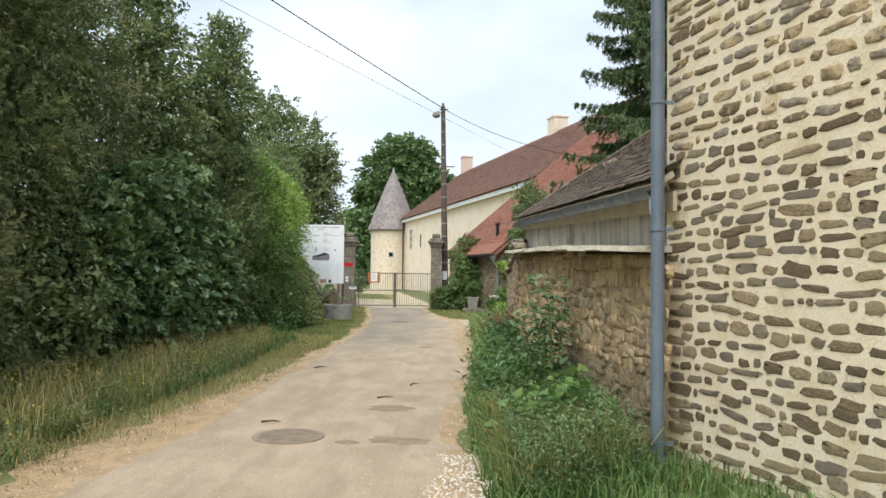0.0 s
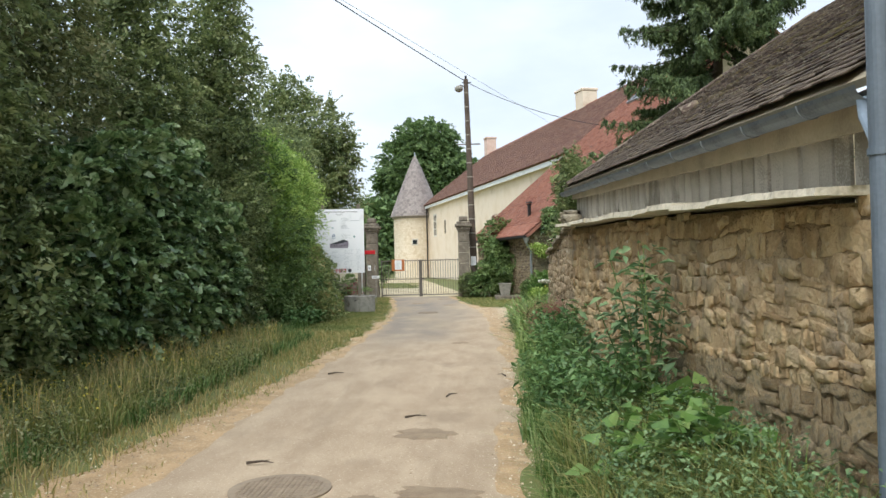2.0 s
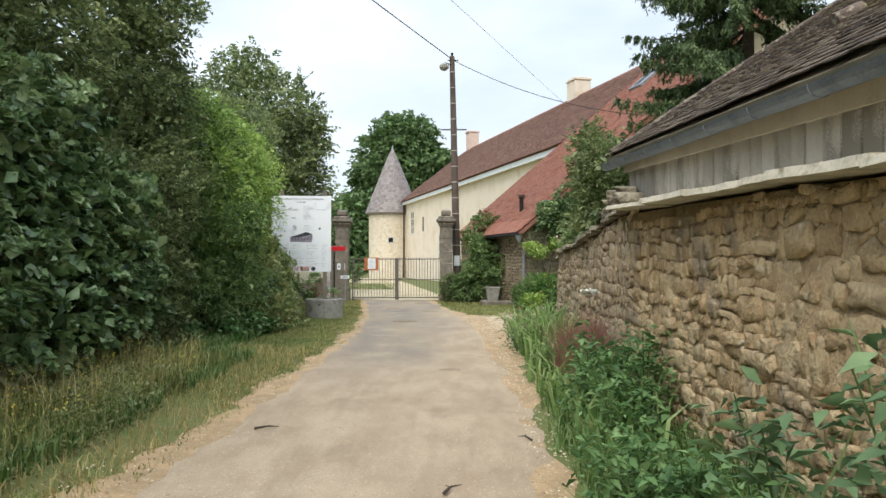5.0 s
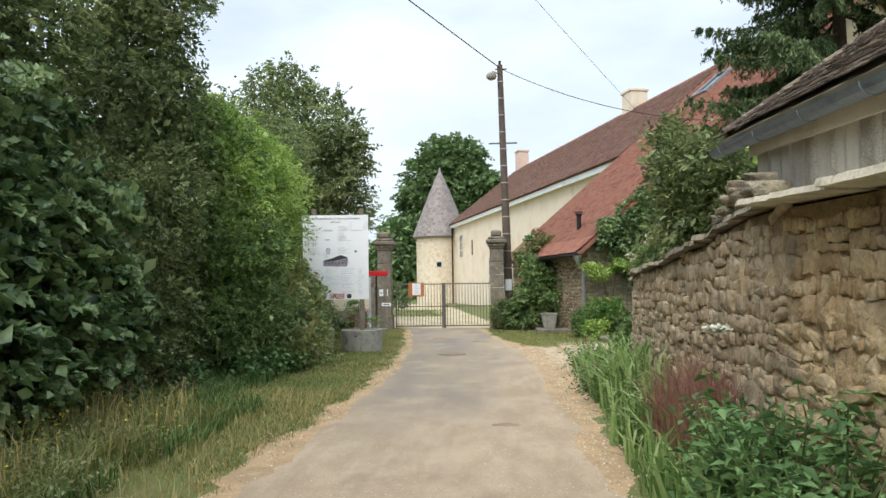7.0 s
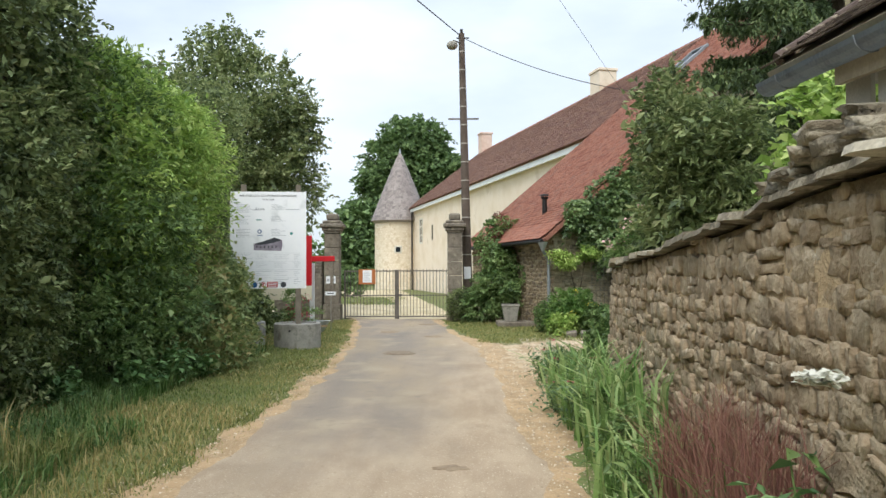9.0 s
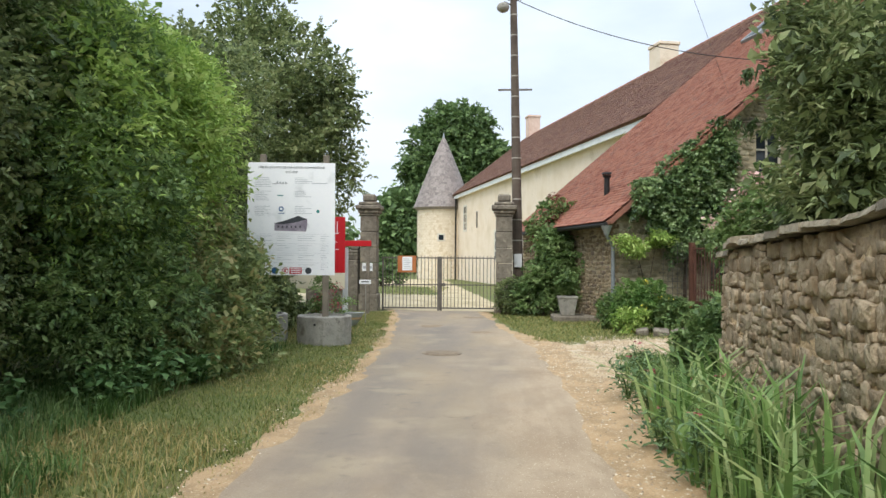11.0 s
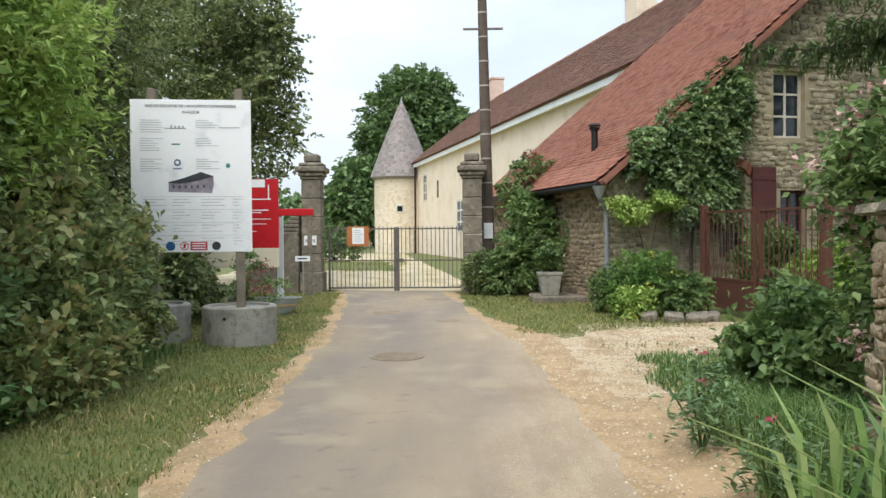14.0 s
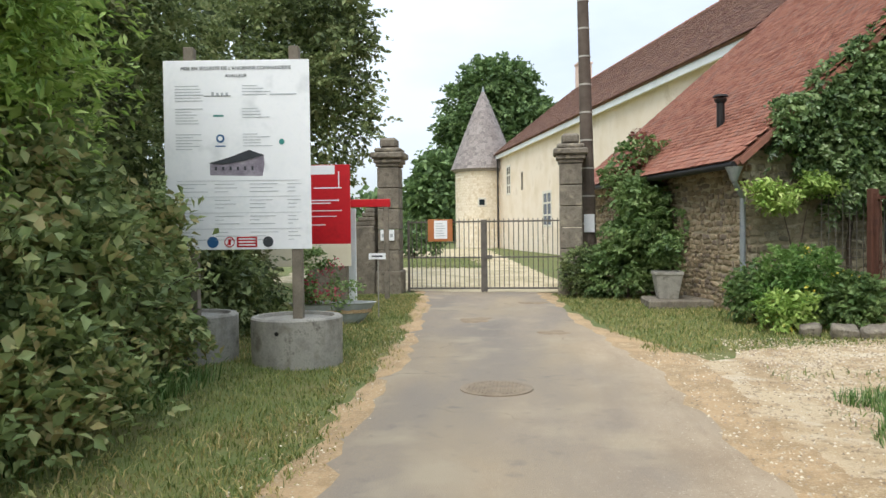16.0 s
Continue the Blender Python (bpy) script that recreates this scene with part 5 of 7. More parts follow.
for i in range(4):
    z = 0.365 - i * 0.085
    bar_at(0.08, 0.93, z, 0.003, M_INK)
    for x0 in (0.1, 0.34, 0.58, 0.84):
        for k in range(3):
            bar_at(x0, x0 + r.uniform(0.06, 0.2) * (0.5 if x0 > 0.8 else 1), z - 0.018 - k * 0.02, 0.006, M_INK)

# red sign farther on
rs = empty("red_sign", pose(-6.15, 32.25, 0, 0, 0, 2), "red board with cream foot band and white print", "sign")
part("panel", box(B(), 0, 1.65, -0.02, 0.0, 1.22, 2.62, 0.004), M_RED, rs)
part("foot_band", box(B(), 0, 1.65, -0.022, 0.002, 0.82, 1.216, 0.004), M_CREAMPANEL, rs, "cream lower band")
for x in (0.15, 1.5):
    part("post", box(B(), x - 0.05, x + 0.05, 0.004, 0.09, -0.1, 2.6), M_WOODPOLE, rs)
for x0, x1, z, h in ((0.9, 1.38, 2.45, 0.16), (1.0, 1.5, 2.2, 0.02), (0.7, 1.45, 1.98, 0.02), (0.7, 1.3, 1.93, 0.02), (0.7, 1.5, 1.80, 0.015), (0.7, 1.4, 1.70, 0.015), (0.7, 1.2, 1.55, 0.015)):
    part("print", box(B(), x0, x1, -0.0245, -0.0205, z, z + h), M_WHITE, rs)
part("arrow_mark", box(B(), 1.44, 1.46, -0.0245, -0.0205, 2.2, 2.5, 0, Matrix.Rotation(0.0, 4, "Y")), M_WHITE, rs)
wb = empty("white_stake_board", pose(-4.55, 32.6, 0), "narrow white painted board on the verge", "board")
part("board", box(B(), -0.07, 0.07, -0.015, 0.015, -0.05, 1.85, 0.005), M_WHITE, wb)
rb = empty("red_barrier", pose(-4.5, 34.3, 0), "red and white barrier arm beside the pier", "barrier")
part("arm", box(B(), -0.5, 0.32, -0.03, 0.03, 1.92, 2.08, 0.01), M_RED, rb)
part("upright", box(B(), 0.18, 0.28, -0.03, 0.03, -0.05, 1.92, 0.008), M_GREYSTONE, rb, "grey stone upright")
st = empty("plant_label", pose(-3.78, 31.2, 0.18), "small white label plate on a thin stake", "label")
b = B()
cyl(b, (0, 0, -0.25), (0.0, 0, 0.86), 0.009, seg=8)
part("stake", b, M_CONCRETE, st)
part("plate", box(B(), -0.15, 0.13, -0.022, -0.008, 0.8, 0.9, 0.003), M_WHITE, st)
part("print", box(B(), -0.1, 0.08, -0.025, -0.0225, 0.84, 0.865), M_DARKINK, st)

# tub planter
def tub(x, y):
    t = empty("tub_planter", pose(x, y, 0, 0, 0, 8), "grey zinc tub planted with red flowers", "planter")
    b = B()
    n = 28
    loops = []
    for k, z in ((0.60, 0.0), (0.78, 0.12), (0.98, 0.33), (1.03, 0.35), (1.0, 0.345), (0.93, 0.30)):
        loops.append([b.verts.new((0.66 * k * math.cos(2 * math.pi * i / n), 0.33 * k * math.sin(2 * math.pi * i / n), z)) for i in range(n)])
    b.faces.new(loops[0][::-1])
    for la, lb in zip(loops, loops[1:]):
        for i in range(n):
            b.faces.new((la[i], la[(i + 1) % n], lb[(i + 1) % n], lb[i]))
    part("basin", b, M_TUB, t, "galvanised grey basin")
    b = B()
    cyl(b, (0, 0, 0.2), (0, 0, 0.29), 0.3, seg=20)
    bmesh.ops.scale(b, vec=(2.0, 1.0, 1.0), verts=b.verts[:])
    part("soil", b, M_DIRT, t)
    for (m, n_, sz, nm) in ((M_MIDLEAF, 2200, 0.06, "foliage"), (M_REDFLOWER, 260, 0.055, "flowers")):
        p, o = crown_points([(0, 0, 0.5, 0.6, 0.3, 0.3), (-0.2, 0, 0.75, 0.35, 0.25, 0.35)], n_, 0.07, 60)
        tagged(mesh_part(nm, leaf_mesh(nm, p, o, sz, m, 0.6), t), kind="stuff")


tub(-4.35, 30.5)

# planter by the manor, its slab
b = box(B(), 0.72, 2.25, 33.05, 34.1, -0.05, 0.135, 0.03)
for v in b.verts:
    v.co.x += 0.08 * noise.noise((v.co.x * 3, v.co.y * 3, 1))
    v.co.y += 0.1 * noise.noise((v.co.x * 3, v.co.y * 3, 5)) + 0.12 * (v.co.x - 0.7)
tagged(part("stone_slab", b, M_GREYSTONE), "flat grey stone slab set in the grass", "slab")
pt = empty("planter", pose(1.12, 33.5, 0.138), "square white tapered planter with a young shrub", "planter")
b = B()
loops = [[b.verts.new((s * sx, s * sy, z)) for sx, sy in ((-1, -1), (1, -1), (1, 1), (-1, 1))] for s, z in ((0.17, 0), (0.245, 0.44), (0.26, 0.44), (0.26, 0.5), (0.235, 0.5), (0.225, 0.42))]
b.faces.new(loops[0][::-1])
for la, lb in zip(loops, loops[1:]):
    for i in range(4):
        b.faces.new((la[i], la[(i + 1) % 4], lb[(i + 1) % 4], lb[i]))
b.faces.new(loops[-1])
bmesh.ops.bevel(b, geom=b.edges[:], offset=0.008, segments=1, affect="EDGES")
part("pot", b, M_CONCRETE, pt, "pale weathered pot")
p, o = crown_points([(0, 0, 0.75, 0.26, 0.26, 0.25), (0.05, 0, 0.95, 0.2, 0.2, 0.2)], 800, 0.06, 40)
mesh_part("foliage", leaf_mesh("foliage", p, o, 0.09, M_MIDLEAF, 0.5), pt)

# garden gate of rusty iron
def garden_gate():
    g = empty("garden_gate", pose(3.75, 31.2, 0, 0, 0, -76.4), "rusty brown iron garden gate with spear bars", "gate")
    for k in range(2):
        x0 = 1.62 * k + 0.06
        b = box(B(), x0 + 0.06, x0 + 1.46, -0.008, 0.008, 0.16, 0.62)
        lf = part("panel", b, M_RUST, g, "rusted sheet panel")
        b = box(B(), x0, x0 + 0.05, -0.025, 0.025, 0.1, 1.9)
        box(b, x0 + 1.46, x0 + 1.52, -0.025, 0.025, 0.1, 1.9)
        box(b, x0 + 0.05, x0 + 1.46, -0.02, 0.02, 1.82, 1.86)
        box(b, x0 + 0.05, x0 + 1.46, -0.02, 0.02, 0.62, 0.66)
        box(b, x0 + 0.05, x0 + 1.46, -0.02, 0.02, 0.12, 0.16)
        part("leaf_frame", b, M_RUST, g)
        for i in range(11):
            x = x0 + 0.05 + 1.41 * (i + 0.5) / 11
            b = B()
            cyl(b, (x, 0, 0.64), (x, 0, 1.86), 0.01, seg=6)
            part("bar", b, M_RUST, lf)
        b = B()
        for i in range(11):
            x = x0 + 0.05 + 1.41 * (i + 0.5) / 11
            for s in (-1, 1):
                cyl(b, (x, 0, 0.75), (x + s * 0.05, 0, 0.83), 0.006, seg=5)
                cyl(b, (x + s * 0.05, 0, 0.83), (x, 0, 0.95), 0.006, seg=5)
        part("scrollwork", b, M_RUST, g)
    for x in (0.0, 3.28):
        part("gate_post", box(B(), x - 0.07, x + 0.05, -0.06, 0.06, -0.1, 1.98, 0.01), M_RUST, g)


garden_gate()

# manhole covers
def manhole(x, y, r0, label):
    m = empty("manhole_cover", pose(x, y, 0.022 + 0.004), label, "manhole cover", "manhole covers")
    b = B()
    cyl(b, (0, 0, -0.03), (0, 0, 0.006), r0, r0 * 0.99, 40)
    part("rim", b, M_MANHOLE, m)
    b = B()
    cyl(b, (0, 0, 0.0), (0, 0, 0.010), r0 * 0.86, r0 * 0.85, 36)
    cover = part("cover", b, M_MANHOLE, m)
    b = B()
    for i in range(-7, 8):
        w = math.sqrt(max(0, (r0 * 0.8) ** 2 - (i * r0 * 0.105) ** 2))
        for k in range(-7, 8):
            xx = k * r0 * 0.105
            if abs(xx) < w:
                box(b, xx - r0 * 0.034, xx + r0 * 0.034, i * r0 * 0.105 - r0 * 0.034, i * r0 * 0.105 + r0 * 0.034, 0.009, 0.015)
    part("tread", b, M_MANHOLE, cover, "raised tread studs")


manhole(-1.56, 25.85, 0.33, "worn cast-iron manhole cover in the lane")
manhole(-1.57, 7.85, 0.36, "rusty cast-iron manhole cover in the lane")
M_PATCH = surface("dark_asphalt_patch", ["83735e", "928069", "a08f76"], 6, 80, 0.92, 1.0, 0.015)
r = random.Random(9)
for x, y, a, c in ((-0.65, 9.5, 0.42, 0.3), (-0.45, 7.7, 0.4, 0.22), (-0.95, 7.6, 0.14, 0.1), (-0.45, 17.1, 0.22, 0.12), (-1.0, 29.6, 0.3, 0.25), (-1.3, 33.8, 0.4, 0.3), (-2.2, 31.0, 0.35, 0.5)):
    b = B()
    n = 26
    mid = b.verts.new((0, 0, 0.012))
    rim = [((0.8 + 0.45 * noise.noise((2.2 * math.cos(2 * math.pi * i / n), 2.2 * math.sin(2 * math.pi * i / n), x + y))) * r.uniform(0.88, 1.08), 2 * math.pi * i / n) for i in range(n)]
    inner_v = [b.verts.new((a * 0.8 * q * math.cos(g), c * 0.8 * q * math.sin(g), 0.009 + r.uniform(-0.003, 0.003))) for q, g in rim]
    outer_v = [b.verts.new((a * q * math.cos(g), c * q * math.sin(g), -0.014)) for q, g in rim]
    for i in range(n):
        k = (i + 1) % n
        b.faces.new((mid, inner_v[i], inner_v[k]))
        b.faces.new((inner_v[i], outer_v[i], outer_v[k], inner_v[k]))
    ob = part("asphalt_patch", b, M_PATCH)
    ob.matrix_basis = pose(x, y, ground_z(x, y) + 0.024, 0, 0, r.uniform(-15, 15))
    tagged(ob, "dark worn patch in the lane surface", "patch", "lane patches", "structure")
# twigs and stones lying on the lane
for x, y, a in ((-2.15, 13.3, 20), (-0.47, 11.4, 60), (0.2, 12.9, 100), (-0.8, 10.2, 10), (-1.9, 8.5, 0)):
    b = B()
    cyl(b, (-0.1, 0, 0.012), (0.02, 0.02, 0.02), 0.012, 0.008, 6)
    cyl(b, (0.02, 0.02, 0.02), (0.12, -0.01, 0.014), 0.008, 0.003, 6)
    cyl(b, (0.02, 0.02, 0.02), (0.06, 0.08, 0.012), 0.006, 0.003, 6)
    ob = part("twig", b, M_BARK)
    ob.matrix_basis = pose(x, y, 0.03, 0, 0, a)
    tagged(ob, "broken brown twig lying on the lane", "twig", "twigs on the lane")
# bed edging stones
for i, (x, y, w) in enumerate(((2.35, 29.75, 0.16), (2.7, 29.55, 0.2), (3.08, 29.5, 0.22), (3.35, 29.7, 0.15))):
    v, f = SHAPES[i]
    ob = mesh_part("edging_stone", raw_mesh("edging_stone", v * np.array([0.12, w * 1.6, 0.2]), f, M_GREYSTONE, True))
    ob.matrix_basis = pose(x, y - 0.1, 0.05, 0, 60, 80)
    tagged(ob, "pale rough stone edging the flower bed", "stone", "bed edging stones")
# ---------------------------------------------------------------- hedge along the lane
def gz(x, y):
    return ground_z(x, y) - 0.02


HB = [  # foot, crown blobs, leaves, leaf size, leaf, label, clump, clumps, spray length, leaf aspect, droop
    (-6.6, 4.6, [(0, 0, 1.5, 1.7, 2.2, 1.6), (-0.4, 0, 3.8, 1.9, 2.3, 1.9), (-0.5, 0.6, 6.2, 1.8, 2, 1.7)], 40000, 0.08, M_OLIVE, "tall olive-green shrub with russet shoots in the hedge", 0.2, 300, 0.5, 0.5, 0.3),
    (-6.1, 8.0, [(0.2, 0, 1.1, 1.2, 1.9, 1.2), (-0.2, 0, 3.2, 1.6, 2.1, 1.7), (-0.5, 0.3, 5.6, 1.7, 2, 1.8), (-0.6, 0.5, 7.7, 1.6, 1.8, 1.6)], 58000, 0.08, M_OLIVE, "tall olive-green shrub with russet shoots in the hedge", 0.21, 360, 0.5, 0.5, 0.3),
    (-6.3, 11.0, [(0.2, 0, 1.2, 1.2, 1.8, 1.3), (-0.3, 0, 3.2, 1.4, 1.9, 1.6), (-0.7, 0, 5.2, 1.4, 1.8, 1.5), (-0.8, 0.3, 7.2, 1.3, 1.5, 1.4)], 50000, 0.085, M_LEAF, "tall dark green shrub grown into the lane hedge", 0.21, 320, 0.5, 0.5, 0.4),
    (-7.5, 14.0, [(0, 0, 2.0, 1.3, 1.7, 1.9), (0.1, 0, 4.4, 1.4, 1.8, 1.7), (0, 0.2, 6.4, 1.2, 1.5, 1.4)], 34000, 0.085, M_OLIVE, "tall dark olive shrub standing behind the ivy", 0.21, 260, 0.5, 0.5, 0.35),
    (-5.75, 14.6, [(0.05, 0, 1.3, 1.05, 2.9, 1.4), (0.0, 0.1, 2.5, 1.05, 2.7, 1.25), (0.15, 2.2, 1.5, 1.0, 1.4, 1.5), (0.0, -2.0, 1.4, 1.0, 1.2, 1.4)], 44000, 0.125, M_IVY, "rounded mound of glossy dark ivy", 0.16, 300, 0.32, 0.72, 0.5),
    (-7.0, 17.4, [(0, 0, 2.6, 1.4, 1.7, 2.2), (0.1, 0, 4.6, 1.3, 1.6, 1.6), (0, 0.2, 6.3, 1.0, 1.2, 1.3), (0.1, 0.2, 7.8, 0.55, 0.6, 1.0)], 32000, 0.09, M_LEAF, "tall dark plum tree rising behind the ivy", 0.22, 200, 0.6, 0.5, 0.35),
    (-6.3, 20.6, [(0, -0.4, 2.2, 1.1, 1.4, 2.0), (0.05, -0.4, 4.4, 1.15, 1.4, 1.5), (0.2, -0.3, 6.0, 0.9, 1.0, 1.2), (0.3, -0.2, 7.4, 0.5, 0.5, 0.9)], 33000, 0.085, M_LEAF, "dark pointed tree rising out of the hedge", 0.2, 170, 0.6, 0.5, 0.35),
    (-5.75, 19.0, [(0.1, 0, 1.1, 0.75, 1.3, 1.1), (-0.1, 0.2, 2.5, 0.95, 1.5, 1.3)], 20000, 0.075, M_LEAF, "dense dark thorn shrub in the hedge", 0.18, 130, 0.5, 0.45, 0.2),
    (-5.35, 21.7, [(0.1, 0, 0.9, 0.9, 1.3, 0.9), (0.0, 0, 2.1, 1.0, 1.5, 1.2), (-0.4, 0, 3.6, 0.9, 1.2, 1.0)], 30000, 0.075, M_MIDLEAF, "dense green thorn shrub in the hedge", 0.18, 150, 0.55, 0.42, 0.25),
    (-6.1, 23.4, [(0.3, 0.6, 2.6, 0.95, 1.4, 1.1), (0.4, 0.6, 3.8, 1.05, 1.5, 0.9), (0.1, -0.8, 4.2, 1.0, 1.3, 0.8), (0.65, -1.7, 3.2, 0.85, 0.9, 1.1), (0.6, -1.5, 2.0, 0.75, 0.9, 0.9)], 46000, 0.10, M_LIGHTLEAF, "feathery light green ash shrub leaning out of the hedge", 0.2, 120, 1.0, 0.3, 0.5),
    (-5.05, 23.6, [(0.35, -0.4, 0.5, 0.75, 1.1, 0.6), (0.1, 0.3, 1.15, 0.7, 1.3, 0.75), (-0.1, 0.9, 1.8, 0.55, 0.7, 0.55)], 20000, 0.085, M_BRAMBLE, "bramble thicket spilling towards the grass", 0.16, 120, 0.75, 0.55, 0.8),
    (-5.2, 26.0, [(0.1, -0.1, 0.55, 0.62, 0.6, 0.55), (0, 0.1, 1.15, 0.5, 0.5, 0.5), (0.15, 0.25, 1.6, 0.2, 0.25, 0.2)], 14000, 0.07, M_BRAMBLE, "bramble thicket with rusty leaves beside the sign", 0.15, 90, 0.4, 0.55, 0.6),
    (-7.2, 22.6, [(0, 0, 1.2, 1.1, 1.8, 1.3), (0, 0, 3.2, 1.2, 1.8, 1.6)], 18000, 0.085, M_LIGHTLEAF, "tall light green shrub grown into the lane hedge", 0.2, 170, 0.6, 0.45, 0.4),
    (-7.5, 19.0, [(0, 0, 1.0, 1.1, 2.0, 1.2), (0, 0, 2.8, 1.2, 2.0, 1.4)], 14000, 0.09, M_LEAF, "tall dark green shrub grown into the lane hedge", 0.2, 150, 0.5, 0.5, 0.3),
    (-7.0, 26.4, [(0, 0, 1.0, 1.0, 1.5, 1.2), (0, 0, 2.8, 1.1, 1.5, 1.4), (0.2, 0.2, 4.2, 0.9, 1.1, 0.9)], 22000, 0.085, M_OLIVE, "olive-green hawthorn grown into the lane hedge", 0.2, 150, 0.5, 0.45, 0.3),
    (-5.35, 28.7, [(0, 0, 0.6, 0.6, 0.5, 0.6), (-0.5, 0.3, 1.0, 0.6, 0.5, 0.6)], 9000, 0.08, M_LEAF, "low dark shrub in the shade behind the sign", 0.14, 80, 0.4, 0.5, 0.3),
    (-6.3, 30.6, [(0, 0, 0.8, 0.9, 0.8, 0.8), (-0.4, 0.3, 1.6, 0.8, 0.8, 0.8)], 9000, 0.09, M_OLIVE, "low dark shrub in the shade behind the sign", 0.16, 80, 0.4, 0.5, 0.3),
    (-6.9, 28.3, [(0, 0, 2.4, 1.2, 1.6, 2.2), (0.0, 0, 4.6, 1.3, 1.6, 1.5)], 20000, 0.09, M_LEAF, "dark leafy shrub behind the sign", 0.2, 130, 0.55, 0.5, 0.3),
    (-8.8, 32.5, [(0, 0, 2.4, 2.2, 2.4, 2.3), (0.0, 0, 5.4, 2.3, 2.4, 2.2)], 22000, 0.11, M_LEAF, "dark leafy tree behind the sign", 0.25, 140, 0.7, 0.5, 0.3),
]
for x, y, blobs, nl, sz, mt, lab, cl, cn, ln, asp, dr in HB:
    bush("hedge_shrub", (x, y, gz(x, y)), blobs, nl, sz, mt, lab, "shrub", cl, cn, 0.08, asp, "hedge shrubs", length=ln, droop=dr)
bush("lane_tree", (-8.5, 38.6, 0), [(0, 0, 5.2, 2.6, 2.6, 2.6), (0.6, 0, 7.6, 2.3, 2.3, 2.1), (1.2, -0.3, 4.6, 2.0, 2.0, 1.7), (-0.6, 0, 9.3, 1.5, 1.5, 1.4), (1.9, 0, 6.6, 1.3, 1.4, 1.3)], 30000, 0.13, M_LEAF, "dark broadleaf tree with ragged crown behind the sign", "tree", 0.3, 190, 0.22)
bush("courtyard_tree", (-6.0, 104, 0), [(0.2, 0, 13.2, 5.8, 5, 5.3), (-1.5, 0, 9, 4.4, 4, 3.8), (2.0, 0, 10, 4.4, 4, 4.2), (0.3, 0, 17.0, 4.0, 3.6, 2.9), (-4.0, 0, 12.0, 2.2, 2.4, 2.2), (4.6, 0, 13.0, 2.0, 2.4, 2.2)], 42000, 0.42, M_FARLEAF, "large rounded chestnut tree beyond the tower", "tree", 0.8, 200, 0.5)
bush("courtyard_tree", (-12.2, 100, 0), [(0, 0, 4.5, 3.0, 3, 4.0), (0.8, 0, 7.5, 2.4, 2.4, 2.2)], 12000, 0.5, M_FARLEAF, "broad dark tree at the back of the courtyard", "tree", 0.8, 110, 0.4)
for x, y, h in ((-7.5, 57, 2.0), (-10, 58, 2.3), (-12.5, 57, 2.6), (-15.5, 58, 3.0)):
    bush("courtyard_shrub", (x, y, 0), [(0, 0, h * 0.5, 1.5, 1.2, h * 0.5)], 2600, 0.16, M_FARLEAF, "dark green shrub along the courtyard edge", "shrub", 0.3, 60, 0.06, group="courtyard shrubs")
pw, ow = crown_points([(-40 + 22 * i, 190 + 6 * (i % 2), 4, 16, 5, 5) for i in range(6)], 9000, 1.6, 300)
tagged(mesh_part("far_wood", leaf_mesh("far_wood", pw, ow, 1.6, M_FARLEAF, 0.8)), "low belt of distant woodland", "woodland", kind="stuff")

# ---------------------------------------------------------------- garden side
bush("pier_shrub", (0.6, 35.2, 0), [(0.1, 0, 0.7, 1.05, 0.8, 0.65), (0.6, -0.1, 1.4, 0.95, 0.8, 0.65), (0.35, 0, 2.0, 0.6, 0.55, 0.5)], 15000, 0.085, M_MIDLEAF, "dense green shrub against the gate pier", "shrub", 0.13, 120, 0.06)
bush("russet_shrub", (1.2, 36.0, 0), [(-0.3, 0, 2.6, 0.75, 0.5, 0.5), (-0.1, 0, 3.1, 0.45, 0.4, 0.4), (-0.5, 0, 2.3, 0.5, 0.4, 0.5)], 2200, 0.09, M_MIDLEAF, "thin shrub with russet and green leaves", "shrub", 0.16, 40, 0.04, extra=[("russet_leaves", M_RUSSET, 500, 0.09, "russet leaves")])
bush("dark_box_shrub", (-0.25, 35.35, 0), [(0, 0, 0.55, 0.5, 0.45, 0.6)], 5000, 0.05, M_LEAF, "clipped dark box shrub at the pier foot", "shrub", 0.08, 60, 0.04)
gm = MANOR
vine = empty("gable_vine", gm, "lush green creeper covering the gable corner", "climber")
vb = [(1.9, -0.05, 3.2, 0.8, 0.35, 0.9), (2.55, 0.0, 3.95, 0.6, 0.3, 0.75), (2.1, -0.05, 2.3, 0.8, 0.35, 0.7), (1.5, -0.05, 3.0, 0.75, 0.35, 0.85), (2.2, 0.0, 3.6, 0.7, 0.32, 0.8), (2.0, -0.05, 2.5, 0.7, 0.35, 0.6), (2.75, 0.02, 4.4, 0.38, 0.25, 0.5), (1.0, -0.05, 3.1, 0.5, 0.3, 0.5)]
p, o, along = spray_points(vb, 34000, 0.4, droop=0.6)
mesh_part("foliage", leaf_mesh("foliage", p, o + np.array([0, -0.5, 0]), 0.1, M_IVY, 0.55, 0.3, 0.35, along), vine)
p, o = crown_points(vb, 9000, 0.15, 200, inner=0.8)
mesh_part("inner_foliage", leaf_mesh("inner_foliage", p, o, 0.13, M_MIDLEAF, 0.6), vine)
b = B()
limbs(b, (1.9, 0.1, 0), [(1.2, 0.1, 3.0), (2.2, 0.1, 3.4), (2.8, 0.1, 4.5)], 0.05)
part("stem", b, M_BARK, vine)
lg = empty("light_creeper", gm, "bright yellow-green creeper on wire mesh", "climber")
p, o = crown_points([(0.7, -0.3, 1.95, 0.65, 0.3, 0.22), (0.3, -0.3, 1.85, 0.35, 0.25, 0.2)], 2600, 0.09, 60)
mesh_part("foliage", leaf_mesh("foliage", p, o, 0.1, M_LIGHTLEAF, 0.45), lg)
b = B()
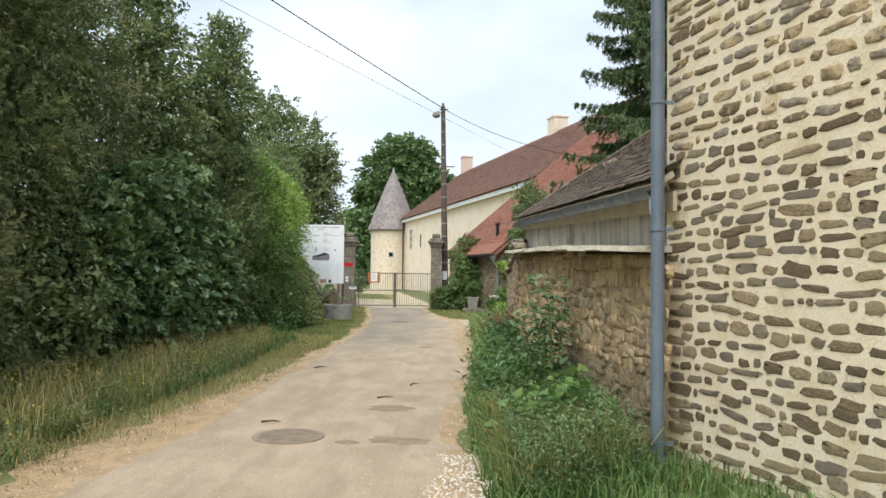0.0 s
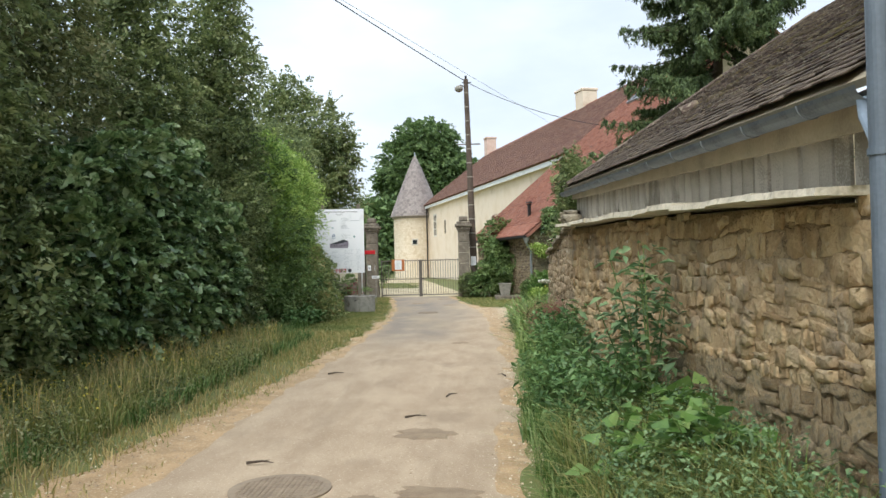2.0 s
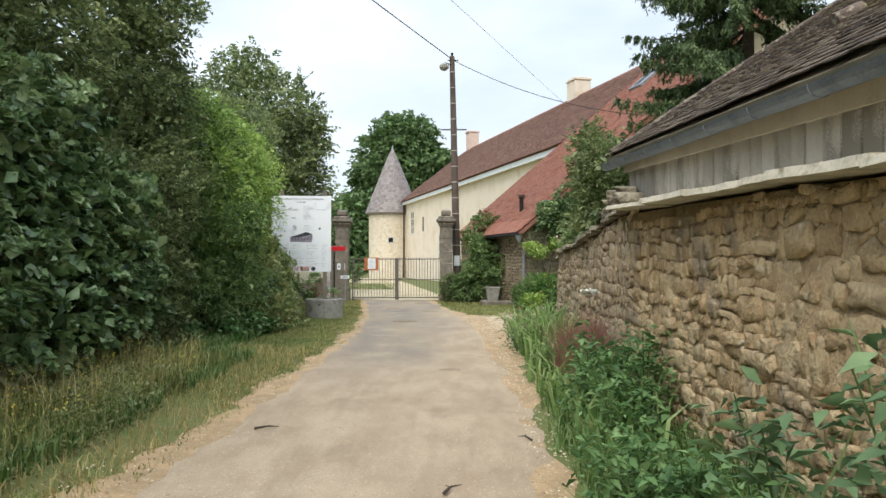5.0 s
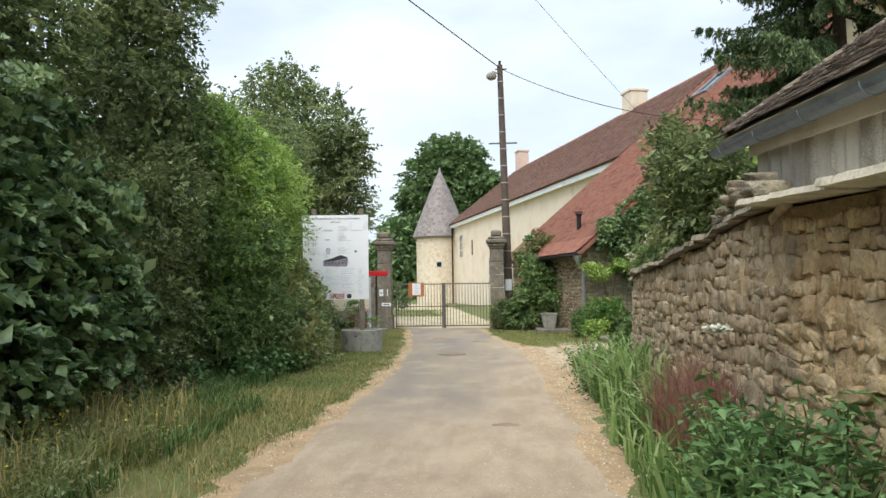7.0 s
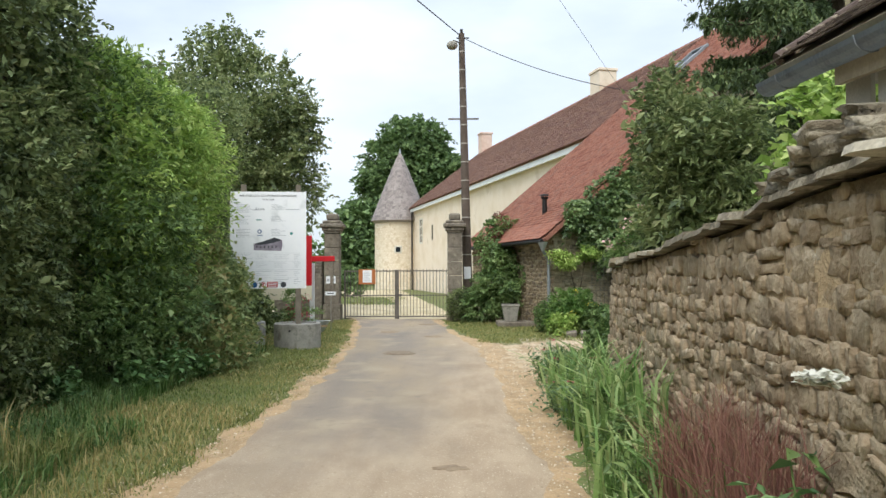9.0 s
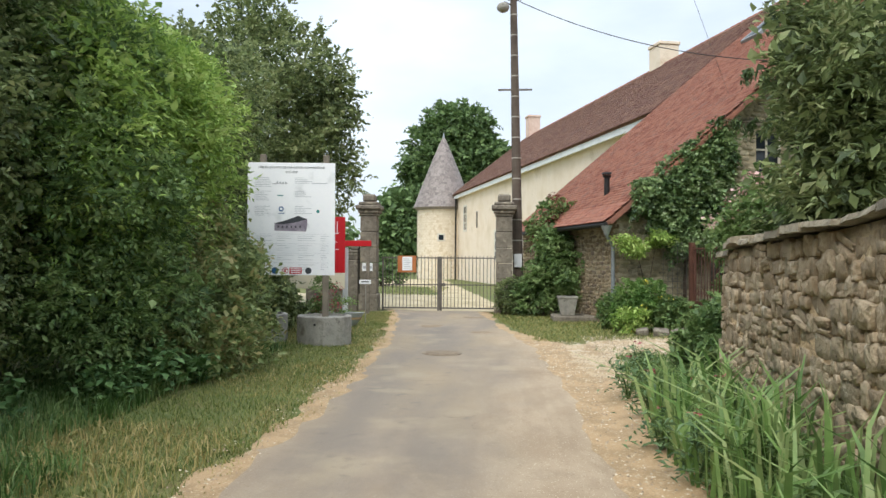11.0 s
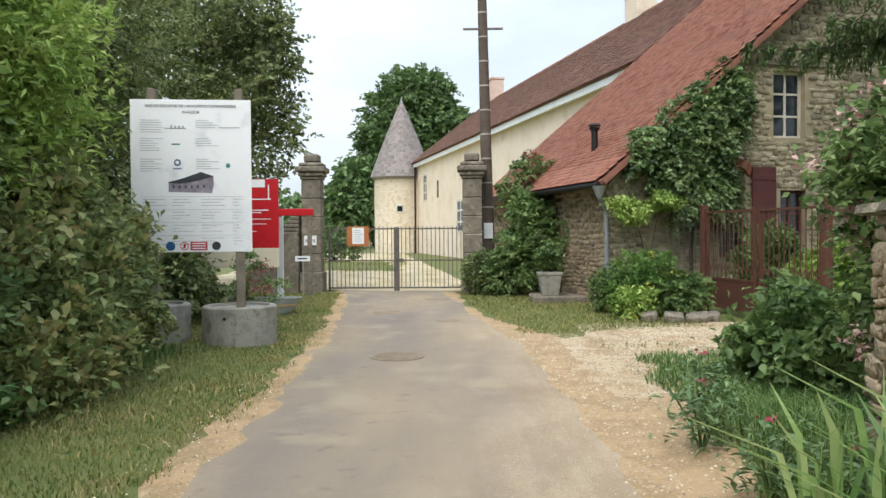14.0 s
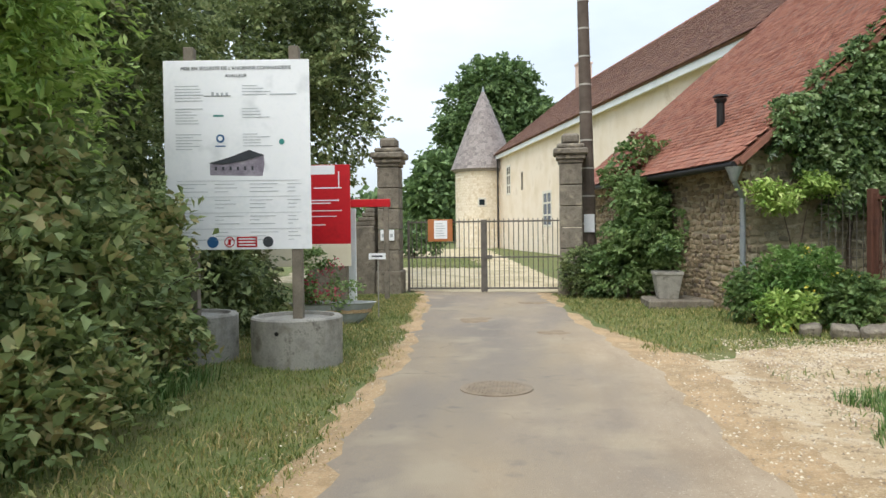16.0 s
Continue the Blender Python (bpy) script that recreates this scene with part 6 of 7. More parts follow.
limbs(b, (0.8, -0.1, 0), [(0.5, -0.3, 1.8), (1.0, -0.3, 1.9)], 0.03)
part("stem", b, M_BARK, lg)
b = B()
for i in range(15):
    cyl(b, (1.15 + 0.12 * i, -0.35, 0.6), (1.15 + 0.12 * i, -0.35, 2.0), 0.006, seg=5)
for j in range(10):
    cyl(b, (1.1, -0.35, 0.65 + 0.14 * j), (2.9, -0.35, 0.65 + 0.14 * j), 0.005, seg=5)
wm = part("wire_mesh", b, M_IRON)
wm.matrix_basis = gm
tagged(wm, "grey wire mesh fence in front of the gable", "fence")
for x, y, r0, h, n_, mt, lab in ((2.55, 30.55, 0.62, 1.15, 6000, M_BURDOCK, "grey-green leafy perennial clump in the bed"), (3.1, 30.1, 0.42, 0.85, 3600, M_MIDLEAF, "dense green herb bush in the bed"), (2.0, 31.0, 0.4, 0.9, 2600, M_MIDLEAF, "low green shrub at the house corner"), (2.2, 30.0, 0.35, 0.6, 1600, M_LIGHTLEAF, "soft light green plant at the bed's edge")):
    bush("bed_plant", (x, y, 0), [(0, 0, h * 0.5, r0, r0 * 0.8, h * 0.5)], n_, 0.065, mt, lab, "plant", 0.09, 60, 0.03, 0.4, "bed plants", extra=[("flowers", M_YELLOW, 40, 0.04, "small yellow flowers")])
bush("rose_bush", (2.5, 22.6, 0.1), [(0, 0, 2.0, 0.38, 0.42, 0.33), (-0.28, 0.1, 1.75, 0.26, 0.3, 0.26), (0.2, 0.1, 2.25, 0.36, 0.38, 0.26), (0.1, 0, 1.4, 0.35, 0.4, 0.4), (0.1, 0.1, 0.8, 0.35, 0.4, 0.5)], 7000, 0.065, M_MIDLEAF, "rambling rose bush with faded pink blooms over the wall", "rose bush", 0.13, 90, 0.04, extra=[("rose_bloom", M_PINK, 2600, 0.05, "faded pink blooms")])
for x, y, r0, h, n_, mt, lab in ((4.9, 31.3, 0.7, 1.5, 6000, M_MIDLEAF, "leafy flowering shrub behind the garden gate"), (5.5, 29.9, 0.8, 1.2, 6000, M_LIGHTLEAF, "light green shrub behind the garden gate"), (5.9, 28.4, 0.8, 1.6, 6000, M_MIDLEAF, "leafy flowering shrub behind the garden gate"), (4.75, 30.2, 0.35, 0.6, 1800, M_GREYLEAF, "low red-flowering plant behind the garden gate")):
    bush("gate_plant", (x, y, 0), [(0, 0, h * 0.5, r0, r0 * 0.8, h * 0.5), (0.2, 0, h * 0.85, r0 * 0.6, r0 * 0.6, h * 0.3)], n_, 0.07, mt, lab, "plant", 0.1, 60, 0.03, 0.45, "plants behind the gate", extra=[("flower_heads", M_REDFLOWER, 60, 0.05, "small red flowers")])
bush("garden_shrub", (2.4, 19.9, 0.3), [(0.1, 0, 1.9, 0.62, 0.75, 0.7), (0.1, 0, 2.7, 0.6, 0.7, 0.6), (-0.25, 0.3, 3.2, 0.22, 0.25, 0.5)], 17000, 0.085, M_LEAF, "tall leafy shrub leaning over the garden wall", "shrub", 0.17, 110, 0.06, 0.28, length=0.6, droop=0.2)
bush("garden_shrub", (3.1, 17.3, 0.3), [(0, 0, 2.0, 0.7, 0.7, 0.6), (0.3, 0.3, 2.7, 0.65, 0.65, 0.5)], 8000, 0.085, M_LIGHTLEAF, "bright green shrub behind the shed", "shrub", 0.2, 80, 0.05, 0.7)
bush("garden_shrub", (4.4, 23.0, 0.1), [(0, 0, 1.0, 0.8, 0.9, 0.9), (0.3, 0, 2.0, 0.8, 0.9, 0.7)], 7000, 0.1, M_MIDLEAF, "leafy garden shrub behind the roses", "shrub", 0.18, 90, 0.05)
bush("wall_end_shrub", (2.3, 24.2, 0.0), [(0, 0, 0.4, 0.36, 0.45, 0.4), (0.2, 0.2, 0.75, 0.3, 0.35, 0.25), (0.1, -0.5, 0.3, 0.3, 0.35, 0.3), (-0.1, 0.3, 0.3, 0.25, 0.3, 0.25)], 5200, 0.08, M_MIDLEAF, "dark glossy shrub at the end of the garden wall", "shrub", 0.12, 80, 0.03, 0.6)


# spruce: whorls of drooping branches with needle sprays
def spruce(x, y, h, r0):
    th = empty("spruce", pose(x, y, 0), "tall dark spruce with drooping branches behind the shed", "tree")
    b = B()
    prev = Vector((0, 0, 0))
    for k in range(1, 11):
        q = Vector((0.05 * math.sin(k), 0.05 * math.cos(k * 2), h * k / 10))
        cyl(b, prev, q, 0.26 * (1.05 - k / 10) + 0.02, 0.26 * (1 - k / 10) + 0.015, 10)
        prev = q
    part("trunk", b, M_BARK, th)
    rr = random.Random(3)
    b = B()
    pts, outs, ways = [], [], []
    z = 5.3
    while z < h - 0.3:
        length = r0 * (1 - (z - 5.0) / (h - 4.6)) ** 0.75 + 0.3
        for k in range(7):
            a = rr.uniform(0, 2 * math.pi)
            ln = length * rr.uniform(0.65, 1.1)
            way = np.array([math.cos(a), math.sin(a), 0.0])
            cross = np.array([-way[1], way[0], 0.0])
            p = Vector((0, 0, z))
            for s in range(1, 15):
                t = s / 14
                q = Vector((0, 0, z)) + Vector(way) * ln * t + Vector((0, 0, ln * (-0.42 * t + 0.22 * t * t * t)))
                cyl(b, p, q, 0.035 * (1.1 - t) + 0.006, 0.035 * (1 - t) + 0.005, 5, False)
                p = q
                if s < 3:
                    continue
                # side twigs that hang like fringes
                for sg in (-1, 1, rr.choice((-1, 1))):
                    tl = (0.62 * (1 - t) + 0.22) * rr.uniform(0.6, 1.2)
                    m = int(62 * tl) + 20
                    u = rng.random((m, 1))
                    twig = cross * sg * rr.uniform(0.3, 0.9) + way * rr.uniform(0.2, 0.7)
                    hang = np.array([0, 0, -1.0])
                    pos = np.array(q) + twig * tl * u + hang * tl * (0.25 * u + 0.75 * u * u) + rng.normal(0, 0.045, (m, 3))
                    pts.append(pos)
                    ways.append(twig * (1 - 0.6 * u) + hang * (0.4 + 1.2 * u) + rng.normal(0, 0.45, (m, 3)))
                    outs.append(np.tile(way + np.array([0, 0, 0.5]), (m, 1)))
        z += 0.46
    tagged(part("limbwork", b, M_BARK, th), kind="stuff")
    mesh_part("needle_sprays", leaf_mesh("needle_sprays", np.concatenate(pts), np.concatenate(outs), 0.13, M_NEEDLE, 0.3, 1.6, 0.6, np.concatenate(ways)), th)


spruce(8.0, 27.8, 17.0, 4.1)


# ---------------------------------------------------------------- bank along the wall
def weed(name, x, y, h, n_, leaf_size, mat_, label, spread=0.22, aspect=0.5, stems=4, top=None, group="bank weeds"):
    th = empty(name, pose(x, y, gz(x, y)), label, "plant", group)
    b = B()
    pts = []
    rr = random.Random(int(x * 100 + y * 1000))
    for k in range(stems):
        a = rr.uniform(0, 6.28)
        d = Vector((math.cos(a), math.sin(a), 0)) * spread * rr.uniform(0.3, 1)
        tip = Vector((0, 0, h * rr.uniform(0.75, 1.05))) + d * 1.3
        cyl(b, (0, 0, 0), (d.x * 0.5, d.y * 0.5, tip.z * 0.5), 0.010, 0.008, 6)
        cyl(b, (d.x * 0.5, d.y * 0.5, tip.z * 0.5), tip, 0.008, 0.003, 6)
        for i in range(n_ // stems):
            t = rr.uniform(0.15, 1.0)
            q = Vector((d.x * t, d.y * t, tip.z * t))
            w = spread * (1.05 - 0.6 * t)
            pts.append((q.x + rr.gauss(0, w * 0.55), q.y + rr.gauss(0, w * 0.55), q.z + rr.gauss(0, 0.04)))
    tagged(part("stem", b, M_MIDLEAF, th), kind="stuff")
    p = np.array(pts)
    p[:, 2] = np.maximum(p[:, 2], 0.03)
    mesh_part("leaves", leaf_mesh("leaves", p, np.tile([0, 0, 1.0], (len(p), 1)), leaf_size, mat_, aspect, 0.8, 0.55), th)
    if top:
        mt, cnt, sz = top
        q = np.array([0, 0, h]) + rng.normal(0, 1, (cnt, 3)) * np.array([0.03, 0.03, 0.01])
        tagged(mesh_part("flower_head", leaf_mesh("flower_head", q, np.tile([0, 0, 1.0], (cnt, 1)), sz, mt, 0.9, 0, 0.3), th), kind="stuff")
    return th


for x, y, h in ((1.15, 8.45, 1.5), (1.12, 8.8, 1.15), (0.9, 9.5, 1.0)):
    weed("elder_sapling", x, y, h, 230, 0.115, M_GREYLEAF, "tall grey-green sapling against the wall", 0.3, 0.45, 4)
for x, y in ((0.8, 8.4), (0.62, 9.2), (0.72, 10.2), (0.65, 11.0), (0.8, 11.8), (0.9, 12.6), (0.55, 10.4), (1.02, 12.2), (1.0, 13.0), (0.95, 13.7), (0.8, 13.2)):
    weed("nettle_clump", x, y, random.uniform(0.6, 0.9), 400, 0.085, M_NETTLE, "leafy green weeds growing on the bank", 0.28, 0.45, 6)
for x, y in ((1.0, 7.55), (0.85, 7.2), (1.15, 7.9), (1.15, 8.6), (1.2, 7.1)):
    weed("burdock", x, y, 0.5, 210, 0.125, M_BURDOCK, "broad-leaved light green burdock on the bank", 0.3, 0.85, 6)
weed("wild_carrot", 0.82, 13.4, 1.22, 30, 0.12, M_MIDLEAF, "wild carrot with a white flower head", 0.12, 0.4, 1, (M_WHITEFLOWER, 240, 0.035))
for x, y in ((0.7, 19.6), (0.85, 20.8), (0.8, 21.8), (1.05, 22.6), (0.75, 18.6), (1.1, 19.3), (1.05, 20.2)):
    weed("flower_clump", x, y, random.uniform(0.35, 0.55), 220, 0.08, M_GREYLEAF, "bushy flowering plant beside the gravel", 0.25, 0.35, 6, (M_REDFLOWER, 7, 0.04))
for x, y in ((0.85, 15.6), (0.9, 17.0), (1.0, 18.0)):
    weed("bank_herb", x, y, random.uniform(0.4, 0.6), 240, 0.09, M_MIDLEAF, "leafy green herbs on the bank", 0.26, 0.4, 6)


for x, y, h in ((-4.4, 21.4, 0.5), (-4.55, 20.7, 0.45), (-4.3, 22.2, 0.4), (-5.0, 19.6, 0.45)):
    weed("hedge_weed", x, y, h, 260, 0.11, M_NETTLE, "leafy green weed at the hedge foot", 0.28, 0.6, 6, None, "hedge foot weeds")


# ---------------------------------------------------------------- grasses
def scatter(n, x0, x1, y0, y1, keep=None):
    xy = rng.uniform((x0, y0), (x1, y1), (n, 2))
    if keep:
        xy = xy[[keep(a, c) for a, c in xy]]
    return xy, np.array([gz(a, c) for a, c in xy])


def meadow(name, xy_z, h, w, mat_, label, lean=0.35, curl=0.3):
    xy, z = xy_z
    return tagged(mesh_part(name, blades(name, xy, z, h, w, mat_, lean, curl)), label, "grass", kind="stuff")


def out_left(x, y, m=0.0):
    return x < lerp_table(y, SOIL_L) - m + 0.25 * noise.noise((x * 2, y * 2, 1)) + 0.12


def out_right(x, y):
    return x > lerp_table(y, SOIL_R) + 0.2 * noise.noise((x * 2, y * 2, 4)) - 0.05


meadow("tall_grass", scatter(30000, -5.3, -3.6, 3.0, 17.5, lambda x, y: out_left(x, y, 0.35) and noise.noise((x * 1.3, y * 1.1, 2)) > (0.12 if y < 9 else -0.1)), 0.33, 0.006, M_GRASS, "tall uncut grass along the hedge foot", 0.6, 0.6)
meadow("tall_green_grass", scatter(18000, -5.5, -3.5, 3.0, 18.5, lambda x, y: out_left(x, y, 0.1) and noise.noise((x * 1.1, y * 0.9, 5)) > (0.08 if y < 9 else -0.1)), 0.26, 0.007, M_LUSH, "green grass tufts along the hedge foot", 0.7, 0.7)
meadow("dry_grass", scatter(11000, -5.0, -2.8, 2.0, 20, lambda x, y: out_left(x, y, -0.15)), 0.14, 0.005, M_DRYGRASS, "short dry straw-coloured grass on the verge", 0.8, 0.6)
meadow("seed_heads", scatter(2400, -5.0, -3.7, 4.0, 17, lambda x, y: noise.noise((x * 0.8, y * 0.6, 9)) > -0.1), 0.62, 0.004, M_DRYGRASS, "dry seed heads above the grass", 0.5, 0.5)
meadow("verge_lawn", scatter(80000, -5.9, -2.5, 15, 35.5, lambda x, y: out_left(x, y)), 0.06, 0.0045, M_GRASS, "short green verge grass", 0.7, 0.5)
meadow("verge_lawn_dry", scatter(14000, -5.4, -2.5, 17, 35.5, lambda x, y: out_left(x, y) and noise.noise((x * 0.9, y * 0.6, 6)) > 0.0), 0.07, 0.006, M_DRYGRASS, "dry patches in the verge grass", 0.9, 0.6)
meadow("edge_tufts", scatter(26000, -4.6, -2.3, 4, 36, lambda x, y: lerp_table(y, SOIL_L) - 0.2 < x < lerp_table(y, LEFT) + 0.05 and noise.noise((x * 2.3, y * 1.1, 21)) > 0.08), 0.065, 0.005, M_DRYGRASS, "dry grass tufts breaking the bare lane edge", 0.9, 0.6)
meadow("edge_green_tufts", scatter(16000, -4.6, -2.4, 9, 36, lambda x, y: lerp_table(y, SOIL_L) - 0.2 < x < lerp_table(y, LEFT) - 0.05 and noise.noise((x * 2.1, y * 0.9, 27)) > 0.12), 0.07, 0.005, M_GRASS, "green grass tufts breaking the bare lane edge", 0.9, 0.6)
meadow("hedge_foot_grass", scatter(9000, -5.6, -4.2, 15.5, 26, lambda x, y: noise.noise((x, y * 0.6, 3)) > -0.3), 0.24, 0.007, M_LUSH, "longer green grass at the hedge foot", 0.5, 0.5)
meadow("gate_lawn", scatter(16000, -1.3, 3.2, 27.6, 36, lambda x, y: x > lerp_table(y, RIGHT) + 0.2 + 0.2 * noise.noise((x * 2, y * 2, 7)) and y > 28.0 + 0.25 * max(0.0, x - 0.2)), 0.08, 0.006, M_GRASS, "worn lawn between gate and manor", 0.8, 0.5)
meadow("gate_lawn_dry", scatter(7000, -1.2, 3.0, 27.6, 35, lambda x, y: x > lerp_table(y, RIGHT) + 0.2 and y > 27.9 + 0.25 * max(0.0, x - 0.2)), 0.06, 0.006, M_DRYGRASS, "dry blades in the worn lawn", 0.9, 0.6)
meadow("bank_grass", scatter(24000, 0.2, 1.5, 5.2, 22.5, lambda x, y: out_right(x, y)), 0.26, 0.006, M_LUSH, "long green grass on the bank", 0.6, 0.6)
meadow("bank_end_grass", scatter(9000, 0.9, 2.7, 21.8, 26.4, lambda x, y: x > 1.15 + 0.25 * noise.noise((x * 1.5, y * 1.5, 3)) + 0.12 * max(0.0, y - 24.0) and y < 25.8 + 0.5 * noise.noise((x * 2, y, 8))), 0.16, 0.006, M_LUSH, "fresh green grass at the end of the garden wall", 0.7, 0.6)
meadow("bank_tall_grass", scatter(4500, 0.45, 1.4, 5.6, 8.6, lambda x, y: out_right(x, y)), 0.5, 0.005, M_GRASS, "tall tangled grass below the wall", 0.9, 0.8)
meadow("iris_leaves", scatter(480, 0.55, 1.15, 11.6, 16.5), 0.58, 0.017, M_IRIS, "long arching sword-shaped leaves on the bank", 0.42, 0.6)
meadow("iris_leaves", scatter(360, 0.7, 1.3, 17.0, 20.2), 0.72, 0.021, M_IRIS, "long arching sword-shaped leaves on the bank", 0.42, 0.6)
meadow("russet_grass", scatter(1700, 0.8, 1.25, 14.2, 15.6), 0.75, 0.004, M_RUSSETGRASS, "russet seeding grass clump by the wall", 0.25, 0.3)
meadow("house_foot_grass", scatter(5000, 0.4, 2.6, 3.0, 6.0, lambda x, y: x > 0.55 + 0.1 * noise.noise((y * 3, 0, 0)) and x < 1.9 + (6.02 - y) * 0.29), 0.2, 0.006, M_LUSH, "green grass and weeds at the house foot", 0.6, 0.6)
meadow("gravel_weeds", scatter(1500, 1.0, 3.4, 23.5, 27.0, lambda x, y: noise.noise((x * 1.3, y * 1.3, 8)) > 0.15), 0.09, 0.006, M_GRASS, "sparse weeds in the gravel", 0.9, 0.5)
meadow("courtyard_grass", scatter(6000, -9, -3.5, 46, 56), 0.1, 0.012, M_GRASS, "grass strip in the courtyard", 0.7, 0.5)
meadow("garden_grass", scatter(9000, 2.2, 9, 21, 31.5, lambda x, y: x > 4.3 or y < 24.5 and x > 2.4), 0.18, 0.008, M_LUSH, "garden grass behind the wall and gate", 0.6, 0.5)
# yellow flowers in the tall grass
xy, z = scatter(3600, -5.0, -3.6, 5.5, 16.5, lambda x, y: noise.noise((x * 0.9, y * 0.5, 12)) > (0.25 if y < 9.5 else -0.1))
tagged(mesh_part("hawkweed_flowers", leaf_mesh("hawkweed_flowers", np.concatenate([xy, (z + rng.uniform(0.2, 0.5, len(z)))[:, None]], 1), np.tile([0, 0, 1.0], (len(z), 1)), 0.022, M_YELLOW, 0.9, 0, 0.5)), "small yellow hawkweed flowers in the grass", "flowers", kind="stuff")
# small-leaved seeding weeds below the wall, and leaf litter under the hedge
def ground_leaves(name, n, x0, x1, y0, y1, hi, size, mat_, label, category, keep=None, spread=0.9):
    xy, z = scatter(n, x0, x1, y0, y1, keep)
    p = np.concatenate([xy, (z + 0.03 + hi * rng.random(len(z)) ** 1.5)[:, None]], 1)
    return tagged(mesh_part(name, leaf_mesh(name, p, np.tile([0, 0, 1.0], (len(z), 1)), size, mat_, 0.5, 0.2, spread)), label, category, kind="stuff")


M_LITTER = surface("dead_leaf_litter", ["6d4f36", "8a6a49", "a5845c", "7a6248"], 2, 10, 0.9, 0, 0, "island", 0.4)
ground_leaves("seeding_weeds", 9000, 0.5, 1.4, 5.4, 8.2, 0.5, 0.035, M_GREYLEAF, "tangled small-leaved seeding weeds below the wall", "weeds", lambda x, y: out_right(x, y))
ground_leaves("verge_herbs", 24000, -5.0, -3.4, 4.0, 15.5, 0.32, 0.04, M_OLIVE, "low leafy herbs among the verge grass", "weeds", lambda x, y: out_left(x, y, 0.1) and noise.noise((x * 1.6, y * 1.2, 15)) > 0.0)
ground_leaves("leaf_litter", 2200, -5.2, -3.0, 2.5, 13.5, 0.02, 0.03, M_LITTER, "brown leaf litter and dry bits under the hedge", "leaf litter", lambda x, y: x < lerp_table(y, LEFT) - 0.1, 0.35)
# grit on the lane's edges
def grit(n, keep, size, mat_, name, label, x0, x1, y0, y1, lift=0.012):
    xy, z = scatter(n, x0, x1, y0, y1, keep)
    s = size * rng.uniform(0.5, 1.5, (len(xy), 1))
    base = np.concatenate([xy, (z + 0.02 + lift)[:, None]], 1)
    k = np.array([(1, 0, 0), (-0.6, 0.8, 0), (-0.6, -0.8, 0), (0, 0, 0.8)])
    a = rng.uniform(0, 6.28, len(xy))
    rot = np.stack([np.cos(a), -np.sin(a), np.sin(a), np.cos(a)], 1).reshape(-1, 2, 2)
    kk = np.einsum("nij,kj->nki", rot, k[:, :2])
    v = base[:, None, :] + np.concatenate([kk * s[:, None], np.tile(k[:, 2], (len(xy), 1))[:, :, None] * s[:, None]], 2)
    i = np.arange(len(xy))[:, None] * 4
    f = np.concatenate([i + [0, 1, 3], i + [1, 2, 3], i + [2, 0, 3]], 1).reshape(-1, 3)
    return tagged(mesh_part(name, raw_mesh(name, v.reshape(-1, 3), f, mat_)), label, "grit", kind="stuff")


M_CHIPS = surface("white_limestone_chips", ["cfc5b2", "e2dac9", "efe9dc", "b9ad98"], 3, 30, 0.95, 0, 0, "island", 0.4)
M_GRIT = surface("pale_grit", ["a3907a", "cbbb9d", "e0d5bd", "8f7d66"], 3, 30, 0.95, 0, 0, "island", 0.4)
grit(13000, lambda x, y: x > lerp_table(y, RIGHT) - 0.5 * rng.random() ** 2 and x < lerp_table(y, SOIL_R) + 0.15, 0.011, M_GRIT, "edge_grit", "pale grit strewn along the lane edge", -0.6, 1.5, 3.5, 28)
grit(4500, lambda x, y: x < lerp_table(y, LEFT) + 0.25 * rng.random() ** 2 and x > lerp_table(y, SOIL_L) - 0.1, 0.010, M_GRIT, "edge_grit", "pale grit strewn along the lane edge", -4.0, -2.2, 3.5, 30)
grit(4200, lambda x, y: abs(x - 0.25) < 0.5 * rng.random() ** 0.7, 0.012, M_CHIPS, "white_chippings", "white limestone chippings strewn on the lane edge", -0.4, 0.8, 4.6, 7.2)
grit(5000, None, 0.013, M_GRIT, "entrance_gravel", "loose limestone gravel before the garden gate", 1.0, 4.0, 24.6, 29.2)

# bramble sprays hanging before the sign
def spray(x, y, z, dx, dz, n_):
    th = empty("bramble_spray", pose(x, y, 0), "leafy bramble spray arching out of the thicket", "bramble", "bramble sprays")
    b = B()
    pts = []
    line, thick = [Vector((0, 0, gz(x, y) - 0.03))], [0.012]
    for k in range(1, 13):
        t = k / 12
        q = Vector((dx * t ** 1.6, 0.05 * math.sin(5 * t), z * math.sin(min(1.0, t * 1.15) * 1.45) + dz * t * t))
        line.append(q)
        thick.append(0.008 * (1.1 - t) + 0.002)
        if t > 0.4:
            pts += [q + Vector((random.gauss(0, 0.06), random.gauss(0, 0.04), random.gauss(0, 0.06))) for i in range(n_)]
    part("stem", tube(b, line, thick), M_BARK, th)
    a = np.array([tuple(v) for v in pts])
    mesh_part("leaves", leaf_mesh("leaves", a, np.tile([0, -1.0, 0.3], (len(a), 1)), 0.07, M_BRAMBLE, 0.55, 0.6, 0.5), th)


rr = random.Random(61)
for k in range(16):
    spray(-5.3 + rr.uniform(-0.3, 0.5), 22.3 + 0.22 * k, rr.uniform(1.0, 2.1), rr.uniform(0.35, 0.95), rr.uniform(-0.6, -0.1), 7)
spray(-5.35, 26.62, 1.75, 0.45, 0.05, 6)
spray(-5.45, 26.7, 2.0, 0.3, 0.0, 5)
spray(-5.2, 26.6, 1.45, 0.55, -0.15, 6)
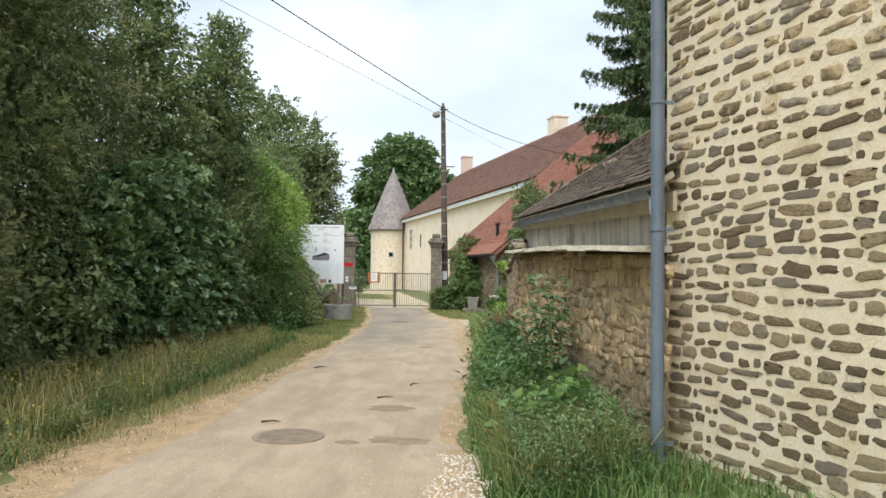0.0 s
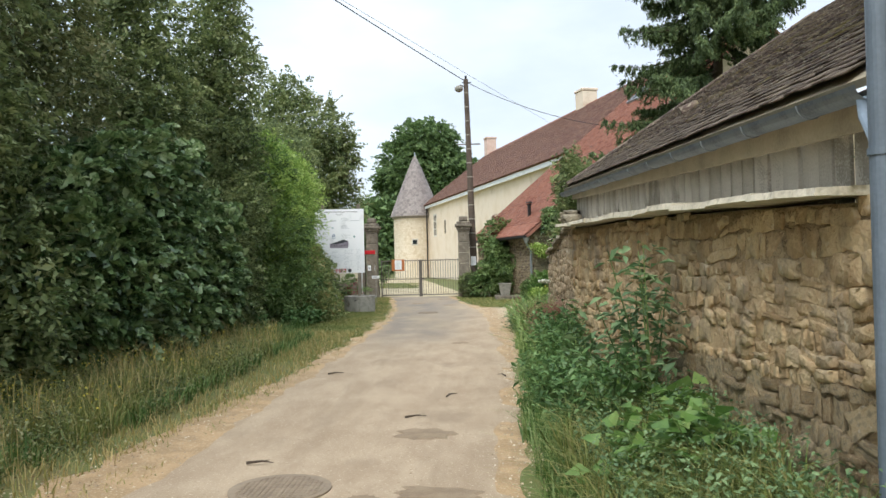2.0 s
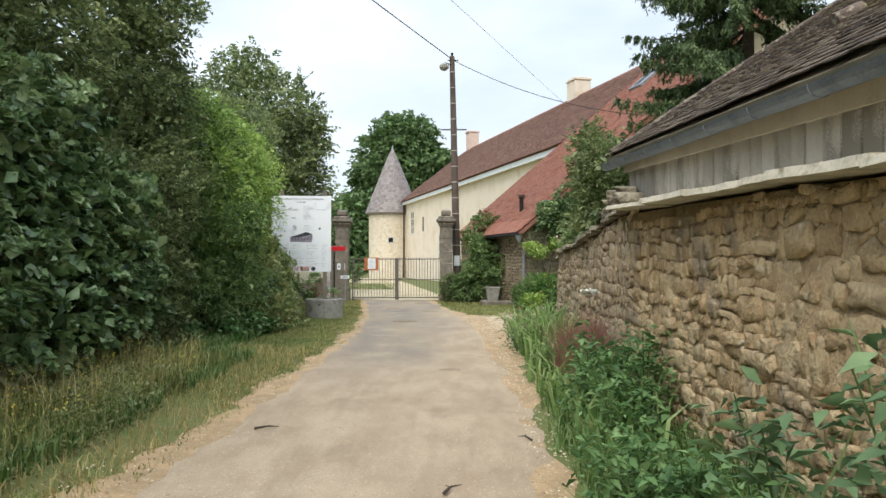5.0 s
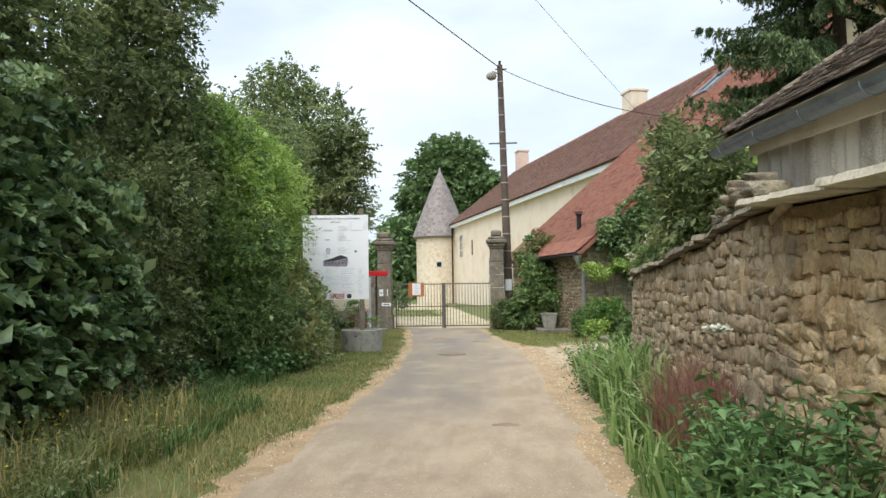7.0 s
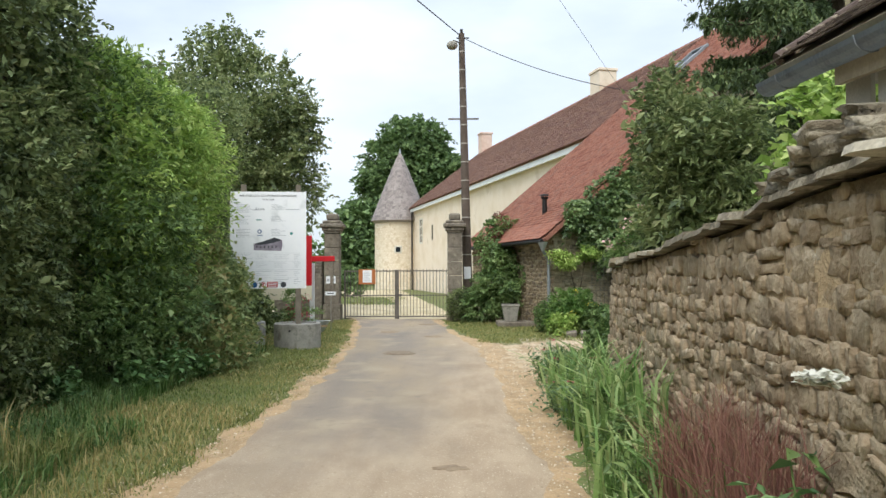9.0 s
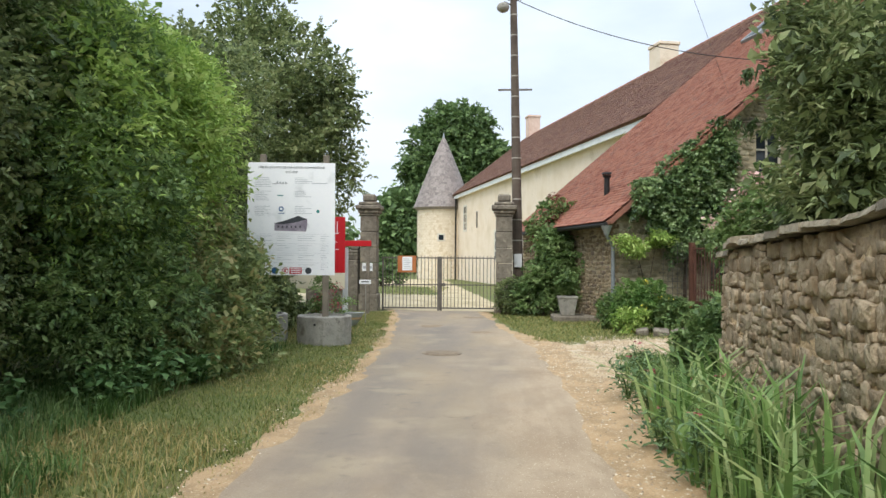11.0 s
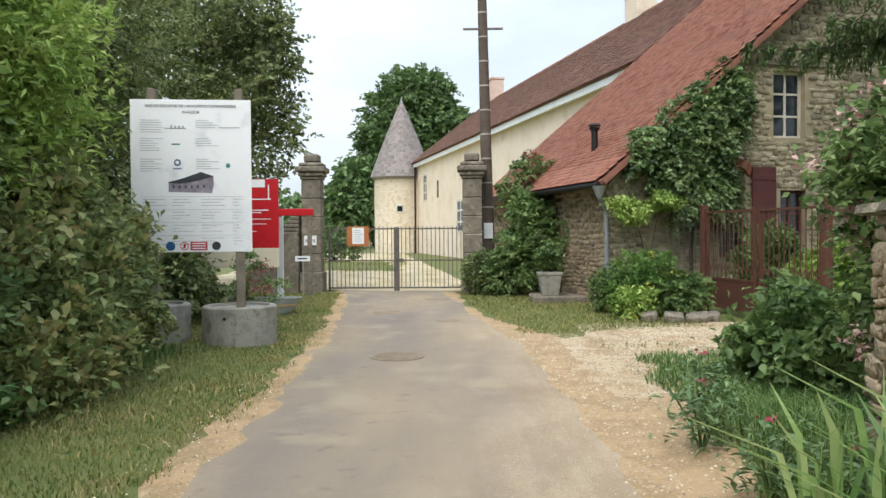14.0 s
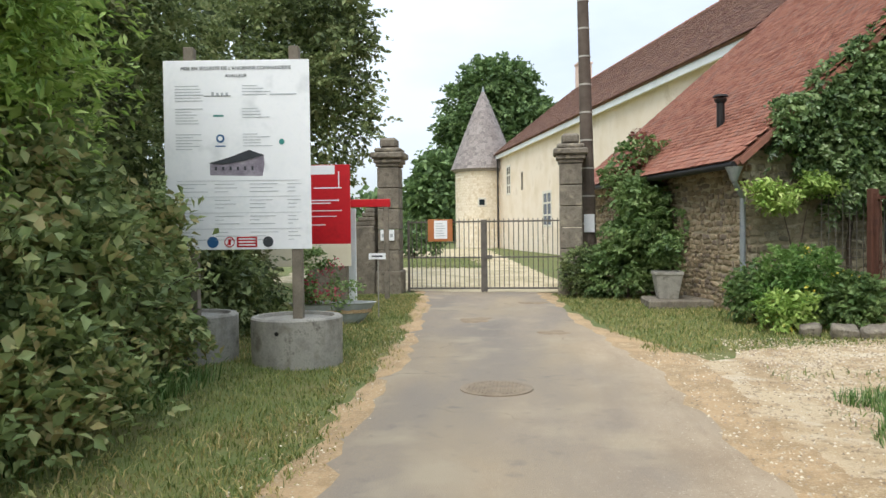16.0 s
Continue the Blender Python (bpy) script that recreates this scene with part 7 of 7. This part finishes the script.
# ---------------------------------------------------------------- stones of the near house
items = []
r = random.Random(21)
z = 0.06
while z < 5.6:
    row = r.uniform(0.08, 0.115)
    y = -4.3 + r.uniform(-0.2, 0)
    while y < -0.06:
        w = r.choice((0.06, 0.1, 0.14, 0.17, 0.21, 0.28)) * r.uniform(0.85, 1.2)
        h = row * r.choice((0.45, 0.55, 0.62, 0.7, 0.8)) * (0.8 if w < 0.1 else 1.0)
        c = min(y + w / 2, -0.012 - w / 2)
        zz = z + row / 2 + 0.05 * noise.noise((c * 0.7, z * 1.5, 21)) + r.uniform(-0.02, 0.02)
        items.append((r.randrange(18), Matrix.Translation((0.002, c, zz)) @ Matrix.Rotation(r.gauss(0, 0.07), 4, "X") @ Matrix.Diagonal((r.uniform(0.006, 0.015), w, h, 1))))
        y += w + r.uniform(0.012, 0.05)
    z += row
items.sort(key=lambda q: (q[1].translation.y < -2.2, q[1].translation.z > 3.9))
hw = [o for o in house.children if o.name.startswith("wall")][0]
M_HSTONE_I = surface("dark_rubble_stone_rest", HSTONE, 7, 45, 0.92, 0.9, 0.012, "island", 0.42, spots="b9a682", spot_scale=14, spot_at=0.62)
lay(items, RAGGED, M_HSTONE, M_HSTONE_I, hw, "stone", "stones_beyond")

# stones of the garden wall: ochre below the shed, greyer on the lower stretch
core = [o for o in gw.children if o.name.startswith("core")][0]
near, ochre, grey = [], [], []
r = random.Random(22)
for k, y, z, w, h, tilt in rubble_courses(6.0, 21.3, -0.12, 2.1, (0.07, 0.15), 22, lambda y: lerp_table(y, TOP) - 0.02):
    slope = (lerp_table(y + 0.2, FACE) - lerp_table(y - 0.2, FACE)) / 0.4
    top = lerp_table(y, TOP) - 0.05
    # here and there earth mortar has been smeared over the joints
    sunk = 0.016 * smooth(-0.2, 0.3, noise.noise((y * 0.6, z * 1.1, 40))) * smooth(0.5, 1.1, z)
    x = lerp_table(y, FACE) + 0.065 * (z + 0.2) / (top + 0.2) + 0.008 + sunk + r.uniform(-0.008, 0.008)
    m = Matrix.Translation((x, y, z)) @ Matrix.Rotation(-math.atan(slope) + r.uniform(-0.06, 0.06), 4, "Z") @ Matrix.Rotation(tilt, 4, "X") @ Matrix.Diagonal((r.choice((0.014, 0.02, 0.026, 0.04)), w, h, 1))
    (near if y < 9.4 else ochre if y + 0.5 * noise.noise((y, z, 2)) < 13.4 else grey).append((k, m))
lay(near[:300], RUBBLE, M_WSTONE, M_WSTONE, core, "stone", "stones_near")
lay(near[300:] + ochre, RUBBLE, M_WSTONE_O, M_WSTONE_O, core, "stone", "ochre_stones_beyond", 0)
lay(grey, RUBBLE, M_WSTONE_I, M_WSTONE_I, core, "stone", "grey_stones_beyond", 0)
M_CAPSTONE = surface("grey_capstone", ["77705f", "918874", "aba28c", "6f6858"], 5, 35, 0.95, 1.0, 0.02, "object", 0.26)
# coping slabs, then flat capstones on the lower part
r = random.Random(8)
y = 6.1
while y < 21.1:
    long = r.uniform(0.6, 1.25) if y < 13.6 else r.uniform(0.25, 0.6)
    yc = y + long / 2
    x, z = lerp_table(yc, FACE), lerp_table(yc, TOP)
    over = r.uniform(0.13, 0.19) if y < 13.6 else r.uniform(-0.03, 0.05)
    th_ = r.uniform(0.035, 0.055) if y < 13.6 else r.uniform(0.03, 0.06)
    b = B()
    n = max(3, int(long / 0.12))
    grid = []
    for i in range(n + 1):
        t = -long / 2 + long * i / n
        e = over + 0.035 * noise.noise((yc + t, y, 0)) + (r.uniform(-0.02, 0.02))
        zz = 0.012 * noise.noise((yc + t, 4, 1))
        grid.append([b.verts.new((-e, t, zz)), b.verts.new((-e + 0.012, t, zz + th_)), b.verts.new((0.12, t, zz + th_ + 0.012)), b.verts.new((0.42, t, zz + th_ + 0.01)), b.verts.new((0.42, t, zz)), ])
    for ga, gb in zip(grid, grid[1:]):
        for i in range(5):
            b.faces.new((ga[i], gb[i], gb[(i + 1) % 5], ga[(i + 1) % 5]))
    b.faces.new(grid[0])
    b.faces.new(grid[-1][::-1])
    bmesh.ops.recalc_face_normals(b, faces=b.faces[:])
    ob = part("coping_slab" if y < 13.6 else "capstone", b, M_SLAB if y < 13.6 else M_CAPSTONE, gw)
    slope = (lerp_table(yc + 0.3, FACE) - lerp_table(yc - 0.3, FACE)) / 0.6
    rise = (lerp_table(yc + 0.3, TOP) - lerp_table(yc - 0.3, TOP)) / 0.6
    ob.matrix_basis = pose(x, yc, z - 0.02, math.degrees(math.atan(rise)) + r.uniform(-1.2, 1.2) * (1 if y < 13.6 else 5), r.uniform(-2, 3) * (1 if y < 13.6 else 2), -math.degrees(math.atan(slope)))
    y += long * 0.985
# loose stones heaped at the end of the shed
r = random.Random(77)
for i in range(17):
    y = 13.75 + 1.25 * i / 17 + r.uniform(-0.05, 0.05)
    lift = 0.07 * (i % 3) * (1 - smooth(14.3, 15.0, y))
    v, f = RUBBLE[i % 14]
    ob = mesh_part("loose_stone", raw_mesh("loose_stone", v * np.array([r.uniform(0.1, 0.17), r.uniform(0.16, 0.4), r.uniform(0.05, 0.1)]), f, M_CAPSTONE), gw)
    ob.matrix_basis = pose(lerp_table(y, FACE) + 0.16 + r.uniform(-0.04, 0.1), y, lerp_table(y, TOP) + 0.06 + lift, r.uniform(-8, 8), r.uniform(-6, 6), r.uniform(-25, 25))

# ---------------------------------------------------------------- roof tiles
# shed: from the far end of the eave towards the house
e0, e1 = Vector((1.33, 15.08, 2.70)), Vector((1.565, 5.86, 2.36))
ax = (e1 - e0).normalized()
up_ = Vector((1, 0, SL))
up_ = (up_ - ax * up_.dot(ax)).normalized()
nz = ax.cross(up_)
basis = Matrix((ax, up_, nz)).transposed().to_4x4()
basis.translation = e0 + nz * 0.022
items = [(k, basis @ m) for k, m in tile_items(55, 46, 0.17, 0.105, 0.19, 0.013, 41, 0.016, lambda x, yy: 15.08 - x < (6.02 if yy < 0.12 else 6.24 + 0.24 * yy))]
lay(items, [TILE], M_OLDTILE, M_OLDTILE_I, shed_deck, "tile", "tiles_beyond")
b = B()
for i in range(24):
    q = e0 + up_ * (0.1 + i * 0.2) + nz * 0.05
    cyl(b, q - nz * 0.02, q + up_ * 0.23 - nz * 0.02, 0.05, 0.043, 10)
tagged(part("verge_tiles", b, M_OLDTILE_I, shed, "mortared verge tiles"), kind="stuff")
q = e0 + ax * 3.1 + up_ * 1.32
b = B()
cyl(b, q + nz * 0.02 + up_ * 0.12, q + nz * 0.07 - up_ * 0.1, 0.09, 0.075, 12)
part("vent_tile", b, M_OLDTILE_I, shed, "hooded clay vent tile")
q = e0 + ax * 8.3 + up_ * 0.9
b = B()
cyl(b, q + nz * 0.02 + up_ * 0.12, q + nz * 0.07 - up_ * 0.1, 0.09, 0.075, 12)
part("vent_tile", b, M_OLDTILE_I, shed, "hooded clay vent tile")

# manor: red front roof
cs, sn = math.cos(ang), math.sin(ang)
ax, up_ = Vector((0, -1, 0)), Vector((cs, 0, sn))
nz = ax.cross(up_)
basis = Matrix((ax, up_, nz)).transposed().to_4x4()
basis.translation = Vector((-0.16, UE + 0.1, EZ - 0.10)) + nz * 0.085
items = [(k, basis @ m) for k, m in tile_items(48, int(RV / cs / 0.125), 0.172, 0.125, 0.2, 0.009, 42, 0.008)]
lay(items, [TILE], M_REDTILE, M_REDTILE_I, front_deck, "tile", "tiles_beyond")
# manor: brown main roof, larger courses
basis = Matrix((ax, up_, nz)).transposed().to_4x4()
basis.translation = Vector((EV - 0.06, U1 + 0.3, EZ + RS * EV - 0.04)) + nz * 0.09
slope_len = (RV - EV) / cs
items = [(k, basis @ m) for k, m in tile_items(int((U1 - UE + 0.2) / 0.26), int(slope_len / 0.17), 0.26, 0.17, 0.26, 0.02, 43, 0.012, lambda x, yy: x < 4.5 * yy / slope_len)]
lay(items, [TILE], M_BROWNROOF, M_BROWNROOF, main_deck, "tile", "roof_tiles", 0)
